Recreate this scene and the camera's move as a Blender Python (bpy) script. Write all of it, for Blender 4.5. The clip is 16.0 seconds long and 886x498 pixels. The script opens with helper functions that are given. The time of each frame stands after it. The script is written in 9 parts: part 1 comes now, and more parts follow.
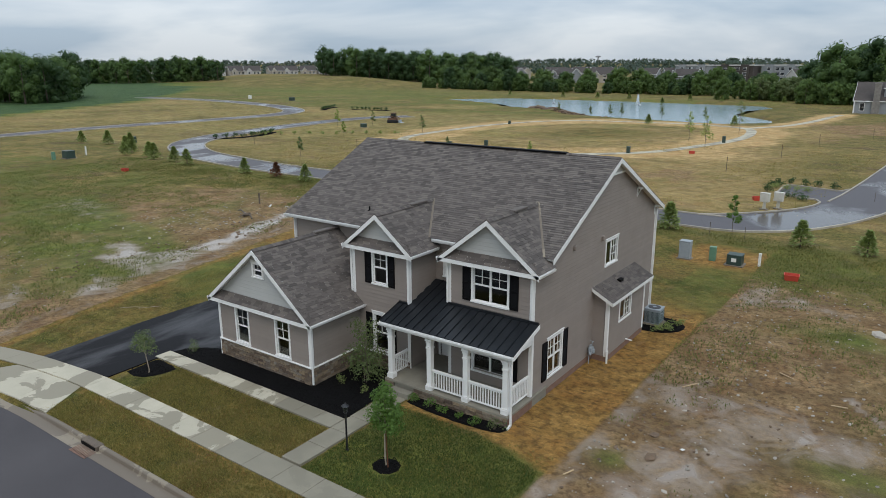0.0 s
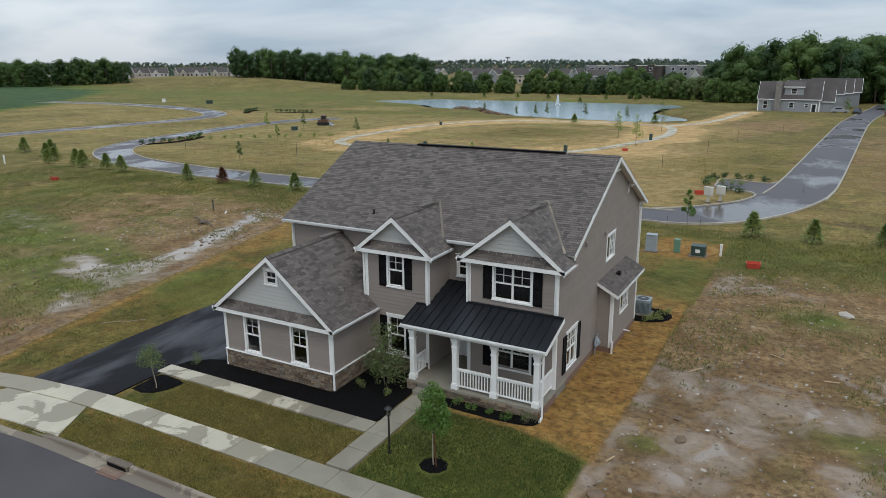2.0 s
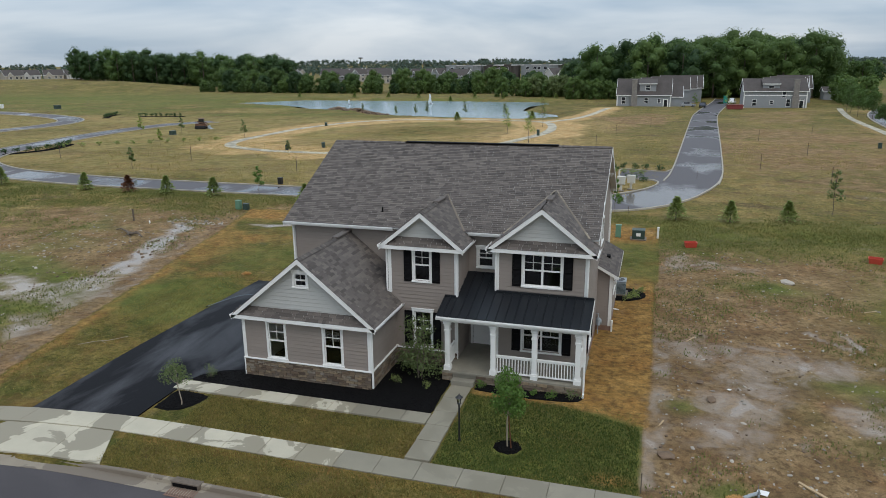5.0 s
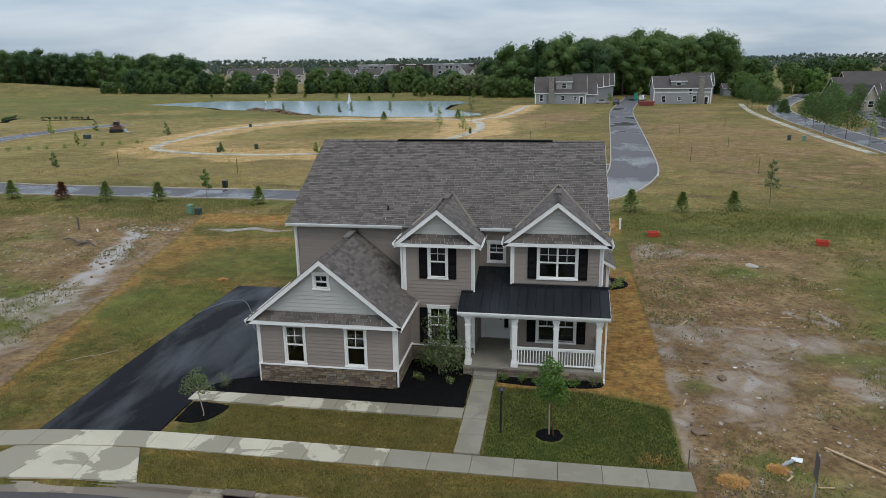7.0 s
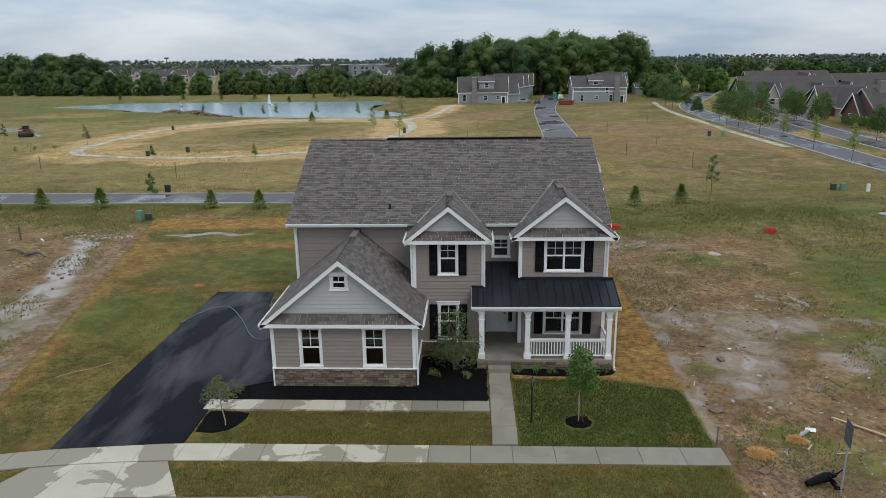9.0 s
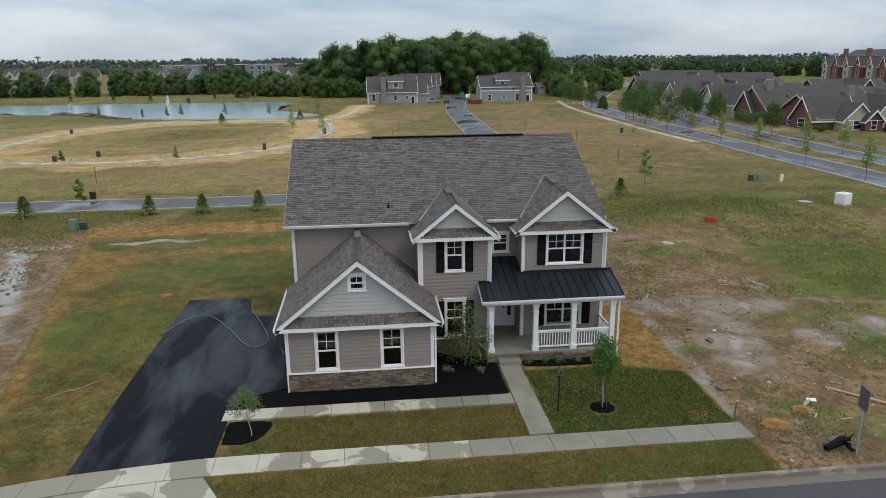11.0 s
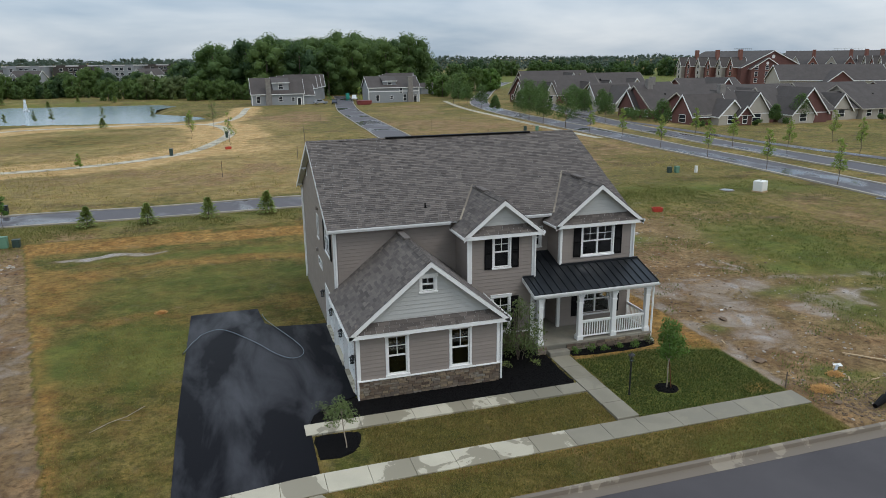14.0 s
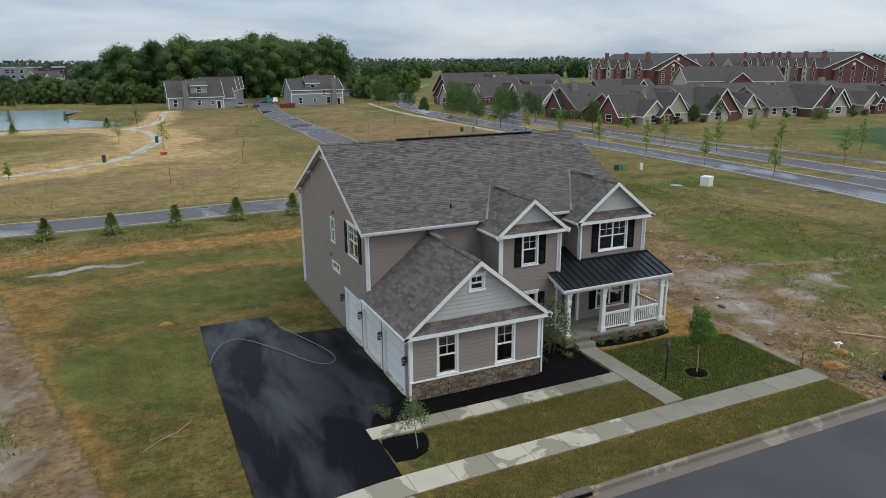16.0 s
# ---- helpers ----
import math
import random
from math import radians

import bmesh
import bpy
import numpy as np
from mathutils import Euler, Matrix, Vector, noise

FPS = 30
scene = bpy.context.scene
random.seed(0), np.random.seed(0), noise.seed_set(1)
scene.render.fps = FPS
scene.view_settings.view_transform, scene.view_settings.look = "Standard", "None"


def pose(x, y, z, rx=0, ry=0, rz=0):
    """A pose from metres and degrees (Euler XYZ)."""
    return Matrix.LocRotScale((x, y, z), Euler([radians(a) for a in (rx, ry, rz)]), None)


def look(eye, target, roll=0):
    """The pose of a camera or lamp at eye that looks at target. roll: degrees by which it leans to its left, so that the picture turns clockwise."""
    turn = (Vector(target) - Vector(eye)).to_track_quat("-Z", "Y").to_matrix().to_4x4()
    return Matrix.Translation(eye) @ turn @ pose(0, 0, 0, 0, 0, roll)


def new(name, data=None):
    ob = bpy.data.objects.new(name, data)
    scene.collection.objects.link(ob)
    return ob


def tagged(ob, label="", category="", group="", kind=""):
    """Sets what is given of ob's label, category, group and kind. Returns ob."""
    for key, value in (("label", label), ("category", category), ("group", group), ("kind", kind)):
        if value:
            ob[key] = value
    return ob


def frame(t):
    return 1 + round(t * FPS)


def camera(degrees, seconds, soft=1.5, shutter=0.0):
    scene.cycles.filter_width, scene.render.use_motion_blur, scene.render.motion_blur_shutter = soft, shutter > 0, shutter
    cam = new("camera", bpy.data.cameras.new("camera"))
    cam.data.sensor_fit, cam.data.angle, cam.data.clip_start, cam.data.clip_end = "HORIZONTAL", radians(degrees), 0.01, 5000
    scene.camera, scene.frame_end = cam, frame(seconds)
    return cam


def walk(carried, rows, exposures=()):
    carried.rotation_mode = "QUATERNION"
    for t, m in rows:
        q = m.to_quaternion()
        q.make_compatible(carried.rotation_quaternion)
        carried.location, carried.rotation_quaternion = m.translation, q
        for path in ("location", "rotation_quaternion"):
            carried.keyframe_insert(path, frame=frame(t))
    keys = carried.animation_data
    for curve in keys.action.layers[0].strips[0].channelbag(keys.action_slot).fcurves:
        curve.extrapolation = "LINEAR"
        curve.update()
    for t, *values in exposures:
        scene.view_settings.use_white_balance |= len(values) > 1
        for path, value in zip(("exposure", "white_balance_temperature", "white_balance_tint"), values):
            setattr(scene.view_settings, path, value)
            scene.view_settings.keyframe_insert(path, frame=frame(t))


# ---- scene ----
cam = camera(64.9, 16.0, soft=0.7)
METRES, EYE, TILT, LEAN, TURN = 38.75, 13.6, 0.0, 0.0, 35.7
ROWS = [
    (0.0, 0.0, 0.0, 0.0, -0.06, -15.16, 0.22),
    (0.5, -0.0246, -0.002, 0.0006, -1.81, -15.15, 0.17),
    (1.0, -0.0527, -0.0034, 0.0015, -3.69, -15.12, 0.19),
    (1.5, -0.0808, -0.0034, 0.0023, -5.38, -15.13, 0.25),
    (2.0, -0.111, -0.0033, 0.0029, -7.14, -15.11, 0.35),
    (2.5, -0.1399, -0.003, 0.0027, -9.02, -15.08, 0.39),
    (3.0, -0.1712, -0.002, 0.0026, -11.18, -15.07, 0.41),
    (3.5, -0.2021, 0.0, 0.0023, -13.2, -15.08, 0.44),
    (4.0, -0.2351, 0.004, 0.0022, -15.25, -15.11, 0.5),
    (6.5, -0.3812, 0.0473, 0.0007, -24.43, -15.27, 0.68),
    (7.0, -0.4086, 0.058, 0.0007, -26.42, -15.3, 0.73),
    (7.5, -0.4342, 0.0688, 0.0005, -27.97, -15.31, 0.74),
    (8.0, -0.4598, 0.0808, 0.0, -29.81, -15.33, 0.74),
    (8.5, -0.4832, 0.0934, -0.0001, -31.73, -15.35, 0.71),
    (9.0, -0.5066, 0.1067, -0.0006, -33.58, -15.35, 0.7),
    (9.5, -0.5308, 0.1225, -0.0011, -35.82, -15.38, 0.66),
    (12.0, -0.6552, 0.2208, -0.0019, -45.5, -15.44, 0.54),
    (12.5, -0.6769, 0.2448, -0.0018, -47.22, -15.44, 0.54),
    (13.0, -0.7024, 0.2738, -0.0019, -49.3, -15.44, 0.54),
    (13.5, -0.7242, 0.3001, -0.0023, -51.02, -15.44, 0.52),
    (14.0, -0.7492, 0.3304, -0.0023, -52.98, -15.45, 0.5),
    (14.5, -0.7697, 0.3564, -0.0019, -54.75, -15.43, 0.48),
    (15.0, -0.7931, 0.386, -0.0018, -56.65, -15.38, 0.43),
    (15.5, -0.813, 0.4132, -0.0016, -58.39, -15.35, 0.43),
    (16.0, -0.8344, 0.4427, -0.0012, -60.38, -15.35, 0.43),
]
walk(cam, [(t, pose(26.78, -19.1, EYE, TILT, LEAN, TURN) @ pose(METRES * x, METRES * y, METRES * z, 90 + pitch, roll, yaw)) for t, x, y, z, yaw, pitch, roll in ROWS])

# ---- world, sun ----
world = bpy.data.worlds.new("overcast_sky")
scene.world = world
world.use_nodes = True
wt = world.node_tree
wt.nodes.clear()


def wnode(kind, **kw):
    n = wt.nodes.new(kind)
    for k, v in kw.items():
        n.inputs[k].default_value = v
    return n


SUN_EL, SUN_ROT = radians(53), radians(135)
sky = wt.nodes.new("ShaderNodeTexSky")
sky.sky_type = "NISHITA"
sky.sun_disc = False
sky.sun_elevation, sky.sun_rotation = SUN_EL, SUN_ROT
sky.air_density, sky.dust_density = 1.2, 2.0
coord = wt.nodes.new("ShaderNodeTexCoord")
sep = wt.nodes.new("ShaderNodeSeparateXYZ")
wt.links.new(coord.outputs["Generated"], sep.inputs[0])
# cloud deck: broad soft bands that flatten towards the horizon
zmap = wnode("ShaderNodeMath")
zmap.operation = "ADD"
zmap.inputs[1].default_value = 0.20
wt.links.new(sep.outputs["Z"], zmap.inputs[0])
dx, dy = wt.nodes.new("ShaderNodeMath"), wt.nodes.new("ShaderNodeMath")
for n, c in ((dx, "X"), (dy, "Y")):
    n.operation = "DIVIDE"
    wt.links.new(sep.outputs[c], n.inputs[0])
    wt.links.new(zmap.outputs[0], n.inputs[1])
comb = wt.nodes.new("ShaderNodeCombineXYZ")
wt.links.new(dx.outputs[0], comb.inputs[0])
wt.links.new(dy.outputs[0], comb.inputs[1])
cl = wnode("ShaderNodeTexNoise", Scale=0.62, Detail=5.0, Roughness=0.5, Distortion=0.3)
wt.links.new(comb.outputs[0], cl.inputs["Vector"])
ramp = wt.nodes.new("ShaderNodeValToRGB")
ramp.color_ramp.elements[0].position, ramp.color_ramp.elements[0].color = 0.40, (0.43, 0.55, 0.69, 1)
ramp.color_ramp.elements[1].position, ramp.color_ramp.elements[1].color = 0.62, (0.78, 0.85, 0.925, 1)
wt.links.new(cl.outputs["Fac"], ramp.inputs[0])
# the deck is brighter overhead than low down, as under any even cloud
up = wt.nodes.new("ShaderNodeMapRange")
up.inputs["From Min"].default_value, up.inputs["From Max"].default_value = 0.1, 0.9
up.inputs["To Min"].default_value, up.inputs["To Max"].default_value = 1.0, 1.75
wt.links.new(sep.outputs["Z"], up.inputs["Value"])
gain = wt.nodes.new("ShaderNodeVectorMath")
gain.operation = "SCALE"
wt.links.new(ramp.outputs["Color"], gain.inputs[0])
wt.links.new(up.outputs["Result"], gain.inputs["Scale"])
blue = wt.nodes.new("ShaderNodeVectorMath")
blue.operation = "SCALE"
blue.inputs["Scale"].default_value = 0.10
wt.links.new(sky.outputs["Color"], blue.inputs[0])
low = wt.nodes.new("ShaderNodeMapRange")
low.inputs["From Min"].default_value, low.inputs["From Max"].default_value = 0.0, 0.09
low.inputs["To Min"].default_value, low.inputs["To Max"].default_value = 0.72, 0.93
wt.links.new(sep.outputs["Z"], low.inputs["Value"])
wmix = wt.nodes.new("ShaderNodeMix")
wmix.data_type = "RGBA"
wt.links.new(low.outputs["Result"], wmix.inputs["Factor"])
wt.links.new(blue.outputs[0], wmix.inputs["A"])
wt.links.new(gain.outputs[0], wmix.inputs["B"])
bg = wnode("ShaderNodeBackground", Strength=1.0)
wt.links.new(wmix.outputs["Result"], bg.inputs["Color"])
wo = wt.nodes.new("ShaderNodeOutputWorld")
wt.links.new(bg.outputs[0], wo.inputs[0])

sun_data = bpy.data.lights.new("sun", "SUN")
sun_data.energy, sun_data.angle, sun_data.color = 0.85, radians(25), (1.0, 0.96, 0.9)
sun = new("sun", sun_data)
sun.matrix_world = look((30, -30, 56), (0, 0, 0))


# ---- materials ----
class Nodes:
    """A small hand for writing node materials."""

    def __init__(self, name):
        self.m = bpy.data.materials.new(name)
        self.m.use_nodes = True
        self.t = self.m.node_tree
        self.t.nodes.clear()
        self.out = self.t.nodes.new("ShaderNodeOutputMaterial")
        self.b = self.t.nodes.new("ShaderNodeBsdfPrincipled")
        self.t.links.new(self.b.outputs[0], self.out.inputs[0])
        self.geo = None

    def put(self, socket, v):
        if isinstance(v, bpy.types.NodeSocket):
            self.t.links.new(v, socket)
        elif isinstance(v, tuple) and len(v) == 3 and socket.type == "RGBA":
            socket.default_value = (*v, 1)
        else:
            socket.default_value = v

    def pos(self):
        if not self.geo:
            self.geo = self.t.nodes.new("ShaderNodeNewGeometry")
        return self.geo.outputs["Position"]

    def island(self):
        self.pos()
        return self.geo.outputs["Random Per Island"]

    def rand(self):
        return self.t.nodes.new("ShaderNodeObjectInfo").outputs["Random"]

    def scaled(self, v, sx, sy, sz):
        n = self.t.nodes.new("ShaderNodeVectorMath")
        n.operation = "MULTIPLY"
        self.put(n.inputs[0], v)
        n.inputs[1].default_value = (sx, sy, sz)
        return n.outputs[0]

    def noise(self, scale, detail=4.0, rough=0.55, vec=None, dist=0.0):
        n = self.t.nodes.new("ShaderNodeTexNoise")
        self.put(n.inputs["Vector"], vec or self.pos())
        n.inputs["Scale"].default_value, n.inputs["Detail"].default_value = scale, detail
        n.inputs["Roughness"].default_value, n.inputs["Distortion"].default_value = rough, dist
        return n.outputs["Fac"]

    def map(self, v, a, b, c=0.0, d=1.0):
        n = self.t.nodes.new("ShaderNodeMapRange")
        self.put(n.inputs["Value"], v)
        for k, x in zip(("From Min", "From Max", "To Min", "To Max"), (a, b, c, d)):
            n.inputs[k].default_value = x
        return n.outputs["Result"]

    def math(self, op, a, b=0.0):
        n = self.t.nodes.new("ShaderNodeMath")
        n.operation = op
        self.put(n.inputs[0], a)
        self.put(n.inputs[1], b)
        return n.outputs[0]

    def mix(self, f, a, b, mode="MIX"):
        n = self.t.nodes.new("ShaderNodeMix")
        n.data_type, n.blend_type = "RGBA", mode
        self.put(n.inputs["Factor"], f)
        self.put(n.inputs["A"], a)
        self.put(n.inputs["B"], b)
        return n.outputs["Result"]

    def attr(self, name):
        n = self.t.nodes.new("ShaderNodeAttribute")
        n.attribute_name = name
        s = self.t.nodes.new("ShaderNodeSeparateColor")
        self.t.links.new(n.outputs["Color"], s.inputs[0])
        return s.outputs[0], s.outputs[1], s.outputs[2]

    def bump(self, h, strength, dist=0.02):
        n = self.t.nodes.new("ShaderNodeBump")
        self.put(n.inputs["Height"], h)
        self.put(n.inputs["Strength"], strength)
        n.inputs["Distance"].default_value = dist
        self.t.links.new(n.outputs[0], self.b.inputs["Normal"])

    def set(self, **kw):
        for k, v in kw.items():
            self.put(self.b.inputs[k.replace("_", " ")], v)
        return self.m


def plain(name, col, rough=0.7, var=0.12, scale=2.0, fine=40.0, bump=0.15, metal=0.0, random=0.0, island=0.0, dist=0.01, spec=0.5):
    """Colour with two scales of variation and a fine relief."""
    n = Nodes(name)
    dark = tuple(c * (1 - var) for c in col)
    light = tuple(min(1, c * (1 + var)) for c in col)
    c = n.mix(n.map(n.noise(scale), 0.3, 0.7), dark, light)
    c = n.mix(n.map(n.noise(fine, 2), 0.3, 0.7, 0, 0.5), c, tuple(x * (1 - 1.2 * var) for x in col))
    if random:
        c = n.mix(n.map(n.rand(), 0, 1, 0, 1), n.mix(1.0, c, (1 - random,) * 3, "MULTIPLY"), n.mix(1.0, c, (1 + random,) * 3, "MULTIPLY"))
    if island:
        c = n.mix(n.island(), n.mix(1.0, c, (1 - island,) * 3, "MULTIPLY"), n.mix(1.0, c, (1 + island,) * 3, "MULTIPLY"))
    if bump:
        n.bump(n.noise(fine, 3), bump, dist)
    return n.set(Base_Color=c, Roughness=n.map(n.noise(scale * 3), 0.3, 0.7, rough - 0.07, min(1, rough + 0.07)), Metallic=metal, Specular_IOR_Level=spec)


M_SIDING = plain("taupe_fibre_cement", (0.250, 0.209, 0.181), 0.62, 0.06, 0.8, 60, 0.08, random=0.035, island=0.035)
M_GABLE = plain("pale_grey_siding", (0.43, 0.425, 0.405), 0.6, 0.05, 0.8, 60, 0.08, random=0.03, island=0.03)
M_WALL = plain("sheathing", (0.235, 0.205, 0.187), 0.8, 0.05)
M_TRIM = plain("white_painted_trim", (0.775, 0.765, 0.74), 0.45, 0.05, 1.2, 30, 0.03)
M_GDOOR = plain("white_garage_door_paint", (0.76, 0.765, 0.745), 0.4, 0.04, 1.2, 30, 0.03)
M_SHUTTER = plain("black_shutter_paint", (0.004, 0.0035, 0.004), 0.6, 0.1, 3, 40, 0.1, spec=0.12)
M_METAL = plain("charcoal_standing_seam_steel", (0.015, 0.017, 0.020), 0.36, 0.15, 1.5, 60, 0.02, metal=0.15, spec=0.35)
M_DARK = plain("dark_interior", (0.03, 0.028, 0.026), 0.9, 0.1)
M_IRON = plain("black_iron", (0.012, 0.012, 0.013), 0.45, 0.1, 8, 60, 0.05)
M_GALV = plain("grey_utility_paint", (0.28, 0.31, 0.33), 0.5, 0.08, 4, 60, 0.05)
M_GREENBOX = plain("green_utility_plastic", (0.12, 0.24, 0.16), 0.5, 0.08, 4, 60, 0.05)
M_DKGREEN = plain("dark_green_utility_steel", (0.03, 0.055, 0.045), 0.5, 0.1, 4, 60, 0.05)
M_RED = plain("red_plastic", (0.50, 0.06, 0.035), 0.5, 0.1, 3, 50, 0.05)
M_BEIGE = plain("beige_steel", (0.55, 0.52, 0.45), 0.5, 0.06, 4, 60, 0.05)
M_WHITE = plain("white_plastic", (0.75, 0.74, 0.70), 0.5, 0.06, 2, 60, 0.05)
M_WOOD = plain("raw_lumber", (0.45, 0.32, 0.18), 0.8, 0.15, 3, 60, 0.1)
M_BARK = plain("grey_brown_bark", (0.13, 0.10, 0.075), 0.9, 0.25, 6, 60, 0.6)
M_PALEBARK = plain("pale_bark", (0.34, 0.28, 0.21), 0.9, 0.2, 6, 60, 0.5)
M_HOSE = plain("blue_grey_hose", (0.16, 0.20, 0.23), 0.5, 0.08)
M_BRICK = plain("red_brown_brick_base", (0.21, 0.12, 0.085), 0.85, 0.2, 5, 60, 0.3)
M_PORCH = plain("porch_concrete", (0.225, 0.205, 0.162), 0.75, 0.14, 1.6, 60, 0.15)
M_RUBBLE = plain("field_stone", (0.33, 0.29, 0.24), 0.85, 0.2, 4, 50, 0.3, island=0.35)
M_MORTAR = plain("mortar", (0.07, 0.058, 0.046), 0.9, 0.15, 4, 60, 0.3)


def stone_material():
    n = Nodes("ledgestone")
    r = n.rand()
    ramp = n.t.nodes.new("ShaderNodeValToRGB")
    cols = [(0, (0.075, 0.048, 0.034)), (0.25, (0.18, 0.125, 0.080)), (0.5, (0.125, 0.098, 0.078)), (0.72, (0.27, 0.198, 0.122)), (1.0, (0.215, 0.19, 0.16))]
    while len(ramp.color_ramp.elements) < len(cols):
        ramp.color_ramp.elements.new(0.5)
    for e, (p, c) in zip(ramp.color_ramp.elements, cols):
        e.position, e.color = p, (*c, 1)
    n.put(ramp.inputs[0], r)
    c = n.mix(n.map(n.noise(9, 5), 0.42, 0.62, 0, 0.4), ramp.outputs[0], (0.08, 0.062, 0.048))
    n.bump(n.noise(22, 6, 0.65), 0.7, 0.02)
    return n.set(Base_Color=c, Roughness=0.85)


M_STONE = stone_material()


def shingle_material():
    n = Nodes("asphalt_shingle")
    v = n.island()
    a = n.mix(v, (0.064, 0.052, 0.045), (0.186, 0.155, 0.133))
    c = n.mix(n.map(n.noise(0.35, 3), 0.35, 0.65, 0, 0.35), a, (0.120, 0.098, 0.084))
    c = n.mix(n.map(n.noise(90, 2), 0.3, 0.7, 0, 0.5), c, (0.055, 0.05, 0.05))
    n.bump(n.noise(110, 2), 0.5, 0.006)
    return n.set(Base_Color=c, Roughness=0.88)


M_SHINGLE = shingle_material()


def glass_material():
    n = Nodes("window_glass")
    n.bump(n.noise(1.5, 1), 0.03, 0.01)
    return n.set(Base_Color=(0.75, 0.8, 0.82), Roughness=0.02, IOR=1.48, Transmission_Weight=1.0)


M_GLASS = glass_material()


def concrete_material(name="pavement_concrete", base=(0.34, 0.325, 0.29), wet=(0.20, 0.195, 0.18), wetness=0.5):
    """Brushed concrete, partly dried after rain: damp islands are darker and a little glossier."""
    n = Nodes(name)
    c = n.mix(n.map(n.noise(1.1, 5), 0.3, 0.7), tuple(x * 0.9 for x in base), tuple(x * 1.1 for x in base))
    c = n.mix(n.map(n.rand(), 0, 1, 0, 0.35), c, tuple(x * 0.78 for x in base))
    c = n.mix(n.map(n.noise(70, 2), 0.35, 0.7, 0, 0.35), c, tuple(x * 0.7 for x in base))
    damp = n.map(n.noise(0.42, 5, 0.6, dist=0.6), 0.56 - 0.12 * wetness, 0.575 - 0.12 * wetness)
    c = n.mix(damp, c, wet)
    n.bump(n.noise(80, 3), 0.2, 0.004)
    return n.set(Base_Color=c, Roughness=n.map(damp, 0, 1, 0.85, 0.6))


M_DAMP = concrete_material("damp_walk_concrete", (0.252, 0.225, 0.168), (0.200, 0.176, 0.128), 0.3)
M_WALK = concrete_material("walk_concrete", (0.49, 0.44, 0.335), (0.25, 0.218, 0.155), 0.42)
M_FKERB = concrete_material("far_kerb_concrete", (0.40, 0.355, 0.29), (0.31, 0.275, 0.225), 0.4)
M_KERB = concrete_material("kerb_concrete", (0.27, 0.225, 0.168), (0.150, 0.118, 0.086), 0.9)


def asphalt_material(name, base, dry, scale, lo, hi, rough_wet, rough_dry, stretch=(1, 1, 1), spec=(0.4, 0.4)):
    n = Nodes(name)
    v = n.scaled(n.pos(), *stretch)
    patch = n.map(n.noise(scale, 5, 0.55, v, 0.5), lo, hi)
    c = n.mix(patch, base, dry)
    c = n.mix(n.map(n.noise(120, 2), 0.4, 0.7, 0, 0.4), c, tuple(x * 1.9 for x in base))
    n.bump(n.noise(140, 3), n.map(patch, 0, 1, 0.12, 0.35), 0.006)
    return n.set(Base_Color=c, Roughness=n.map(patch, 0, 1, rough_wet, rough_dry), Specular_IOR_Level=n.map(patch, 0, 1, *spec))


# the driveway's dry tone also paints its cloudy sheen as paler, glossier patches
M_DRIVE = asphalt_material("fresh_driveway_asphalt", (0.0046, 0.0045, 0.0062), (0.027, 0.0255, 0.032), 0.34, 0.46, 0.76, 0.5, 0.42, (1.5, 0.42, 1), (0.06, 0.46))
M_STREET = asphalt_material("street_asphalt", (0.055, 0.049, 0.051), (0.080, 0.072, 0.073), 0.2, 0.35, 0.65, 0.6, 0.7, (1, 1, 1), (0.12, 0.16))
M_WETROAD = asphalt_material("wet_far_asphalt", (0.050, 0.046, 0.050), (0.092, 0.083, 0.087), 0.13, 0.41, 0.50, 0.15, 0.6, (1, 0.6, 1), (0.55, 0.25))


def mulch_material():
    n = Nodes("black_mulch")
    c = n.mix(n.map(n.noise(28, 4, 0.7), 0.35, 0.7), (0.0025, 0.0022, 0.0022), (0.012, 0.011, 0.011))
    n.bump(n.noise(40, 5, 0.7), 1.0, 0.05)
    return n.set(Base_Color=c, Roughness=0.95, Specular_IOR_Level=0.1)


M_MULCH = mulch_material()


def leaf_material(name, a, b, rough=0.6):
    n = Nodes(name)
    c = n.mix(n.island(), a, b)
    c = n.mix(n.map(n.noise(0.25, 3), 0.35, 0.7, 0, 0.45), c, tuple(x * 0.65 for x in a))
    m = n.set(Base_Color=c, Roughness=rough, Specular_IOR_Level=0.25)
    # leaves let part of the light through
    tl, mx = n.t.nodes.new("ShaderNodeBsdfTranslucent"), n.t.nodes.new("ShaderNodeMixShader")
    n.put(tl.inputs["Color"], n.mix(1.0, c, (1.25, 1.3, 0.8), "MULTIPLY"))
    mx.inputs[0].default_value = 0.35
    n.t.links.new(n.b.outputs[0], mx.inputs[1])
    n.t.links.new(tl.outputs[0], mx.inputs[2])
    n.t.links.new(mx.outputs[0], n.out.inputs[0])
    return m


M_LEAF = leaf_material("young_maple_leaves", (0.090, 0.170, 0.035), (0.150, 0.245, 0.055))
M_LEAF2 = leaf_material("dull_olive_leaves", (0.110, 0.150, 0.055), (0.190, 0.232, 0.095))
M_LEAF3 = leaf_material("yellow_green_leaves", (0.19, 0.26, 0.055), (0.30, 0.37, 0.10))
M_WOODS = leaf_material("woodland_leaves", (0.060, 0.108, 0.031), (0.118, 0.185, 0.054))
M_WOODS2 = leaf_material("woodland_light_leaves", (0.078, 0.130, 0.034), (0.140, 0.208, 0.058))
M_WOODS3 = leaf_material("woodland_dark_leaves", (0.034, 0.072, 0.028), (0.074, 0.125, 0.042))
M_WOODS4 = leaf_material("woodland_olive_leaves", (0.064, 0.110, 0.032), (0.120, 0.182, 0.054))
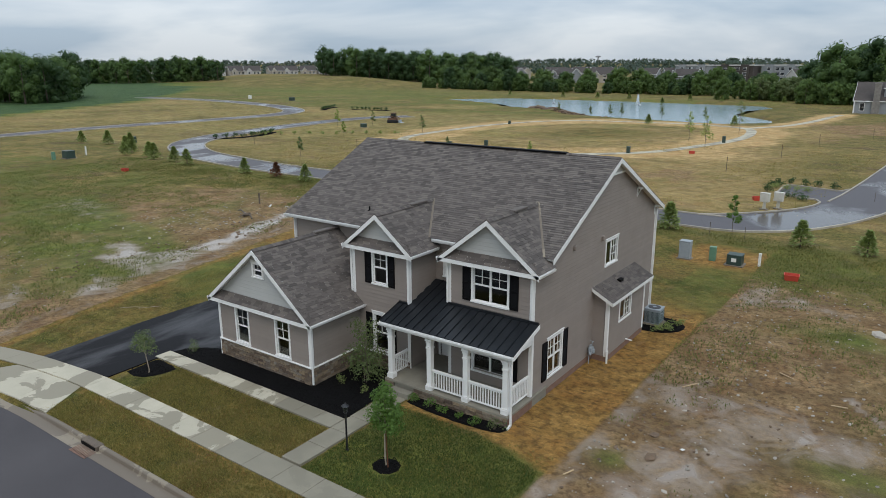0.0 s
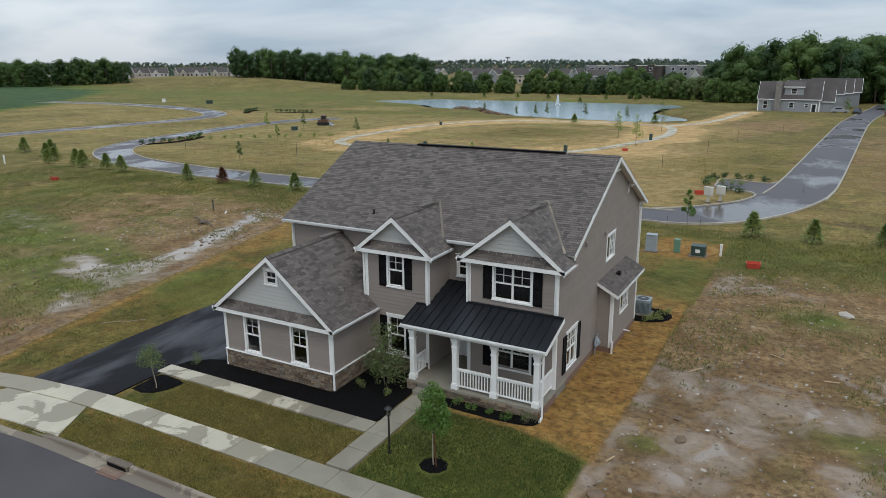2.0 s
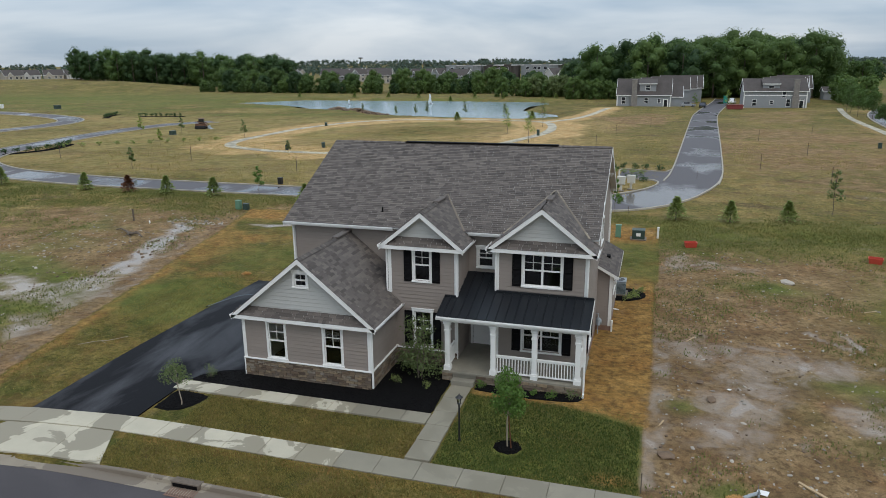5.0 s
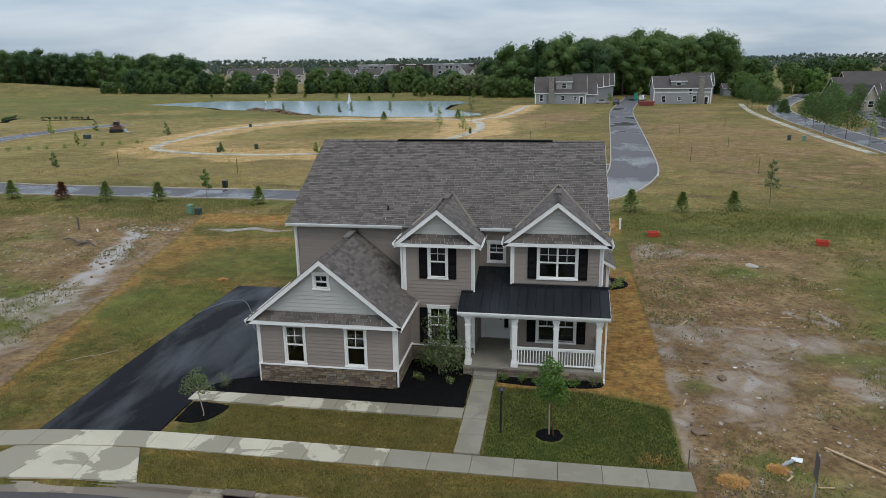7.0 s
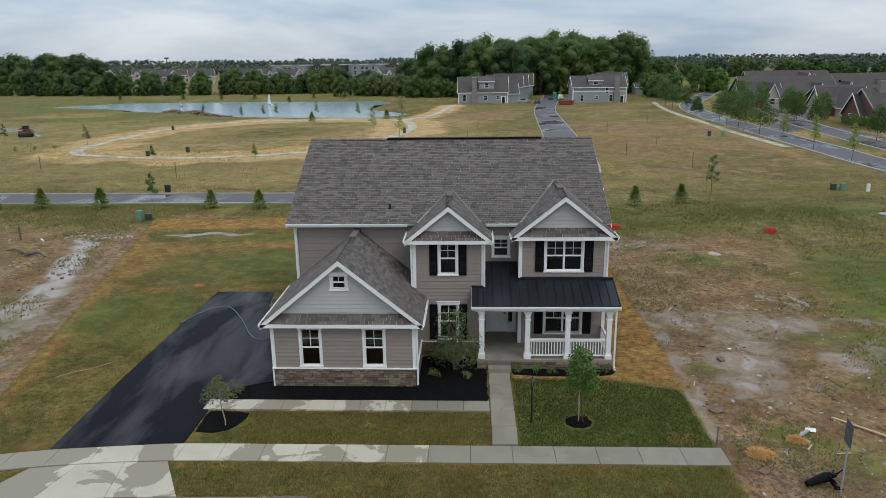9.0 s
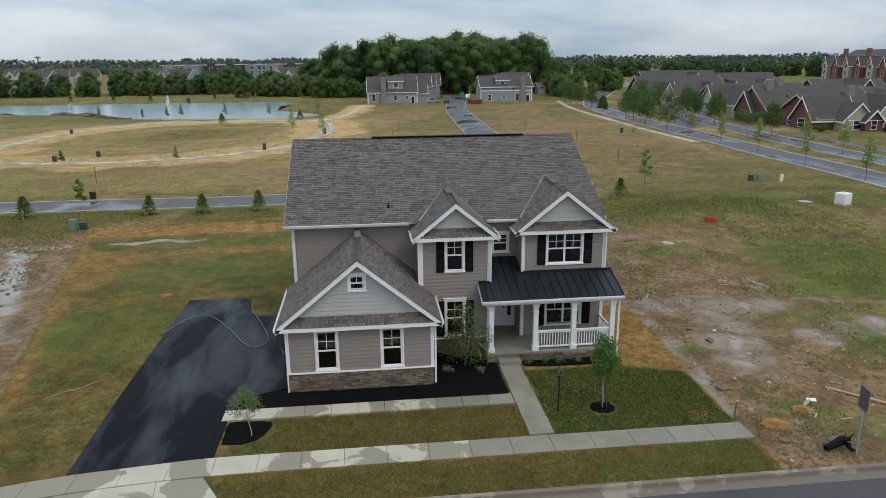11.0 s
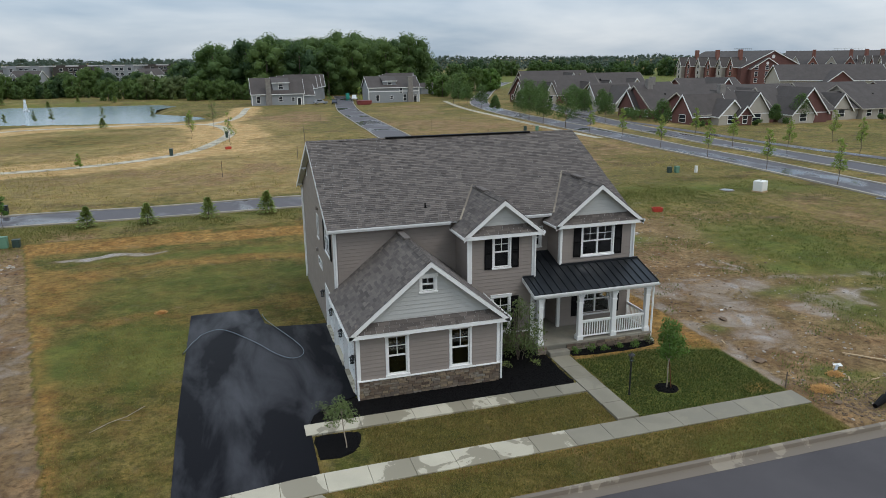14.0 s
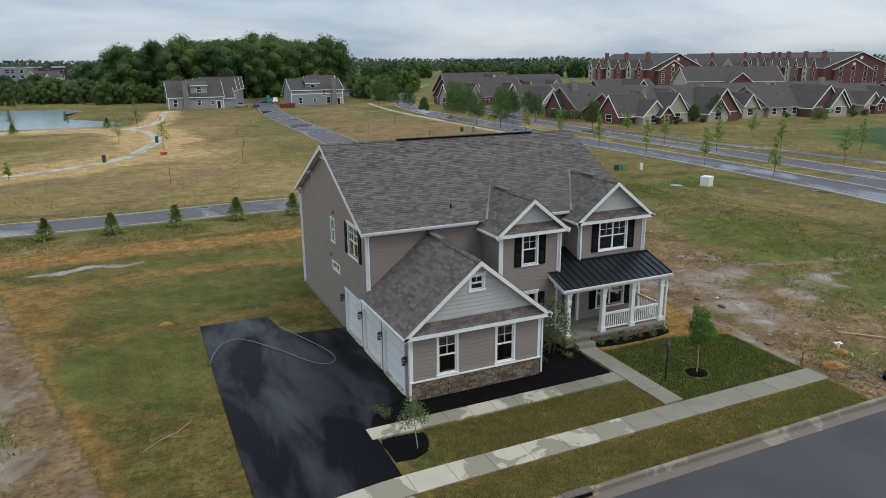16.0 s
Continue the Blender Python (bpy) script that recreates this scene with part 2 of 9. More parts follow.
M_VERGE = leaf_material("rank_verge_blades", (0.110, 0.128, 0.034), (0.25, 0.215, 0.085))
M_DRY = leaf_material("dry_meadow_blades", (0.24, 0.20, 0.07), (0.44, 0.34, 0.14))
M_SPRUCE = leaf_material("spruce_needles", (0.185, 0.245, 0.075), (0.320, 0.360, 0.130))
M_RUST = leaf_material("rusty_dead_needles", (0.14, 0.055, 0.03), (0.22, 0.09, 0.05))
# bluish, paled green: distance haze painted into the base colour
M_FARWOODS = leaf_material("haze_tinted_leaves", (0.075, 0.108, 0.090), (0.115, 0.150, 0.122))
M_GRASS = leaf_material("grass_blades", (0.112, 0.114, 0.028), (0.33, 0.255, 0.090))
M_STRAW = plain("orange_straw", (0.50, 0.26, 0.075), 0.9, 0.25, 5, 40, 0.2, island=0.35)
M_TURF = leaf_material("green_turf_blades", (0.040, 0.074, 0.016), (0.110, 0.138, 0.034))
M_WEED = leaf_material("field_weeds", (0.078, 0.108, 0.024), (0.235, 0.240, 0.080))


def ground_material():
    n = Nodes("open_ground")
    lawn, straw, soil = n.attr("cover_a")
    wet, crop, tan = n.attr("cover_b")
    big, mid, fine, tiny = n.noise(0.055, 5, 0.6), n.noise(0.5, 6, 0.62), n.noise(3.5, 6, 0.68), n.noise(24, 4, 0.7)
    # rough meadow: olive, tan and green patches
    mead = n.mix(n.map(big, 0.38, 0.62), (0.205, 0.165, 0.055), (0.350, 0.255, 0.095))
    mead = n.mix(n.map(n.noise(0.17, 6, 0.68, dist=0.6), 0.48, 0.58, 0, 0.65), mead, (0.150, 0.140, 0.036))
    mead = n.mix(n.map(mid, 0.50, 0.62, 0, 0.8), mead, (0.150, 0.150, 0.036))
    mead = n.mix(n.map(n.noise(0.24, 6, 0.7, n.scaled(n.pos(), 0.6, 1, 1), 0.4), 0.54, 0.62, 0, 0.75), mead, (0.155, 0.108, 0.058))
    mead = n.mix(n.map(fine, 0.46, 0.60, 0, 0.8), mead, n.mix(1.0, mead, (0.40, 0.44, 0.38), "MULTIPLY"))
    mead = n.mix(n.map(n.noise(1.6, 5, 0.7), 0.56, 0.66, 0, 0.55), mead, n.mix(1.0, mead, (1.5, 1.4, 1.3), "MULTIPLY"))
    seeded = n.mix(n.map(n.math("ADD", mid, fine), 0.85, 1.15), (0.44, 0.290, 0.122), (0.62, 0.425, 0.200))
    mead = n.mix(n.map(n.math("ADD", tan, n.map(mid, 0.3, 0.7, -0.15, 0.15)), 0.15, 0.75), mead, seeded)
    mead = n.mix(1.0, mead, (1.12, 1.11, 1.10), "MULTIPLY")
    # bare soil
    dirt = n.mix(n.map(mid, 0.42, 0.6), (0.272, 0.168, 0.080), (0.415, 0.275, 0.138))
    dirt = n.mix(n.map(fine, 0.47, 0.60, 0, 0.75), dirt, (0.145, 0.087, 0.043))
    dirt = n.mix(n.map(tiny, 0.58, 0.72, 0, 0.5), dirt, (0.32, 0.24, 0.155))
    s = n.map(n.math("ADD", soil, n.map(n.math("ADD", mid, fine), 0.7, 1.3, -0.30, 0.30)), 0.40, 0.58)
    col = n.mix(s, mead, dirt)
    # sown lawn: dull green with yellowed patches
    grass = n.mix(n.map(n.noise(0.28, 5, 0.62), 0.42, 0.58), (0.130, 0.132, 0.028), (0.300, 0.212, 0.064))
    grass = n.mix(n.map(n.noise(1.3, 5, 0.68), 0.47, 0.62, 0, 0.55), grass, (0.33, 0.245, 0.085))
    grass = n.mix(n.map(n.noise(8, 4, 0.7), 0.44, 0.58, 0, 0.6), grass, n.mix(1.0, grass, (0.55, 0.62, 0.45), "MULTIPLY"))
    grass = n.mix(n.map(fine, 0.46, 0.60, 0, 0.7), grass, n.mix(1.0, grass, (0.42, 0.48, 0.4), "MULTIPLY"))
    grass = n.mix(n.map(n.noise(0.5, 5, 0.65, dist=0.4), 0.50, 0.62, 0, 0.5), grass, (0.205, 0.122, 0.040))
    l = n.map(n.math("ADD", lawn, n.map(mid, 0.3, 0.7, -0.14, 0.14)), 0.36, 0.58)
    col = n.mix(l, col, grass)
    st = n.mix(n.map(n.noise(1.2, 6, 0.65), 0.35, 0.65), (0.32, 0.168, 0.044), (0.58, 0.335, 0.105))
    st = n.mix(n.map(fine, 0.47, 0.62, 0, 0.7), st, (0.135, 0.085, 0.030))
    seam = n.noise(1.0, 3, 0.6, n.scaled(n.pos(), 1.2, 5.5, 1), 0.3)
    st = n.mix(n.map(seam, 0.50, 0.62, 0, 0.38), st, (0.150, 0.092, 0.034))
    q = n.map(n.math("ADD", straw, n.map(n.math("ADD", mid, fine), 0.7, 1.3, -0.30, 0.30)), 0.30, 0.80)
    col = n.mix(q, col, st)
    green = n.mix(n.map(n.math("ADD", mid, fine), 0.8, 1.2), (0.078, 0.115, 0.022), (0.215, 0.240, 0.052))
    green = n.mix(n.map(crop, 1.02, 1.18), green, n.mix(n.map(n.noise(0.12, 4), 0.35, 0.65), (0.050, 0.098, 0.036), (0.085, 0.138, 0.048)))
    col = n.mix(crop, col, green)
    # coarse mottling: clumps, scuffs and thin places
    col = n.mix(n.map(n.noise(0.42, 5, 0.66, dist=0.3), 0.50, 0.64, 0, 0.38), col, n.mix(1.0, col, (0.86, 0.62, 0.52), "MULTIPLY"))
    col = n.mix(n.map(n.noise(1.15, 5, 0.7), 0.42, 0.60, 0.46, 0.0), col, n.mix(1.0, col, (0.50, 0.52, 0.50), "MULTIPLY"))
    col = n.mix(n.map(n.noise(0.85, 5, 0.7, n.scaled(n.pos(), 1, 1.4, 1)), 0.55, 0.68, 0.0, 0.5), col, n.mix(1.0, col, (1.5, 1.42, 1.3), "MULTIPLY"))
    col = n.mix(n.map(tiny, 0.42, 0.60, 0, 0.65), col, n.mix(1.0, col, (0.5, 0.5, 0.5), "MULTIPLY"))
    # standing water and wet mud
    w = n.math("ADD", wet, n.map(n.noise(0.6, 6, 0.62, dist=0.8), 0.3, 0.7, -0.42, 0.42))
    pool, damp = n.map(w, 0.46, 0.98), n.map(w, 0.18, 0.60)
    col = n.mix(n.math("MULTIPLY", damp, 0.36), col, (0.185, 0.134, 0.094))
    col = n.mix(n.math("MULTIPLY", pool, 0.85), col, (0.270, 0.215, 0.168))
    deep = n.map(w, 0.86, 1.10)
    rough = n.math("MULTIPLY", n.math("MULTIPLY", n.map(damp, 0, 1, 0.95, 0.62), n.map(pool, 0, 1, 1.0, 0.66)), n.map(deep, 0, 1, 1.0, 0.30))
    h = n.math("ADD", n.math("MULTIPLY", fine, 0.7), n.math("MULTIPLY", tiny, 0.5))
    n.bump(h, n.map(pool, 0, 1, 0.9, 0.0), 0.14)
    return n.set(Base_Color=col, Roughness=rough, Specular_IOR_Level=n.map(deep, 0, 1, 0.16, 0.6))


M_GROUND = ground_material()


def water_material():
    n = Nodes("pond_water")
    n.bump(n.noise(1.2, 4, 0.6, n.scaled(n.pos(), 1, 0.5, 1)), 0.45, 0.12)
    return n.set(Base_Color=(0.235, 0.305, 0.325), Roughness=0.18, IOR=1.33, Specular_IOR_Level=0.5)


M_WATER = water_material()


# ---- mesh helpers ----
def link(name, mesh, material, parent=None):
    ob = new(name, mesh)
    if material:
        mesh.materials.append(material)
    if parent:
        ob.parent = parent
    return ob


def part(name, bm, material, parent=None, label="", smooth=False):
    """Links a bmesh as one mesh object under a thing or a part."""
    me = bpy.data.meshes.new(name)
    bmesh.ops.recalc_face_normals(bm, faces=bm.faces)
    bm.to_mesh(me)
    bm.free()
    if smooth:
        me.shade_smooth()
    ob = link(name, me, material, parent)
    if label:
        ob["label"] = label
    return ob


def raw(name, verts, faces, material, parent=None, label="", smooth=False):
    me = bpy.data.meshes.new(name)
    me.from_pydata([tuple(v) for v in verts], [], [tuple(f) for f in faces])
    me.update()
    if smooth:
        me.shade_smooth()
    ob = link(name, me, material, parent)
    if label:
        ob["label"] = label
    return ob


def thing(name, label, category, group="", kind="", at=(0, 0, 0), rz=0):
    ob = new(name)
    ob.empty_display_size = 0.2
    ob.matrix_world = pose(*at, 0, 0, rz)
    return tagged(ob, label, category, group, kind)


def box(bm, x0, x1, y0, y1, z0, z1, bevel=0.0):
    m = Matrix.Translation(((x0 + x1) / 2, (y0 + y1) / 2, (z0 + z1) / 2)) @ Matrix.Diagonal((abs(x1 - x0), abs(y1 - y0), abs(z1 - z0), 1))
    r = bmesh.ops.create_cube(bm, size=1, matrix=m)
    if bevel:
        es = {e for v in r["verts"] for e in v.link_edges}
        bmesh.ops.bevel(bm, geom=list(es), offset=bevel, segments=1, affect="EDGES")
    return bm


def boxes(*rows, bevel=0.0):
    bm = bmesh.new()
    for r in rows:
        box(bm, *r, bevel=bevel)
    return bm


def cyl(bm, p, q, r0, r1=None, seg=10, caps=True):
    p, q = Vector(p), Vector(q)
    d = q - p
    m = Matrix.Translation((p + q) / 2) @ d.to_track_quat("Z", "Y").to_matrix().to_4x4()
    bmesh.ops.create_cone(bm, cap_ends=caps, segments=seg, radius1=r0, radius2=r0 if r1 is None else r1, depth=d.length, matrix=m)
    return bm


def prism(bm, poly, vec):
    """A polygon (points in space) pushed along vec."""
    vec = Vector(vec)
    a = [bm.verts.new(p) for p in poly]
    b = [bm.verts.new(Vector(p) + vec) for p in poly]
    bm.faces.new(a)
    bm.faces.new(b[::-1])
    n = len(a)
    for i in range(n):
        bm.faces.new((a[i], b[i], b[(i + 1) % n], a[(i + 1) % n]))
    return bm


def tube(bm, pts, r, seg=6):
    for p, q in zip(pts, pts[1:]):
        cyl(bm, p, q, r, r, seg)
    return bm


def catmull(pts, step=2.0):
    """A smooth line through the given points."""
    pts = [np.array(p, float) for p in pts]
    ext = [2 * pts[0] - pts[1], *pts, 2 * pts[-1] - pts[-2]]
    out = []
    for a, b, c, d in zip(ext, ext[1:], ext[2:], ext[3:]):
        n = max(1, int(np.linalg.norm(c - b) / step))
        for i in range(n):
            t = i / n
            out.append(0.5 * (2 * b + (c - a) * t + (2 * a - 5 * b + 4 * c - d) * t * t + (3 * b - a - 3 * c + d) * t ** 3))
    out.append(pts[-1])
    return np.array(out)


def offset_line(line, d):
    t = np.gradient(line, axis=0)
    t /= np.maximum(np.linalg.norm(t, axis=1, keepdims=True), 1e-9)
    return line + d * np.stack([-t[:, 1], t[:, 0]], 1)


# ---- ground ----
def sstep(a, b, x):
    t = np.clip((np.asarray(x, float) - a) / (b - a), 0, 1)
    return t * t * (3 - 2 * t)


def vnoise(x, y, scale, seed=0):
    """Smooth value noise, 0 to 1."""
    x, y = np.asarray(x, float) * scale, np.asarray(y, float) * scale
    ix, iy = np.floor(x).astype(np.int64), np.floor(y).astype(np.int64)
    fx, fy = x - ix, y - iy
    fx, fy = fx * fx * (3 - 2 * fx), fy * fy * (3 - 2 * fy)

    def h(i, j):
        n = (i * 374761393 + j * 668265263 + seed * 974634777) & 0x7FFFFFFF
        n = ((n ^ (n >> 13)) * 1274126177) & 0x7FFFFFFF
        return ((n ^ (n >> 16)) & 0xFFFF) / 65535.0

    return (h(ix, iy) * (1 - fx) + h(ix + 1, iy) * fx) * (1 - fy) + (h(ix, iy + 1) * (1 - fx) + h(ix + 1, iy + 1) * fx) * fy


def fbm(x, y, scale, seed=0, octaves=3):
    s = sum(vnoise(x, y, scale * 2 ** k, seed + k) / 2 ** k for k in range(octaves))
    return s / (2 - 2 ** (1 - octaves))


def poly_distance(poly, x, y):
    """Signed distance to a closed outline, positive inside."""
    x, y = np.asarray(x, float), np.asarray(y, float)
    best = np.full(x.shape, 1e18)
    inside = np.zeros(x.shape, bool)
    for (ax, ay), (bx, by) in zip(poly, [*poly[1:], poly[0]]):
        dx, dy = bx - ax, by - ay
        t = np.clip(((x - ax) * dx + (y - ay) * dy) / (dx * dx + dy * dy + 1e-12), 0, 1)
        best = np.minimum(best, (x - ax - t * dx) ** 2 + (y - ay - t * dy) ** 2)
        cross = (ay > y) != (by > y)
        inside ^= cross & (x < ax + (y - ay) * dx / (dy if dy else 1e-12))
    return np.where(inside, 1, -1) * np.sqrt(best)


def line_distance(line, x, y):
    best = np.full(np.shape(x), 1e18)
    for (ax, ay), (bx, by) in zip(line, line[1:]):
        dx, dy = bx - ax, by - ay
        t = np.clip(((x - ax) * dx + (y - ay) * dy) / (dx * dx + dy * dy + 1e-12), 0, 1)
        best = np.minimum(best, (x - ax - t * dx) ** 2 + (y - ay - t * dy) ** 2)
    return np.sqrt(best)


POND = [(-141, 217), (-122, 238), (-73, 240), (-25, 236), (-19, 226), (-24, 212), (-23, 193), (-10, 176), (-8, 166), (-18, 156),
        (-40, 160), (-55, 164), (-64, 170), (-79, 183), (-93, 188), (-104, 200)]
HEAP = [(-86, 187), (-79, 184), (-66, 173.5), (-58, 168.5), (-50, 166)]
LOT = [(-19.5, 32), (-9.57, -9), (17.25, -9), (17.35, 2), (17.6, 12), (17.9, 28), (18, 34.5), (10, 34), (-5, 32.5)]


def bend(x):
    """How far the street and its pavement swing away from the straight."""
    x = np.asarray(x, float)
    return np.where(x < -1, -0.015 * (np.maximum(x, -45) + 1) ** 2, 0.0)


def height(x, y):
    x, y = np.asarray(x, float), np.asarray(y, float)
    r = np.hypot(x - 10, y - 5)
    z = -1.0 * sstep(60, 190, r)
    yy = y - bend(x)
    z = z + np.interp(yy, [-30, -18.2, -18, -8.12, -7.92, -7.6, -5.7, -4.5, 0, 1], [-0.1, -0.12, -0.36, -0.36, -0.15, -0.13, -0.10, -0.10, -0.03, 0.0])
    z = z + 6.5 * np.exp(-(((x + 360) / 75) ** 2 + ((y - 330) / 45) ** 2)) + 4.0 * np.exp(-(((x + 270) / 45) ** 2 + ((y - 300) / 30) ** 2))
    z = z + 0.35 * np.exp(-((y - 35.5) / 3.0) ** 2) * sstep(-100, -60, x) * (1 - sstep(34, 48, x)) * (1 - 0.8 * np.exp(-((x - 16) / 4.0) ** 2))
    rough = sstep(17.7, 18.6, x) * (1 - sstep(36, 44, x)) * sstep(-7.4, -6.6, yy) * (1 - sstep(34, 37, y)) + (1 - sstep(-14.5, -13, x - 0.17 * (24 - y).clip(-10, 30) * 0)) * sstep(-40, -32, x) * sstep(-5, -3, y) * (1 - sstep(30, 33, y)) * (poly_distance(LOT, x, y) < -0.4)
    z = z + rough * 0.11 * (fbm(x, y, 0.9, 91) - 0.5)
    z = z - 2.6 * sstep(-6, 5, poly_distance(POND, x, y))
    z = z + (0.7 + 1.4 * vnoise(x, y, 0.22, 44)) * np.exp(-(line_distance(HEAP, x, y) / 2.4) ** 2)
    return z + 0.10 * (vnoise(x, y, 0.09, 5) - 0.5) * sstep(12, 40, r)


def hz(x, y):
    return float(height(np.array([x]), np.array([y]))[0])


def steps(*spans):
    out = []
    for a, b, d in spans:
        out += list(np.arange(a, b - d * 0.5, d))
    return np.array(out + [spans[-1][1]])


GX = np.concatenate([-np.geomspace(3200, 330, 14), steps((-310, -110, 8), (-110, -45, 2.5), (-45, -24, 0.8), (-24, 38, 0.28), (38, 80, 1.2), (80, 310, 7)), np.geomspace(330, 3200, 14)])
GY = np.concatenate([-np.geomspace(3200, 60, 12), steps((-48, -18.4, 4), (-18.4, -17.8, 0.2), (-17.8, -10, 1.3), (-10, 34, 0.28), (34, 70, 0.8), (70, 260, 2.5), (260, 420, 12)), np.geomspace(450, 3200, 14)])
gx, gy = (a.ravel() for a in np.meshgrid(GX, GY))
gzv = height(gx, gy)
nx, ny = len(GX), len(GY)
idx = np.arange(nx * ny).reshape(ny, nx)
quads = np.stack([idx[:-1, :-1], idx[:-1, 1:], idx[1:, 1:], idx[1:, :-1]], -1).reshape(-1, 4)
gme = bpy.data.meshes.new("ground")
gme.from_pydata(np.stack([gx, gy, gzv], 1).tolist(), [], quads.tolist())
gme.shade_smooth()

n1, n2, n3 = fbm(gx, gy, 0.12, 11), fbm(gx, gy, 0.4, 21), fbm(gx, gy, 0.03, 31)
wob = (n2 - 0.5)
wx, wy = 2.2 * (fbm(gx, gy, 0.55, 101) - 0.5), 2.2 * (fbm(gx, gy, 0.55, 107) - 0.5)


def patch(outline, soft, wander=1.0):
    """1 inside an outline, 0 outside, with a ragged soft rim."""
    return sstep(-soft, soft, poly_distance(outline, gx + wander * wx, gy + wander * wy))


def streak(line, half, soft, wander=0.5):
    return 1 - sstep(half, half + soft, line_distance(line, gx + wander * wx, gy + wander * wy))


inlot = sstep(-0.12, 0.12, poly_distance(LOT, gx, gy) + 0.2 * wob)
soil, straw, lawn, wet, crop, tan = (np.zeros_like(gx) for _ in range(6))
# the bare lot beside the house, drying out towards the back and the far side
bare = sstep(17, 17.5, gx) * (1 - sstep(25, 40, gx + 6 * (n1 - 0.5))) * sstep(-9, -7, gy) * (1 - sstep(22, 31, gy + 5 * (n1 - 0.5)))
soil = np.maximum(soil, bare * (0.50 + 0.62 * n1))
soil -= 0.45 * np.exp(-(((gx - 34) / 4) ** 2 + ((gy - 14) / 5) ** 2))
soil = np.maximum(soil, 0.55 * np.exp(-(((gx - 30) / 16) ** 2 + ((gy - 24) / 7) ** 2)) * (gx > 17.5))
# the bare lot past the driveway lawn
left = sstep(-64, -44, gx - 0.3 * gy + 8 * (n1 - 0.5)) * (1 - inlot) * (gx < 0) * sstep(-12, -2, gy) * (1 - sstep(28, 34, gy))
soil = np.maximum(soil, left * (0.22 + 0.52 * n1 + 0.40 * n2))
soil = np.maximum(soil, 0.95 * (1 - sstep(0.5, 2.6, line_distance([(-19, 26), (-17.2, 17), (-14.4, 9), (-13.4, 2), (-11.8, -4)], gx + wob, gy))) * (1 - inlot))
# disturbed ground along the back road, round the pond and on the heaps
soil = np.maximum(soil, 0.50 * np.exp(-((gy - 33) / 4) ** 2) * sstep(-60, -30, gx) * (1 - inlot) * n2 * 1.6)
soil = np.maximum(soil, 0.75 * np.exp(-(((gx - 8) / 16) ** 2 + ((gy - 150) / 30) ** 2)) * n1 * 1.3)
soil = np.maximum(soil, 0.8 * np.exp(-(((gx + 80) / 26) ** 2 + ((gy - 66) / 3.5) ** 2)) * n1 * 1.6)
soil = np.maximum(soil, 0.75 * np.exp(-(((gx + 25) / 30) ** 2 + ((gy - 66) / 3.0) ** 2)) * n1 * 1.3)
soil = np.maximum(soil, 0.72 * np.exp(-(((gx - 42) / 26) ** 4 + ((gy - 95) / 60) ** 4)) * (0.35 + 0.6 * n1 + 0.25 * n2))
soil = np.maximum(soil, 0.66 * np.exp(-(((gx - 46) / 14) ** 2 + ((gy - 24) / 22) ** 2)) * (0.4 + 0.6 * n1))
soil = np.maximum(soil, 1.2 * np.exp(-(line_distance(HEAP, gx, gy) / 2.6) ** 2))
soil = np.maximum(soil, 0.45 * (gx < 10) * (gy > 46) * (gy < 72) * sstep(0.5, 0.7, n1) * 1.2)
soil = np.maximum(soil, 0.62 * np.exp(-(((gx + 350) / 70) ** 2 + ((gy - 330) / 40) ** 2)) * n3 * 1.6)
lawn = inlot.copy()
lawn = np.maximum(lawn, (np.abs(gy - bend(gx) + 6.75) < 1.15) * (gx < 17.3))
lawn = np.maximum(lawn, 0.9 * np.exp(-(((gx - 35) / 8) ** 2 + ((gy - 13) / 6) ** 4)) * n1 * 1.5)
lawn = np.maximum(lawn, 0.55 * np.exp(-(((gx + 40) / 26) ** 2 + ((gy - 7) / 9) ** 2)) * n2 * 1.7 * (1 - inlot))
lawn = np.maximum(lawn, 0.55 * np.exp(-(((gx + 30) / 22) ** 2 + ((gy - 112) / 17) ** 4)))
lawn = np.maximum(lawn, 0.75 * np.exp(-((gy - 34.5) / 3.2) ** 2) * (gx > 17.5) * (gx < 50) * n2 * 1.5)
# straw matting down the side yard, along the edges of the new lawn and behind it
side = sstep(14.4, 14.9, gx) * (1 - sstep(17.3, 17.6, gx)) * sstep(0.2, 0.9, gy) * (1 - sstep(17, 22, gy))
straw = np.maximum(straw, side * (0.80 + 0.25 * n1))
straw = np.maximum(straw, inlot * 0.95 * np.exp(-(((gx - 15.4) / 3.4) ** 4 + ((gy - 31) / 3.2) ** 4)))
edge = 1 - sstep(0.3, 1.5, poly_distance(LOT, gx, gy) + 1.2 * wob)
straw = np.maximum(straw, inlot * edge * (gx < -6) * 0.70)
straw = np.maximum(straw, inlot * 0.95 * np.exp(-((gy - 30.2) / 1.7) ** 4) * (gx < 6))
straw = np.maximum(straw, inlot * 0.62 * patch([(-18, 26.4), (-14.2, 23.6), (-11, 24.3), (-6, 25.3), (1.5, 23.5), (1.5, 21.8), (-6, 22.6), (-11, 22.8), (-12.8, 19.2), (-13.4, 14.6), (-15.2, 14.6), (-17.2, 20.2)], 0.9))
straw = np.maximum(straw, inlot * 0.42 * (1 - sstep(0.5, 1.6, np.abs(gy - 13.4 + wy))) * (gx < -1) * (0.4 + n2))
straw = np.maximum(straw, inlot * sstep(-5, -8, gx) * (0.02 + 0.25 * n1 + 0.18 * n2 * (1 - sstep(3, 6, gy))))
straw = np.maximum(straw, 0.9 * np.exp(-(((gx - 16.3) / 1.2) ** 2 + ((gy + 3.9) / 0.5) ** 2)) + 0.55 * (np.abs(gy + 5.9) < 0.25) * (gx > -2) * (gx < 17.3))
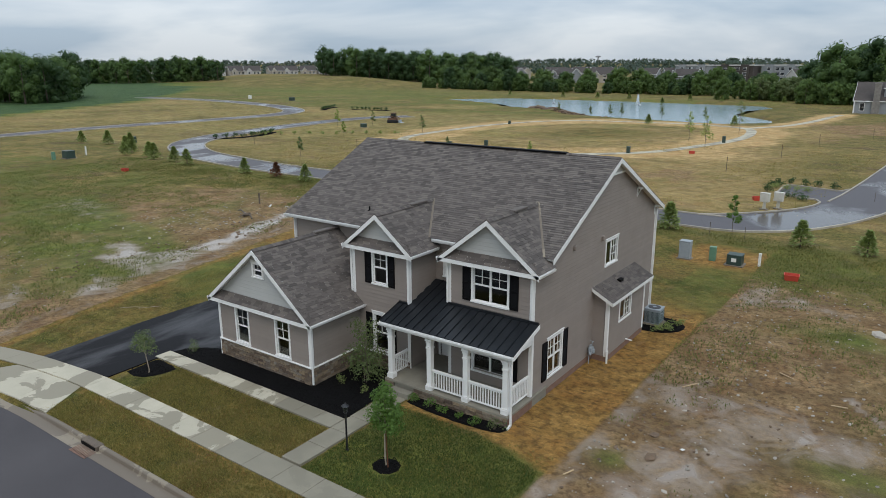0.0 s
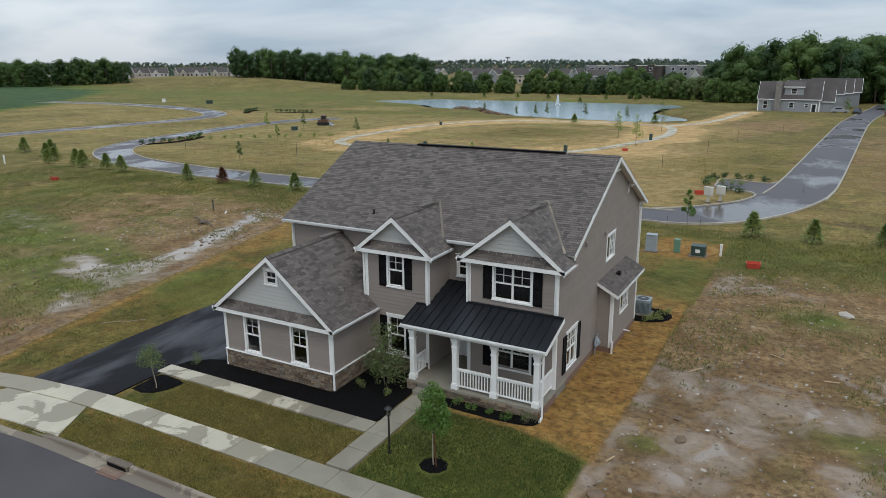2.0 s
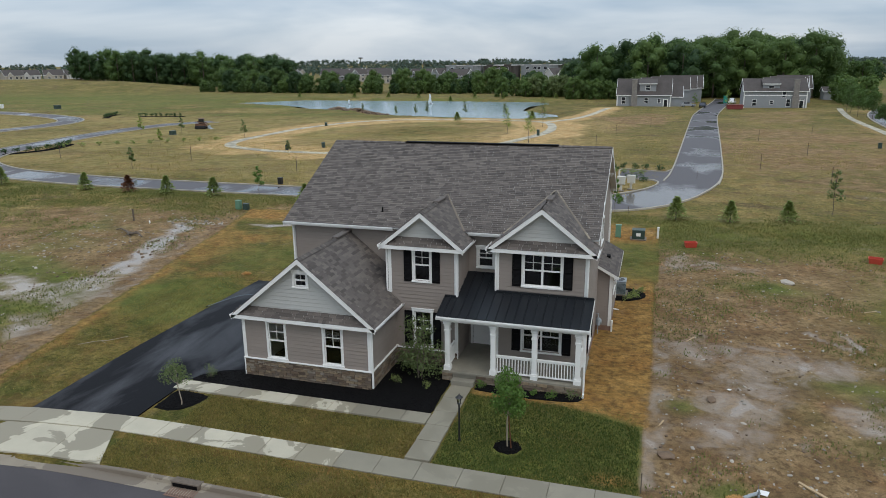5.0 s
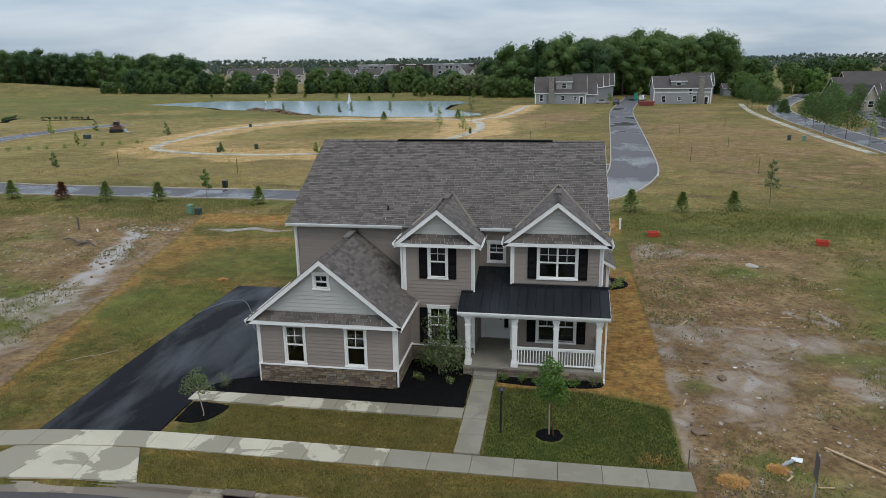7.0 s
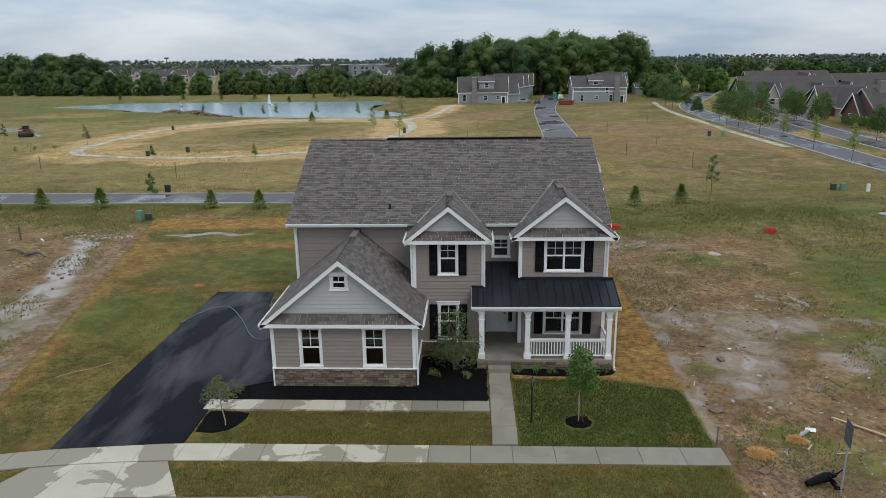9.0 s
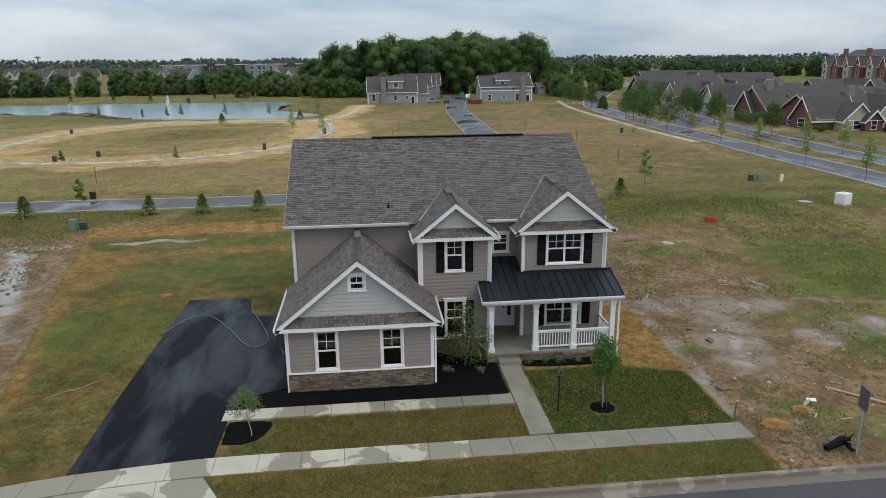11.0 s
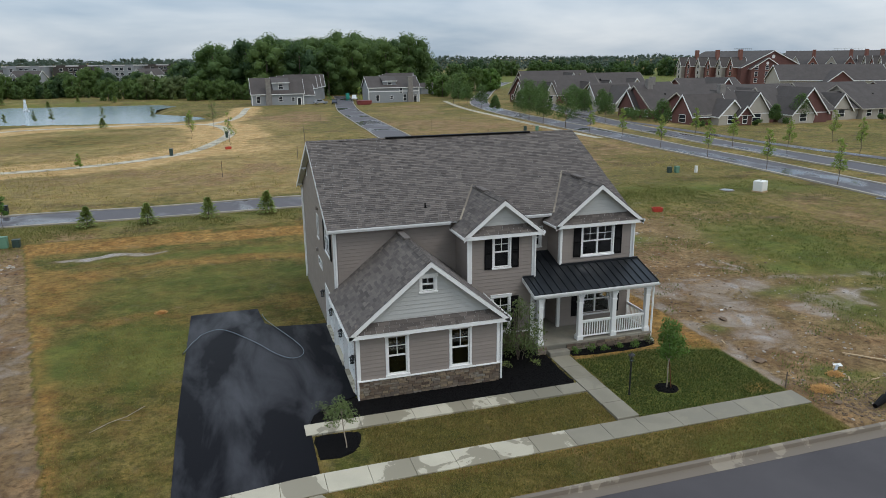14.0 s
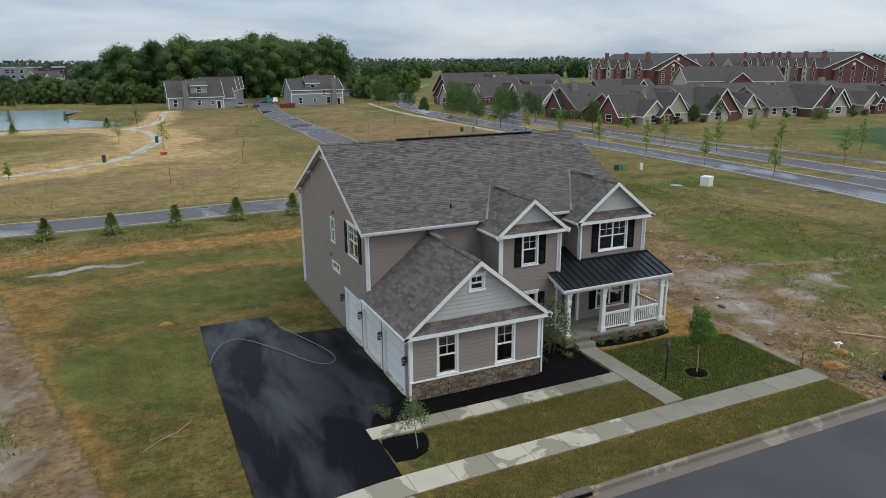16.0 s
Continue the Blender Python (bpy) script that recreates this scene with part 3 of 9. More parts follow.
straw = np.maximum(straw, 0.55 * np.exp(-(((gx - 1.5) / 1.6) ** 2 + ((gy + 6.2) / 0.5) ** 2)))
# a band of tan seeded ground either side of the loop path
LOOP = [(-42, 74), (-52, 78.5), (-56, 87), (-57, 100), (-57, 116), (-53, 132), (-45, 141), (-30, 143.5), (-17, 143.5), (-8, 139), (-4.5, 128),
        (-3.5, 113), (-6, 98), (-10, 86), (-17, 78), (-25, 74), (-33, 73), (-42, 74)]
SPUR = [(-8, 139), (-3, 150), (0, 166), (1.5, 183), (3, 197)]
tan = np.maximum(tan, 1 - sstep(4.0, 9.5, line_distance(LOOP, gx, gy) + 7 * (n1 - 0.5)))
tan = np.maximum(tan, 0.85 * (1 - sstep(2, 6, line_distance(SPUR, gx, gy) + 3 * wob)))
tan = np.maximum(tan, 0.38 * sstep(0.5, 0.75, n3) * (gy > 46) * (gy < 200))
tan = np.maximum(tan, 0.75 * np.exp(-(((gx + 3) / 12) ** 2 + ((gy - 88) / 12) ** 2)))
tan = np.maximum(tan, 0.5 * (1 - sstep(0.6, 1.4, line_distance([(53.3, 62), (54.5, 90), (56.5, 116), (60, 150), (64, 182)], gx, gy))))
tan = np.maximum(tan, 0.12 * (1 - inlot) * (gy < 46) * n1)
tan = np.maximum(tan, 0.62 * (1 - sstep(0, 26, gx + 8 * (n1 - 0.5))) * sstep(44, 50, gy) * (1 - sstep(135, 165, gy)) * n1)
# water lying in the ruts and hollows
SHEET = [(17.7, 9.9), (20.6, 9.8), (23.3, 9.8), (25.2, 8.8), (27.3, 7.0), (26.0, 6.2), (24.1, 5.2), (23.0, 3.0), (22.2, 0.5), (21.0, -1.5), (19.2, -1.6), (18.6, 1.1), (18.9, 3.7), (19.9, 6.2), (18.2, 7.1)]
for outline, soft, a in ((SHEET, 0.9, 0.66), ([(18.2, 24.5), (19.3, 26), (21.6, 25), (24.4, 23.4), (23.4, 22.2), (21.1, 22.1), (18.1, 20.2)], 0.8, 0.62), ([(24.9, 3.2), (26.3, 4.8), (29.5, 4.8), (33.5, 4.6), (30.3, 2.9), (27, 1.0), (25.7, 1.4)], 0.7, 0.85),
                         ([(22.6, 0.2), (23.8, 0.8), (23.2, -0.5)], 0.3, 0.75), ([(-23.4, 26), (-20.9, 19.7), (-20.2, 16.8), (-18.8, 14.3), (-18.2, 10.9), (-16.3, 10.6), (-16.8, 13.2), (-18.0, 18), (-19.3, 21.3), (-20.5, 24.5)], 0.8, 1.2),
                         ([(-18.2, 11), (-19.5, 8.9), (-24, 9.4), (-25, 8), (-20.2, 5.6), (-16, 5.2), (-14.4, 3.3), (-15.3, 7.2), (-16.1, 11)], 0.8, 1.0), ([(-13.0, 2.2), (-15.2, 4.2), (-17, 3), (-14.4, 0.4)], 0.7, 0.9), ([(-17, 27.2), (-12.9, 27.5), (-9, 27.3), (-9.2, 26.7), (-12.5, 26.4), (-15.6, 26.2)], 0.25, 0.9),
                         ([(-20, -1), (-16, -1.4), (-15, -4), (-19, -5)], 0.9, 0.55), ([(30.5, 31), (33, 31.6), (34, 30.6), (31, 30.2)], 0.4, 0.6), ([(37, 52.5), (41, 52.6), (41, 51.4), (37, 51.6)], 0.5, 0.6), ([(-46, 16), (-38, 17), (-34, 13), (-42, 11)], 2.0, 0.45)):
    wet = np.maximum(wet, a * patch(outline, soft))
wet = np.maximum(wet, 0.62 * streak([(17.95, 9.5), (18.05, 5), (17.8, 0.7), (17.45, -3.7)], 0.25, 0.5, 0.2))
wet = np.maximum(wet, 0.95 * streak([(25.2, 11.9), (26.6, 9.9)], 0.15, 0.25, 0.2) + 0.9 * streak([(26.6, 12.5), (27.3, 9.8)], 0.08, 0.2, 0.2))
wet = np.maximum(wet, 0.6 * streak([(26, 8.6), (30, 7.2), (34, 6.6), (38, 5.6)], 0.2, 0.5, 0.5))
wet *= 1 - inlot * (gy < 25)
wet = np.where(inlot > 0.5, wet * ((gy > 25) & (gx < -5)), wet)
# crops beyond
crop = np.maximum(crop, 1.2 * sstep(0, 4, poly_distance([(-180, 62), (-300, 40), (-620, 40), (-620, 330), (-330, 245), (-225, 140), (-195, 85)], gx, gy)))
crop = np.maximum(crop, 1.2 * sstep(0, 4, poly_distance([(90, 44), (97, 58), (112, 72), (200, 66), (260, 20), (120, -30)], gx, gy)))
crop = np.maximum(crop, 0.8 * sstep(0, 20, poly_distance([(110, 275), (300, 250), (430, 330), (560, 600), (180, 640), (110, 420)], gx, gy)))
crop = np.maximum(crop, 0.5 * np.exp(-(((gx + 200) / 90) ** 2 + ((gy - 245) / 26) ** 2)))
crop = np.maximum(crop, 0.8 * np.exp(-(((gx + 27) / 9) ** 2 + ((gy - 6) / 6) ** 2)) * n2 * 1.5 * (1 - inlot))
for cx, cy, rx, ry in ((21.6, -5.4, 1.8, 1.3), (34, 13.5, 5, 3.5), (36, 9, 4, 4), (27.5, 5.6, 3.5, 1.0), (18.9, 2.0, 0.8, 0.6), (30, 9, 3, 2), (24, 19, 3, 1.5), (31, -2, 3, 2)):
    crop = np.maximum(crop, 0.85 * np.exp(-(((gx - cx) / rx) ** 2 + ((gy - cy) / ry) ** 2)) * n2 * 1.5)
# greener turf before the porch and in patches of the side lawn; a dark weedy bank along the lane
straw = np.maximum(straw, 0.85 * sstep(10.1, 10.3, gx) * (gx < 15) * np.exp(-((gy - 0.95) / 0.32) ** 2))
straw = np.maximum(straw, 0.95 * (gx > 14.3) * (gx < 17.45) * sstep(-0.3, 0.2, gy - 0.75 + 0.32 * (gx - 14.6) + 0.5 * wob) * (1 - sstep(17, 20, gy)))
crop = np.maximum(crop, 0.80 * sstep(10.0, 10.4, gx) * (gx < 17.3) * sstep(-4.7, -4.5, gy) * (1 - sstep(0.3, 1.0, gy)) * (0.40 + 0.5 * n2 + 0.4 * n1) * (1 - np.clip(straw, 0, 1)))
crop = np.maximum(crop, 0.75 * sstep(9, 12, gx) * (gx < 17.3) * (np.abs(gy + 6.75) < 1.1) * sstep(0.48, 0.62, n2))
crop = np.maximum(crop, inlot * 0.62 * patch([(-14, 9.6), (-12.2, 11.4), (-9.9, 12.5), (-6.9, 11), (-6.9, 5.2), (-8.5, 4.4), (-11, 5.2), (-13.2, 5.9)], 1.0) * (0.5 + n2))
crop = np.maximum(crop, inlot * 0.42 * patch([(-13.4, 19.0), (-10.6, 20.4), (-5.6, 21.8), (0.6, 20.1), (1.5, 14), (-3.8, 14.6), (-10.4, 14.4)], 1.2) * (0.5 + n2))
crop = np.maximum(crop, inlot * 0.55 * patch([(-15.4, 26.0), (-9.3, 26.2), (-3.6, 26.9), (2, 26), (8, 24.5), (4, 23.6), (-5.9, 24.9), (-12, 25.3)], 0.9) * (0.5 + n2))
crop = np.maximum(crop, inlot * 0.35 * (gx > 14.6) * sstep(17, 20, gy) * (1 - sstep(27, 29, gy)) * (0.4 + n2))
bankm = 0.7 * np.exp(-((gy - 33.8 - 4 * (n1 - 0.5)) / 4.2) ** 2) * (gx > 17.8) * (gx < 54)
soil = np.maximum(soil, bankm * (0.25 + 0.5 * n2))
crop = np.maximum(crop, bankm * (0.45 + 0.9 * n1))
crop = np.maximum(crop, 0.5 * np.exp(-((gy - 36) / 2.4) ** 4) * (gx < 18) * (gx > -60) * n2 * 1.3)
# weeds and water mingle on the left lot and at the edge of the meadow
crop = np.maximum(crop, 0.9 * (1 - inlot) * np.exp(-(((gx + 20) / 8) ** 2 + ((gy - 5) / 7) ** 2)) * sstep(0.46, 0.58, n2))
crop = np.maximum(crop, 0.9 * np.exp(-(((gx - 28.5) / 4) ** 2 + ((gy - 2.6) / 3.0) ** 2)) * sstep(0.42, 0.58, n2))
crop = np.maximum(crop, 0.55 * (1 - inlot) * (gx < 0) * (gy > -8) * (gy < 31) * (1 - sstep(-30, -19, gx)) * sstep(0.44, 0.62, 0.5 * n1 + 0.5 * n2))
crop = np.maximum(crop, 0.60 * sstep(44, 50, gy) * (1 - sstep(240, 270, gy)) * (1 - sstep(-34, -10, gx)) * sstep(0.44, 0.64, n1) * (1 - np.clip(tan, 0, 1)))
crop = np.maximum(crop, 0.7 * np.exp(-(((gx + 235) / 110) ** 2 + ((gy - 225) / 28) ** 2)))
wet *= 1 - np.where(gx < 0, 0.35, 0.6) * np.clip(crop, 0, 1) * (gx < 50)
crop = np.maximum(crop, 0.85 * np.exp(-(((gx - 34) / 4.5) ** 2 + ((gy - 14) / 7) ** 2)) * sstep(0.38, 0.58, n1))
for outline, soft, a in (([(29, 13.5), (30, 19.8), (33.7, 22.5), (38.3, 19.5), (39, 13.1), (34, 9.9), (30.3, 10.3)], 1.5, 0.55), ([(28.8, 3.4), (34.7, 4.2), (37, 0), (27.4, -1.9), (26.8, 0.1)], 1.2, 0.8), ([(19.6, -4.8), (20.9, -3.8), (22.2, -4.7), (20.2, -5.9)], 0.5, 0.85),
                         ([(-26.6, 9.8), (-38.5, 6.4), (-52, 12), (-45, 18), (-30, 14), (-20.5, 11.8), (-15.5, 9), (-13.6, 6), (-14, 3.4), (-22, 1.5), (-30, 4)], 1.6, 0.85)):
    crop = np.maximum(crop, a * patch(outline, soft, 1.6) * (0.55 + 0.8 * n2))
soil = np.maximum(soil, 0.62 * patch([(5.7, 114), (6.7, 153), (12.7, 149), (13, 113)], 4, 2) * (0.3 + n2) + 0.75 * patch([(8, 166), (14, 178), (23, 168), (20, 140), (12.7, 133)], 4, 2) * (0.3 + n2))
soil = np.maximum(soil, 0.55 * patch([(63, 200), (57, 192), (45, 189), (34, 178), (36, 122), (46, 116), (51, 141)], 5, 3) * (0.3 + n1))
soil = np.maximum(soil, 0.85 * streak([(27.2, 17), (28.3, 12.5), (28.7, 8), (27.5, 6.2)], 0.4, 0.8))
soil = np.maximum(soil, 0.80 * patch([(-20.8, 21), (-25, 27), (-35, 23), (-31, 14), (-19.6, 11.6)], 2.0) * (0.45 + n2))
soil = np.maximum(soil, 0.9 * patch([(-17.6, -2.8), (-15.9, -0.6), (-12.0, -0.2), (-11.6, -2.4)], 0.6))
track = (1 - inlot) * streak([(-19.2, 26), (-16.6, 17), (-14.9, 10), (-13.4, 4), (-11.9, -3), (-10.9, -6)], 0.7, 0.7, 0.4)
soil, crop, wet = np.maximum(soil, 1.1 * track), crop * (1 - 0.85 * track), np.maximum(wet, 0.34 * track)
for name, trio in (("cover_a", (lawn, straw, soil)), ("cover_b", (wet, crop, tan))):
    at = gme.attributes.new(name, "FLOAT_COLOR", "POINT")
    at.data.foreach_set("color", np.stack([*[np.clip(c, 0, 1.2) for c in trio], np.ones_like(gx)], 1).ravel())
ground = link("ground", gme, M_GROUND)
tagged(ground, "open building land of meadow, bare mud, puddles and new lawn", "ground", kind="structure")


def ribbon(name, line, width, material, label="", category="road", lift=0.05, kerb=0.0, parent=None, sink=0.35):
    """A paved strip along a line on the ground, with kerbs where asked."""
    a, b = offset_line(line, width / 2), offset_line(line, -width / 2)
    z = height(line[:, 0], line[:, 1]) + lift
    za, zb = np.maximum(z, height(a[:, 0], a[:, 1]) + 0.03), np.maximum(z, height(b[:, 0], b[:, 1]) + 0.03)
    n = len(line)
    verts = [(*p, q) for p, q in zip(a, za)] + [(*p, q) for p, q in zip(b, zb)] + [(*p, q - sink) for p, q in zip(a, za)] + [(*p, q - sink) for p, q in zip(b, zb)]
    faces = []
    for i in range(n - 1):
        faces += [(i, n + i, n + i + 1, i + 1), (i, i + 1, 2 * n + i + 1, 2 * n + i), (n + i + 1, n + i, 3 * n + i, 3 * n + i + 1)]
    ob = raw(name, verts, faces, material, parent, "", False)
    if label:
        tagged(ob, label, category, kind="structure")
    if kerb:
        for s in (1, -1):
            kerb_line(offset_line(line, s * (width / 2 + kerb / 2)), kerb, ob, lift)
    return ob


def kerb_line(line, width, parent, lift=0.05, rise=0.12):
    a, b = offset_line(line, width / 2), offset_line(line, -width / 2)
    z = height(line[:, 0], line[:, 1]) + lift
    n = len(line)
    rings = []
    for p, q, h in zip(a, b, z):
        rings += [(*p, h - 0.35), (*(p * 0.96 + q * 0.04), h + rise - 0.02), (*(p * 0.85 + q * 0.15), h + rise), (*(p * 0.15 + q * 0.85), h + rise), (*(p * 0.04 + q * 0.96), h + rise - 0.02), (*q, h - 0.35)]
    faces = []
    for i in range(n - 1):
        for k in range(5):
            faces.append((6 * i + k, 6 * i + k + 1, 6 * i + k + 7, 6 * i + k + 6))
    faces += [tuple(range(5, -1, -1)), tuple(range(6 * n - 6, 6 * n))]
    return raw("kerb", rings, faces, M_FKERB, parent)


def flat_patch(name, outline, material, label, category, lift=0.06, kind="structure", depth=0.3, z=None):
    bm = bmesh.new()
    pts = [(x, y, (hz(x, y) if z is None else z) + lift) for x, y in outline]
    prism(bm, pts, (0, 0, -depth))
    bmesh.ops.triangulate(bm, faces=[f for f in bm.faces if len(f.verts) > 4])
    return tagged(part(name, bm, material), label, category, kind=kind)


# roads
ribbon("road_back", catmull([(-90, 129), (-96, 118), (-96, 103), (-92, 82), (-87, 65), (-80, 54), (-68, 46.5), (-52, 42.6), (-35, 41.3), (-10, 41.4), (12, 41.9)], 2), 5.6, M_WETROAD, "wet grey asphalt lane curving across the meadow", "road", kerb=0.2, lift=0.03)
ribbon("road_west", catmull([(-125, 0), (-127, 43), (-128, 68), (-126, 92), (-126, 112), (-133, 127), (-150, 138), (-175, 146), (-205, 151), (-250, 150)], 3), 6.0, M_WETROAD, "far asphalt lane bending through the field", "road", kerb=0.3)
ribbon("road_long", catmull([(21.2, 57), (22.3, 66), (24.1, 93), (28.2, 158), (30.3, 180), (33, 200), (37, 226), (40, 250)], 3), 5.7, M_WETROAD, "long straight asphalt lane with wet streaks", "road", kerb=0.2, lift=0.035)
JUNCTION = [(11.8, 39.0), (15, 40.2), (18.2, 43), (20.5, 46.6), (22.0, 50.4), (23.9, 57), (24.7, 62), (24.9, 66), (19.4, 66), (18.7, 64.2), (13.4, 65.2), (13.2, 59.8), (15.4, 58.4), (17.3, 57.9), (17.8, 56.6), (17.5, 54.3), (16.2, 51.2), (14.2, 48.6), (11.8, 46.2), (9.6, 44.6)]
junction = flat_patch("road_junction", JUNCTION, M_WETROAD, "wet asphalt junction with a small parking bay", "road", 0.05)
kerb_line(catmull([(11.8, 38.85), (15, 40.05), (18.3, 42.85), (20.6, 46.5), (22.15, 50.4), (24.05, 57), (24.85, 62)], 1), 0.2, junction)
kerb_line(catmull([(9.6, 44.7), (11.8, 46.3), (14.1, 48.7), (16.1, 51.3), (17.4, 54.3), (17.7, 56.6), (17.2, 57.8), (15.3, 58.3), (13.2, 59.7)], 1), 0.2, junction)
kerb_line(catmull([(13.2, 59.8), (13.3, 65.3), (16, 64.8), (18.6, 64.3), (19.3, 66)], 1), 0.2, junction)
ribbon("path_boulevard", catmull([(67.5, 204), (65.2, 190), (61.8, 166), (60.2, 145), (58.6, 124.5), (57.2, 106), (56.6, 93), (56.3, 80)], 2), 1.5, M_WALK, "pale footpath along the boulevard verge", "path", lift=0.04)
path_loop = ribbon("path_loop", catmull(LOOP, 2), 1.9, M_WALK, "pale concrete footpath looping round the green", "path", lift=0.04)
ribbon("path_spur", catmull(SPUR, 2), 1.7, M_WALK, "pale footpath running up to the houses", "path", lift=0.04)
ribbon("boulevard_near", catmull([(52, -60), (55.5, 0), (58.6, 25), (59.7, 45), (60, 64), (61.6, 92), (63.4, 116), (66, 145), (70, 172), (77, 196), (92, 232), (118, 290), (150, 350)], 3), 5.4, M_WETROAD, "damp grey boulevard lane beside the verge", "road", kerb=0.35)
ribbon("boulevard_far", catmull([(66, -60), (69, 0), (69.5, 30), (69.8, 50), (70.8, 75), (74, 102), (79, 128), (86, 156), (92, 178)], 3), 5.0, M_WETROAD, "damp grey boulevard lane past the median", "road", kerb=0.35)
ribbon("road_crossing", catmull([(56, 21), (66, 24), (80, 20), (100, 6), (130, -20)], 3), 8.0, M_WETROAD, "damp asphalt side street crossing the boulevard", "road", lift=0.045)
ribbon("road_village", catmull([(63, 104), (70, 113), (77, 125), (84, 138), (92, 150)], 3), 6.5, M_WETROAD, "asphalt entrance to the brick cottages", "road", lift=0.045)
ribbon("path_village", catmull([(84, 10), (80, 36), (78, 58), (78, 78), (79, 96), (79, 112)], 3), 2.2, M_WETROAD, "narrow asphalt footpath in front of the cottages", "path", lift=0.04)
pond = flat_patch("water", POND, M_WATER, "blue-green pond with a light ripple", "pond", 0, "structure", 0.05, -1.75)

# front street with its kerb and gutter
XS = np.concatenate([np.arange(-70, -10, 2.5), np.arange(-10, 30, 1.0), np.arange(30, 90, 5)])
street = raw("street", [(x, -8.05 + float(bend(x)), -0.275) for x in XS] + [(x, -13 + float(bend(x)), -0.20) for x in XS] + [(x, -18 + float(bend(x)), -0.275) for x in XS],
             [(k * len(XS) + i, (k + 1) * len(XS) + i, (k + 1) * len(XS) + i + 1, k * len(XS) + i + 1) for k in range(2) for i in range(len(XS) - 1)], M_STREET)
tagged(street, "dark purplish-grey asphalt residential street", "street", kind="structure")


def street_kerb(y0, side):
    """Rolled concrete kerb with a gutter pan, in one run."""
    prof = [(0.0, -0.5), (0.0, -0.095), (-0.03 * side, -0.075), (-0.12 * side, -0.078), (-0.165 * side, -0.11), (-0.20 * side, -0.24), (-0.62 * side, -0.262), (-0.62 * side, -0.5)]
    verts, faces, k = [], [], len(prof)
    for x in XS:
        low = sstep(-8.8, -7.8, x) * (1 - sstep(-1.5, -0.7, x)) if side > 0 else 0
        for dy_, z in prof:
            zz = z if z < -0.2 else z - 0.115 * float(low)
            verts.append((x, y0 + dy_ + float(bend(x)), zz))
    for i in range(len(XS) - 1):
        for j in range(k - 1):
            faces.append((i * k + j, i * k + j + 1, (i + 1) * k + j + 1, (i + 1) * k + j))
    return tagged(raw("kerb", verts, faces, M_KERB), "stained concrete kerb and gutter along the street", "kerb", kind="structure")


street_kerb(-7.78, 1)
street_kerb(-18.3, -1)


# ---- the house ----
house = thing("house", "two-storey taupe lap-siding house with white trim and grey shingle roofs", "house")
# outline of the plan
GW, GD = 6.1, 5.05          # garage wing: width, and the line of the main front wall
D1X0, D1X1, D1Y = 5.85, 9.05, 3.1
D2X0, D2Y = 10.70, 3.72
HX, HY = 14.68, 17.3        # far corner of the main block
EAVE_Y, EAVE_Z, RIDGE_Y, RIDGE_Z = 4.7, 6.06, 11.18, 9.30
PITCH = (RIDGE_Z - EAVE_Z) / (RIDGE_Y - EAVE_Y)
FRONT, RIGHT, BACK, LEFT = 0, 90, 180, -90


def board_mesh():
    """One lap-siding board of unit length: thick at its lower edge."""
    v = [(0, 0, 0), (0, -0.024, 0.0), (0, -0.026, 0.012), (0, -0.007, 0.19), (0, 0, 0.19)]
    verts = v + [(1, y, z) for _, y, z in v]
    faces = [(i, (i + 1) % 5, 5 + (i + 1) % 5, 5 + i) for i in range(5)] + [(4, 3, 2, 1, 0), (5, 6, 7, 8, 9)]
    me = bpy.data.meshes.new("board")
    me.from_pydata(verts, [], faces)
    me.update()
    return me


BOARD_T, BOARD_G = board_mesh(), board_mesh()
BOARD_T.materials.append(M_SIDING)
BOARD_G.materials.append(M_GABLE)
ROW = 0.172


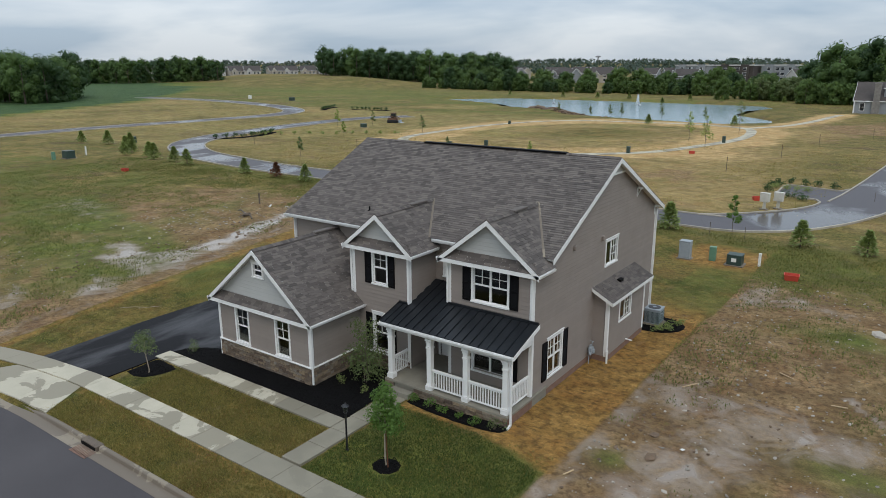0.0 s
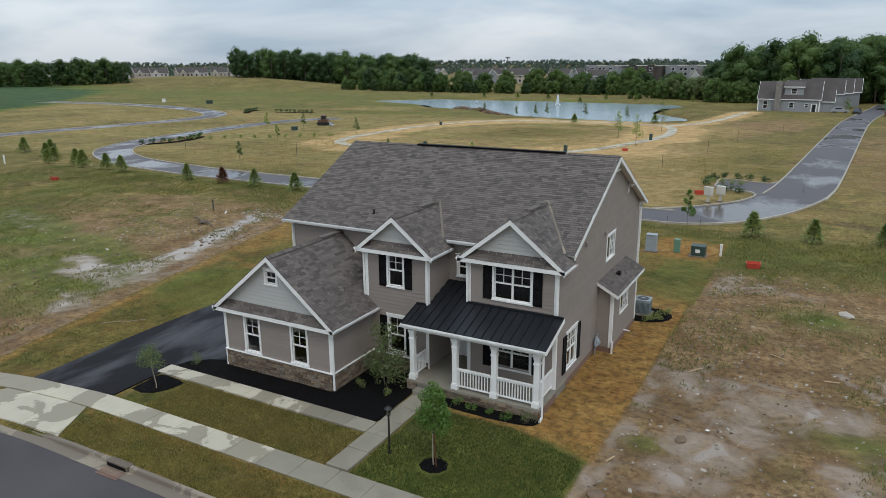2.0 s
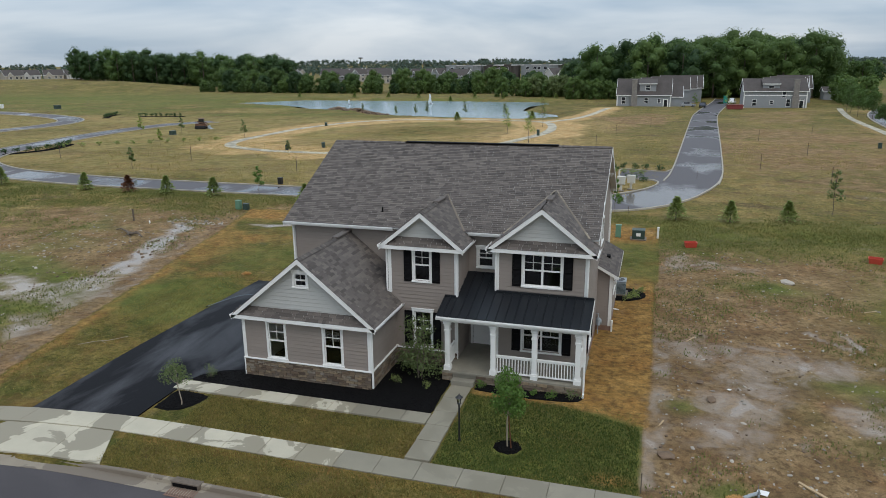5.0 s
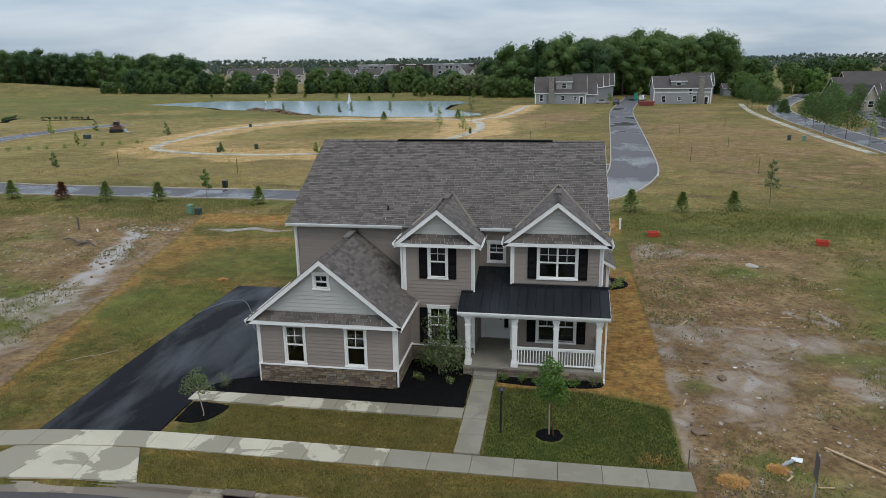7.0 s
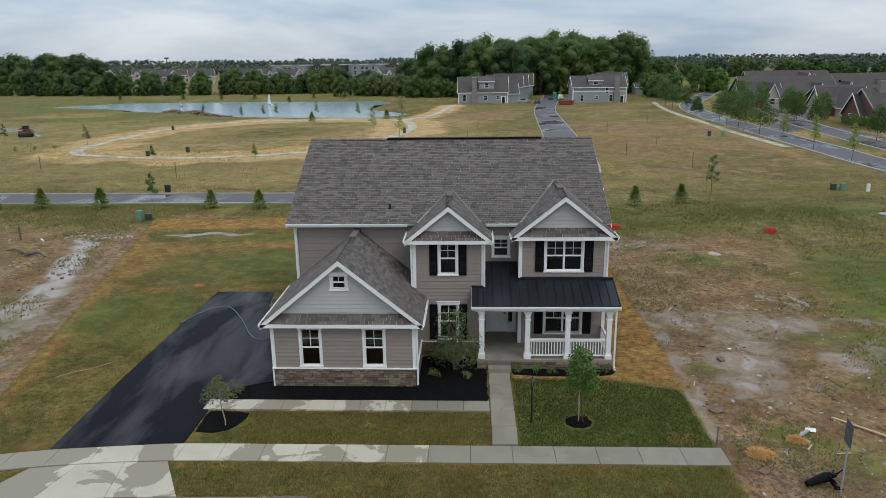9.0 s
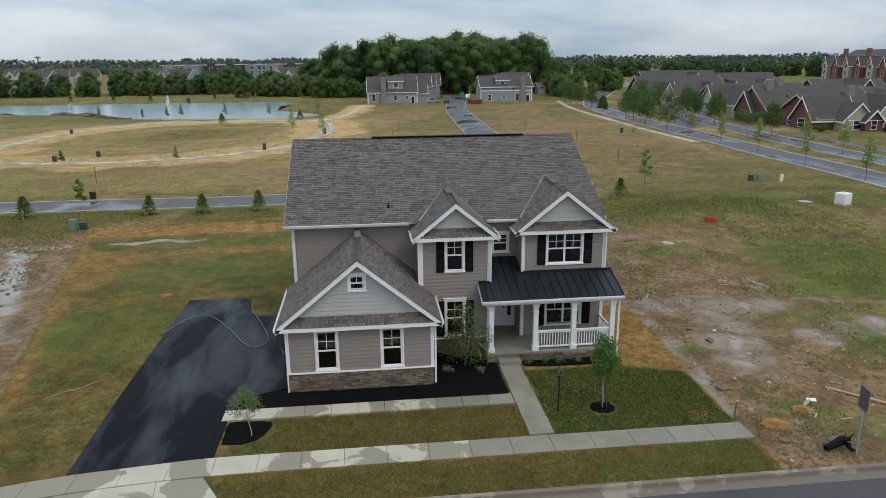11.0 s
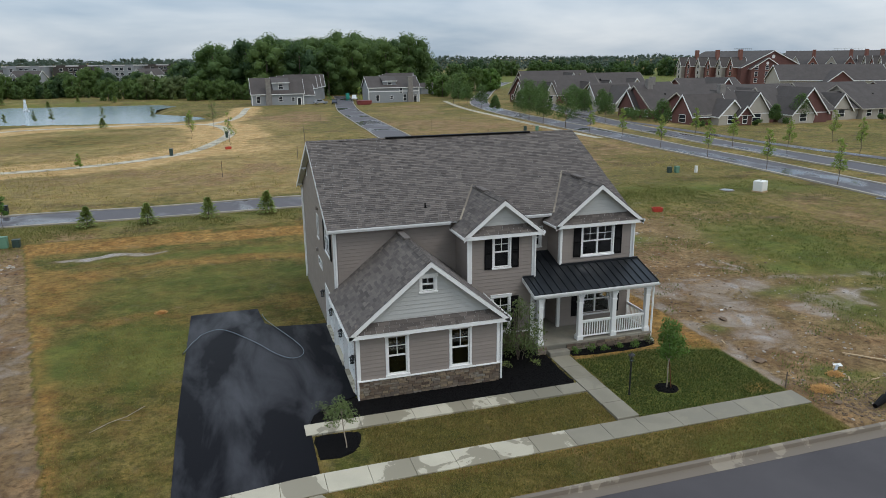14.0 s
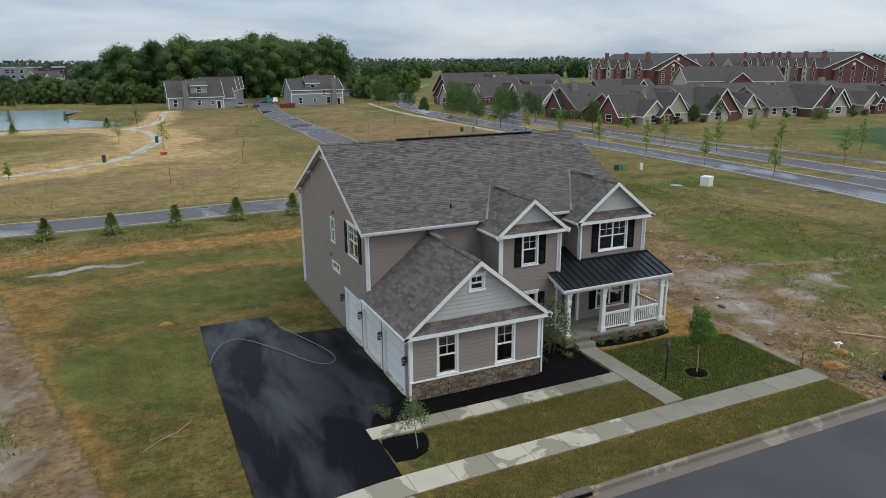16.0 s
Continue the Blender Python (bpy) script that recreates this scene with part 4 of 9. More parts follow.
def wall(m, u0, u1, z0, z1, holes=(), top=None, siding=BOARD_T, single=True, board_z0=None, thick=0.16, name="wall", board_z1=None):
    """A wall standing at the pose m, with openings through it and lap boards on its face. holes: (u0, u1, z0, z1). top: height over u, for gables."""
    top = top or (lambda u: z1)
    bm = bmesh.new()
    cuts = sorted({u0, u1, *[h[0] for h in holes], *[h[1] for h in holes], *([(u0 + u1) / 2] if top(u0) != top((u0 + u1) / 2) else [])})
    for a, b in zip(cuts, cuts[1:]):
        mid = (a + b) / 2
        zs = [z0]
        for h in sorted((h for h in holes if h[0] <= mid <= h[1]), key=lambda h: h[2]):
            zs += [h[2], h[3]]
        zs.append(None)
        for lo, hi in zip(zs[::2], zs[1::2]):
            ta, tb = (top(a), top(b)) if hi is None else (hi, hi)
            if max(ta, tb) - lo < 0.01:
                continue
            poly = [(a, 0, lo), (b, 0, lo)] + ([(b, 0, tb)] if tb > lo + 0.005 else []) + ([(a, 0, ta)] if ta > lo + 0.005 else [])
            if len(poly) > 2:
                prism(bm, poly, (0, thick, 0))
    w = part(name, bm, M_WALL, house)
    w.matrix_basis = m
    z = z0 if board_z0 is None else board_z0
    merged_v, merged_f = [], []
    limit = z1 if board_z1 is None else board_z1
    src = [tuple(v.co) for v in siding.vertices]
    src_f = [tuple(p.vertices) for p in siding.polygons]
    while True:
        zm = z + ROW * 0.6
        if z > limit - 0.05:
            break
        # the stretch of the wall that stands at this height
        us = np.linspace(u0, u1, 241)
        ok = np.array([top(u) > zm for u in us])
        if not ok.any():
            break
        spans = [(us[ok][0], us[ok][-1])]
        for h in holes:
            if min(h[3], z + ROW) - max(h[2], z) > 0.06:
                spans = [s for a, b in spans for s in ((a, min(b, h[0])), (max(a, h[1]), b)) if s[1] - s[0] > 0.02]
        for a, b in spans:
            hgt = min(1.0, (limit - z) / 0.19)
            if single:
                ob = new("siding_board", siding)
                ob.parent = w
                ob.matrix_basis = Matrix.Translation((a, 0, z)) @ Matrix.Diagonal((b - a, 1, hgt, 1))
            else:
                k = len(merged_v)
                merged_v += [(a + x * (b - a), y, z + zz * hgt) for x, y, zz in src]
                merged_f += [tuple(k + i for i in f) for f in src_f]
        z += ROW
    if merged_v:
        ob = raw("siding", merged_v, merged_f, siding.materials[0], w)
        ob["kind"] = "stuff"
    return w


def trim(name, m, *rows, material=M_TRIM, parent=house, bevel=0.006, label=""):
    ob = part(name, boxes(*rows, bevel=bevel), material, parent, label)
    ob.matrix_basis = m
    return ob


def window(m, u0, u1, z0, z1, cols=1, header=0.14, grid=(2, 2), sill=True, lower_grid=False, slider=False):
    """A white-cased sash window in the opening u0..u1, z0..z1; grid: bars of the upper sash."""
    c = 0.095
    rows = [(u0 - c, u0, -0.045, 0.03, z0, z1), (u1, u1 + c, -0.045, 0.03, z0, z1), (u0 - c - 0.03, u1 + c + 0.03, -0.055, 0.03, z1, z1 + header)]
    rows.append((u0 - c - 0.02, u1 + c + 0.02, -0.07, 0.05, z0 - 0.075, z0) if sill else (u0 - c, u1 + c, -0.045, 0.03, z0 - c, z0))
    if header > 0.1:
        rows.append((u0 - c - 0.05, u1 + c + 0.05, -0.075, 0.0, z1 + header, z1 + header + 0.03))
    w = part("window", boxes(*rows, bevel=0.005), M_TRIM, house)
    w.matrix_basis = m
    width = (u1 - u0) / cols
    for i in range(cols):
        a, b = u0 + i * width, u0 + (i + 1) * width
        f = 0.045
        if slider:
            mid = (a + b) / 2
            fr = boxes((a, a + f, 0.0, 0.06, z0, z1), (b - f, b, 0.0, 0.06, z0, z1), (a + f, b - f, 0.0, 0.06, z0, z0 + f), (a + f, b - f, 0.0, 0.06, z1 - f, z1), (mid - 0.025, mid + 0.025, -0.005, 0.05, z0 + f, z1 - f))
            areas = [(a + f, mid - 0.025, z0 + f, z1 - f), (mid + 0.025, b - f, z0 + f, z1 - f)]
        else:
            mid = (z0 + z1) / 2
            fr = boxes((a, a + f, 0.0, 0.06, z0, z1), (b - f, b, 0.0, 0.06, z0, z1), (a + f, b - f, 0.0, 0.06, z0, z0 + f + 0.015), (a + f, b - f, 0.0, 0.06, z1 - f, z1), (a + f, b - f, -0.01, 0.055, mid - 0.03, mid + 0.03))
            areas = [(a + f, b - f, z0 + f + 0.015, mid - 0.03), (a + f, b - f, mid + 0.03, z1 - f)]
        part("sash", fr, M_TRIM, w)
        for k, (p, q, r, s) in enumerate(areas):
            pane = part("pane", boxes((p, q, 0.028, 0.034, r, s)), M_GLASS, w)
            pane.visible_shadow = False
            if grid and (k == len(areas) - 1 or lower_grid):
                bars = []
                for j in range(1, grid[0]):
                    x = p + (q - p) * j / grid[0]
                    bars.append((x - 0.013, x + 0.013, 0.012, 0.04, r, s))
                for j in range(1, grid[1]):
                    y = r + (s - r) * j / grid[1]
                    bars.append((p, q, 0.013, 0.039, y - 0.013, y + 0.013))
                for bar in bars:
                    part("glazing_bar", boxes(bar), M_TRIM, w)
    return w


def shutter(m, u0, u1, z0, z1):
    """A louvred shutter hung flat on the wall."""
    s = 0.05
    bm = boxes((u0, u0 + s, -0.065, -0.026, z0, z1), (u1 - s, u1, -0.065, -0.026, z0, z1), (u0 + s, u1 - s, -0.065, -0.026, z0, z0 + 0.09), (u0 + s, u1 - s, -0.065, -0.026, z1 - 0.07, z1),
               (u0 + s, u1 - s, -0.065, -0.026, (z0 + z1) / 2 - 0.04, (z0 + z1) / 2 + 0.04), (u0 + s, u1 - s, -0.034, -0.024, z0 + 0.09, z1 - 0.07))
    ob = part("shutter", bm, M_SHUTTER, house, "black louvred shutter")
    ob.matrix_basis = m
    lv = bmesh.new()
    z = z0 + 0.11
    while z < z1 - 0.1:
        if abs(z - (z0 + z1) / 2) > 0.06:
            prism(lv, [(u0 + s, -0.036, z + 0.035), (u0 + s, -0.060, z), (u0 + s, -0.052, z)], (u1 - u0 - 2 * s, 0, 0))
        z += 0.055
    part("louvres", lv, M_SHUTTER, ob)["kind"] = "stuff"
    return ob


def shingles(parent, p, along, up, length, rise, start=None, end=None, seed=1, course=0.145, tab=0.30):
    """Courses of shingle tabs on a slope: p is the eave's corner, along and up unit vectors; start and end may cut each course short."""
    rnd = random.Random(seed)
    p, along, up = Vector(p), Vector(along).normalized(), Vector(up).normalized()
    nrm = along.cross(up).normalized()
    if nrm.z < 0:
        nrm = -nrm
    verts, faces = [], []
    v, k = 0.0, 0
    while v < rise - 0.02:
        a0 = start(v) if start else 0.0
        a1 = end(v) if end else length
        u = a0 - rnd.random() * tab
        top = min(v + course * 1.25, rise)
        while u < a1:
            w = tab * rnd.choice((0.55, 0.8, 1.0, 1.25, 1.5))
            s, e = max(u, a0), min(u + w - 0.008, a1)
            if e - s > 0.02:
                t = 0.013 + 0.007 * rnd.random()
                d = rnd.uniform(-0.006, 0.006)
                q = [p + along * s + up * (v + d), p + along * e + up * (v + d), p + along * e + up * top, p + along * s + up * top]
                b = len(verts)
                verts += [q[0] + nrm * t, q[1] + nrm * t, q[2] + nrm * 0.002, q[3] + nrm * 0.002, q[0] - nrm * 0.002, q[1] - nrm * 0.002]
                faces += [(b, b + 1, b + 2, b + 3), (b + 4, b + 5, b + 1, b), (b + 4, b, b + 3), (b + 5, b + 2, b + 1)]
            u += w
        v += course
        k += 1
    ob = raw("shingles", verts, faces, M_SHINGLE, parent, "weathered grey-brown asphalt shingles")
    ob["kind"] = "stuff"
    return ob


def caps(parent, p, q, width=0.16, drop=0.1, material=M_SHINGLE):
    """Folded cap shingles along a ridge or hip."""
    p, q = Vector(p), Vector(q)
    d = (q - p).normalized()
    side = d.cross(Vector((0, 0, 1))).normalized()
    n = int((q - p).length / 0.14)
    verts, faces = [], []
    for i in range(n):
        a, b = p + d * (i * 0.14), p + d * (i * 0.14 + 0.15)
        k = len(verts)
        for c, lift in ((a, 0.035), (b, 0.022)):
            verts += [c + side * width + Vector((0, 0, lift - drop)), c + Vector((0, 0, lift)), c - side * width + Vector((0, 0, lift - drop))]
        faces += [(k, k + 1, k + 4, k + 3), (k + 1, k + 2, k + 5, k + 4)]
    ob = raw("ridge_cap", verts, faces, material, parent)
    ob["kind"] = "stuff"
    return ob


def slab(poly, thick, material, name="roof_deck", parent=house):
    """A roof board: a planar outline with thickness below it."""
    bm = bmesh.new()
    a, b, c = (Vector(x) for x in poly[:3])
    n = (b - a).cross(c - a).normalized()
    if n.z < 0:
        n = -n
    prism(bm, poly, -n * thick)
    return part(name, bm, material, parent)


def plank(name, p, q, depth, thick, out, parent=house, material=M_TRIM, label=""):
    """A board from p to q whose face hangs below that line and stands out by thick."""
    bm = bmesh.new()
    p, q, out = Vector(p), Vector(q), Vector(out).normalized() * thick
    d = Vector((0, 0, -depth))
    prism(bm, [p, q, q + d, p + d], out)
    return part(name, bm, material, parent, label)


def gutter(p, q, out, parent=house):
    """A white box gutter under an eave, open at the top."""
    p, q, out = Vector(p), Vector(q), Vector(out).normalized()
    prof = [(0, 0.0), (0, -0.12), (0.075, -0.12), (0.105, -0.05), (0.115, 0.0), (0.10, 0.0), (0.09, -0.045), (0.065, -0.105), (0.015, -0.105), (0.015, 0.0)]
    bm = bmesh.new()
    prism(bm, [p + out * a + Vector((0, 0, b)) for a, b in prof], q - p)
    return part("gutter", bm, M_TRIM, parent)


def downspout(x, y, z0, z1, parent=house, w=0.075, foot=None):
    bm = boxes((x - w / 2, x + w / 2, y - w / 2, y + w / 2, z0, z1), bevel=0.01)
    if foot:
        prism(bm, [(x - w / 2, y, z0 + 0.08), (x + w / 2, y, z0 + 0.08), (x + w / 2, y, z0), (x - w / 2, y, z0)], (foot[0], foot[1], -0.06))
    return part("downspout", bm, M_TRIM, parent)


# -- walls --
mF = pose(0, 0, 0, 0, 0, FRONT)
mD1 = pose(0, D1Y, 0, 0, 0, FRONT)
mD2 = pose(0, D2Y, 0, 0, 0, FRONT)
mMain = pose(0, GD, 0, 0, 0, FRONT)
mRight = pose(HX, 0, 0, 0, 0, RIGHT)
mLeft = pose(0, 0, 0, 0, 0, LEFT)      # along it, u runs towards -y
mGR = pose(GW, 0, 0, 0, 0, RIGHT)

GWIN = [(1.255, 2.055, 0.96, 2.62), (3.965, 4.765, 0.96, 2.62)]
GGAB = (2.72, 3.28, 4.40, 4.98)
G_EAVE, G_RIDGE = 2.93, 5.70
G_SL = (G_RIDGE - G_EAVE) / (GW / 2 + 0.33)
wall(mF, 0, GW, -0.3, 2.86, GWIN, board_z0=0.86, name="garage_front_wall")
wall(mF, 0, GW, 2.86, G_RIDGE, [GGAB], top=lambda u: G_RIDGE - 0.12 - G_SL * abs(u - GW / 2), siding=BOARD_G, board_z0=3.2, name="garage_gable_wall")
for g in GWIN:
    window(mF, *g, header=0.12)
window(mF, *GGAB, header=0.13, grid=(2, 1), lower_grid=False)

wall(mGR, 0.16, D1Y, -0.3, 2.9, board_z0=0.86, name="garage_side_wall")

D1W, D1L = (7.045, 7.795, 4.07, 5.55), (7.02, 7.82, 0.94, 2.60)
D1_EAVE, D1_RIDGE = 5.70, 7.26
D1C = (D1X0 + D1X1) / 2
D1_SL = (D1_RIDGE - D1_EAVE) / (D1C - D1X0 + 0.33)
wall(mD1, D1X0, D1X1, -0.3, 5.66, [D1W, D1L], board_z0=0.80, name="bay_front_wall")
wall(mD1, D1X0, D1X1, 5.66, D1_RIDGE, (), top=lambda u: D1_RIDGE - 0.12 - D1_SL * abs(u - D1C), siding=BOARD_G, board_z0=5.9, name="bay_gable_wall")
window(mD1, *D1W, header=0.05)
window(mD1, *D1L, header=0.13)
for w_, lo, hi in ((D1W, 4.02, 5.56), (D1L, 0.90, 2.62)):
    shutter(mD1, w_[0] - 0.10 - 0.37, w_[0] - 0.105, lo, hi)
    shutter(mD1, w_[1] + 0.105, w_[1] + 0.10 + 0.37, lo, hi)
wall(pose(D1X1, 0, 0, 0, 0, RIGHT), D1Y + 0.16, GD, -0.3, 5.75, board_z0=0.5, name="bay_side_wall")
wall(pose(D1X0, 0, 0, 0, 0, LEFT), -GD, -D1Y - 0.16, 2.6, 5.75, board_z0=3.2, name="bay_side_wall")

D2W, D2L = (11.91, 13.55, 4.04, 5.48), (11.93, 13.58, 0.98, 2.45)
D2_EAVE, D2_RIDGE = 5.70, 7.56
D2C = (D2X0 + HX) / 2
D2_SL = (D2_RIDGE - D2_EAVE) / (D2C - D2X0 + 0.36)
wall(mD2, D2X0, HX, -0.3, 5.66, [D2W, D2L], board_z0=0.5, name="east_bay_front_wall")
wall(mD2, D2X0, HX, 5.66, D2_RIDGE, (), top=lambda u: D2_RIDGE - 0.12 - D2_SL * abs(u - D2C), siding=BOARD_G, board_z0=5.9, name="east_bay_gable_wall")
window(mD2, *D2W, cols=2, header=0.08)
window(mD2, *D2L, cols=2, header=0.08)
for w_, lo, hi in ((D2W, 4.0, 5.52), (D2L, 0.94, 2.5)):
    shutter(mD2, w_[0] - 0.10 - 0.40, w_[0] - 0.105, lo, hi)
    shutter(mD2, w_[1] + 0.105, w_[1] + 0.10 + 0.40, lo, hi)
wall(pose(D2X0, 0, 0, 0, 0, LEFT), -GD, -D2Y - 0.16, -0.3, 5.75, board_z0=0.5, name="east_bay_side_wall")

RECW = (9.545, 10.245, 4.35, 5.22)
DOOR = (9.30, 10.22, 0.47, 2.52)
wall(mMain, D1X1, D2X0, -0.3, 6.0, [RECW, (DOOR[0], DOOR[1] + 0.34, DOOR[2], DOOR[3])], board_z0=0.5, name="entrance_wall")
window(mMain, *RECW, header=0.13)
wall(mMain, 0.16, D1X0 + 0.1, 2.4, 6.0, (), board_z0=2.6, name="main_front_wall")

gable = lambda y: EAVE_Z - 0.14 + PITCH * ((y - EAVE_Y) if y < RIDGE_Y else (2 * RIDGE_Y - EAVE_Y - y))
RW1, RW2 = (5.12, 6.38, 0.80, 2.42), (10.72, 12.02, 4.28, 5.42)
wall(mRight, D2Y + 0.16, HY, -0.3, RIDGE_Z, [RW1, RW2], top=gable, single=False, board_z0=0.28, name="east_wall")
window(mRight, *RW1, cols=2, header=0.13)
window(mRight, *RW2, header=0.12, slider=True, grid=(2, 3))
shutter(mRight, RW1[0] - 0.53, RW1[0] - 0.105, 0.74, 2.45)
shutter(mRight, RW1[1] + 0.105, RW1[1] + 0.53, 0.74, 2.45)
GDOORS = [(0.62, 3.02), (3.42, 5.82), (6.22, 8.62)]
LW1, LW2, LW3 = (-7.75, -6.25, 4.35, 5.85), (-10.75, -10.2, 4.35, 5.55), (-10.75, -9.55, 2.85, 3.2)
GHOLES = [(-b, -a, 0.0, 2.22) for a, b in GDOORS]
wall(mLeft, -GD, -0.16, -0.3, 2.95, [(max(-GD, a), b, c, d) for a, b, c, d in GHOLES[:2]], single=False, board_z0=0.28, name="garage_west_wall")
wall(mLeft, -HY, -GD, -0.3, RIDGE_Z, [LW1, LW2, LW3, GHOLES[2], (GHOLES[1][0], -GD, 0.0, 2.22)], top=lambda u: gable(-u), single=False, board_z0=0.28, name="west_wall")
window(mLeft, *LW1, cols=2, header=0.13)
window(mLeft, *LW2, header=0.05, grid=None)
window(mLeft, *LW3, header=0.05, grid=None, sill=False, slider=True)
shutter(mLeft, LW1[0] - 0.50, LW1[0] - 0.105, 4.30, 5.88)
shutter(mLeft, LW1[1] + 0.105, LW1[1] + 0.50, 4.30, 5.88)
wall(pose(0, HY, 0, 0, 0, BACK), -HX, 0, -0.3, 6.0, (), single=False, board_z0=0.28, name="back_wall")
part("floor", boxes((0.2, HX - 0.2, GD + 0.2, HY - 0.2, 0.30, 0.40), (0.2, HX - 0.2, GD + 0.2, HY - 0.2, 2.95, 3.15), (D1X0 + 0.2, D1X1 - 0.2, D1Y + 0.2, GD + 0.2, 0.30, 0.40), (D1X0 + 0.2, D1X1 - 0.2, D1Y + 0.2, GD + 0.2, 2.95, 3.15),
                    (D2X0 + 0.2, HX - 0.2, D2Y + 0.2, GD + 0.2, 0.30, 0.40), (D2X0 + 0.2, HX - 0.2, D2Y + 0.2, GD + 0.2, 2.95, 3.15), (0.2, GW - 0.2, 0.2, GD + 0.2, -0.1, 0.02)), M_DARK, house)
part("partition", boxes((0.2, HX - 0.2, 8.6, 8.75, 0.4, 5.6), (5.9, 6.05, 5.3, 8.6, 0.4, 5.6), (9.3, 9.42, 5.3, 8.6, 0.4, 5.6), (2.9, 3.0, 0.3, 5.0, 3.0, 5.0)), M_DARK, house)

# corner boards and friezes
cb = 0.115
trim("corner_board", mF, (-0.035, cb, -0.04, 0.0, 0.86, 2.78), (-0.035, 0.0, 0.0, cb, 0.0, 2.85))
trim("corner_board", mF, (GW - cb, GW + 0.035, -0.04, 0.0, 0.86, 2.78), (GW, GW + 0.04, 0.0, cb, 0.86, 2.80))
trim("corner_board", mF, (-0.035, 0.03, -0.075, -0.04, 0.0, 0.86))
trim("corner_board", mF, (D1X0 - 0.04, D1X0 + cb, D1Y - 0.04, D1Y, 3.42, 5.64), (D1X0 - 0.04, D1X0, D1Y, D1Y + cb, 3.42, 5.64))
trim("corner_board", mF, (D1X1 - cb, D1X1 + 0.04, D1Y - 0.04, D1Y, 3.45, 5.64), (D1X1, D1X1 + 0.04, D1Y, D1Y + cb, 3.45, 5.64))
trim("corner_board", mF, (D1X1 - cb, D1X1 + 0.04, D1Y - 0.04, D1Y, 0.46, 2.75))
trim("corner_board", mF, (D2X0 - 0.04, D2X0 + cb, D2Y - 0.04, D2Y, 3.66, 5.64), (D2X0 - 0.04, D2X0, D2Y, D2Y + cb, 3.66, 5.64))
trim("corner_board", mF, (D2X0 - 0.04, D2X0 + cb, D2Y - 0.04, D2Y, 0.46, 2.75), (D2X0 - 0.04, D2X0, D2Y, D2Y + cb, 0.46, 2.75))
trim("corner_board", mF, (HX - cb, HX + 0.04, D2Y - 0.04, D2Y, 0.28, 5.64), (HX, HX + 0.04, D2Y, D2Y + cb, 0.28, 5.72))
trim("corner_board", mF, (-0.035, cb, GD - 0.04, GD, 3.2, 5.95), (-0.04, 0.0, GD, GD + cb, 2.95, 5.98))
trim("corner_board", mF, (HX, HX + 0.04, HY - cb, HY, 0.28, 5.95))
trim("corner_board", mF, (-0.04, 0.0, HY - cb, HY, 0.28, 5.95))
trim("stone_cap", mF, (-0.05, GW + 0.06, -0.10, 0.0, 0.82, 0.87), (GW, GW + 0.10, 0.0, D1Y, 0.82, 0.87), (GW + 0.06, D1X1 + 0.02, D1Y - 0.10, D1Y, 0.76, 0.81), label="pale sill over the stone")


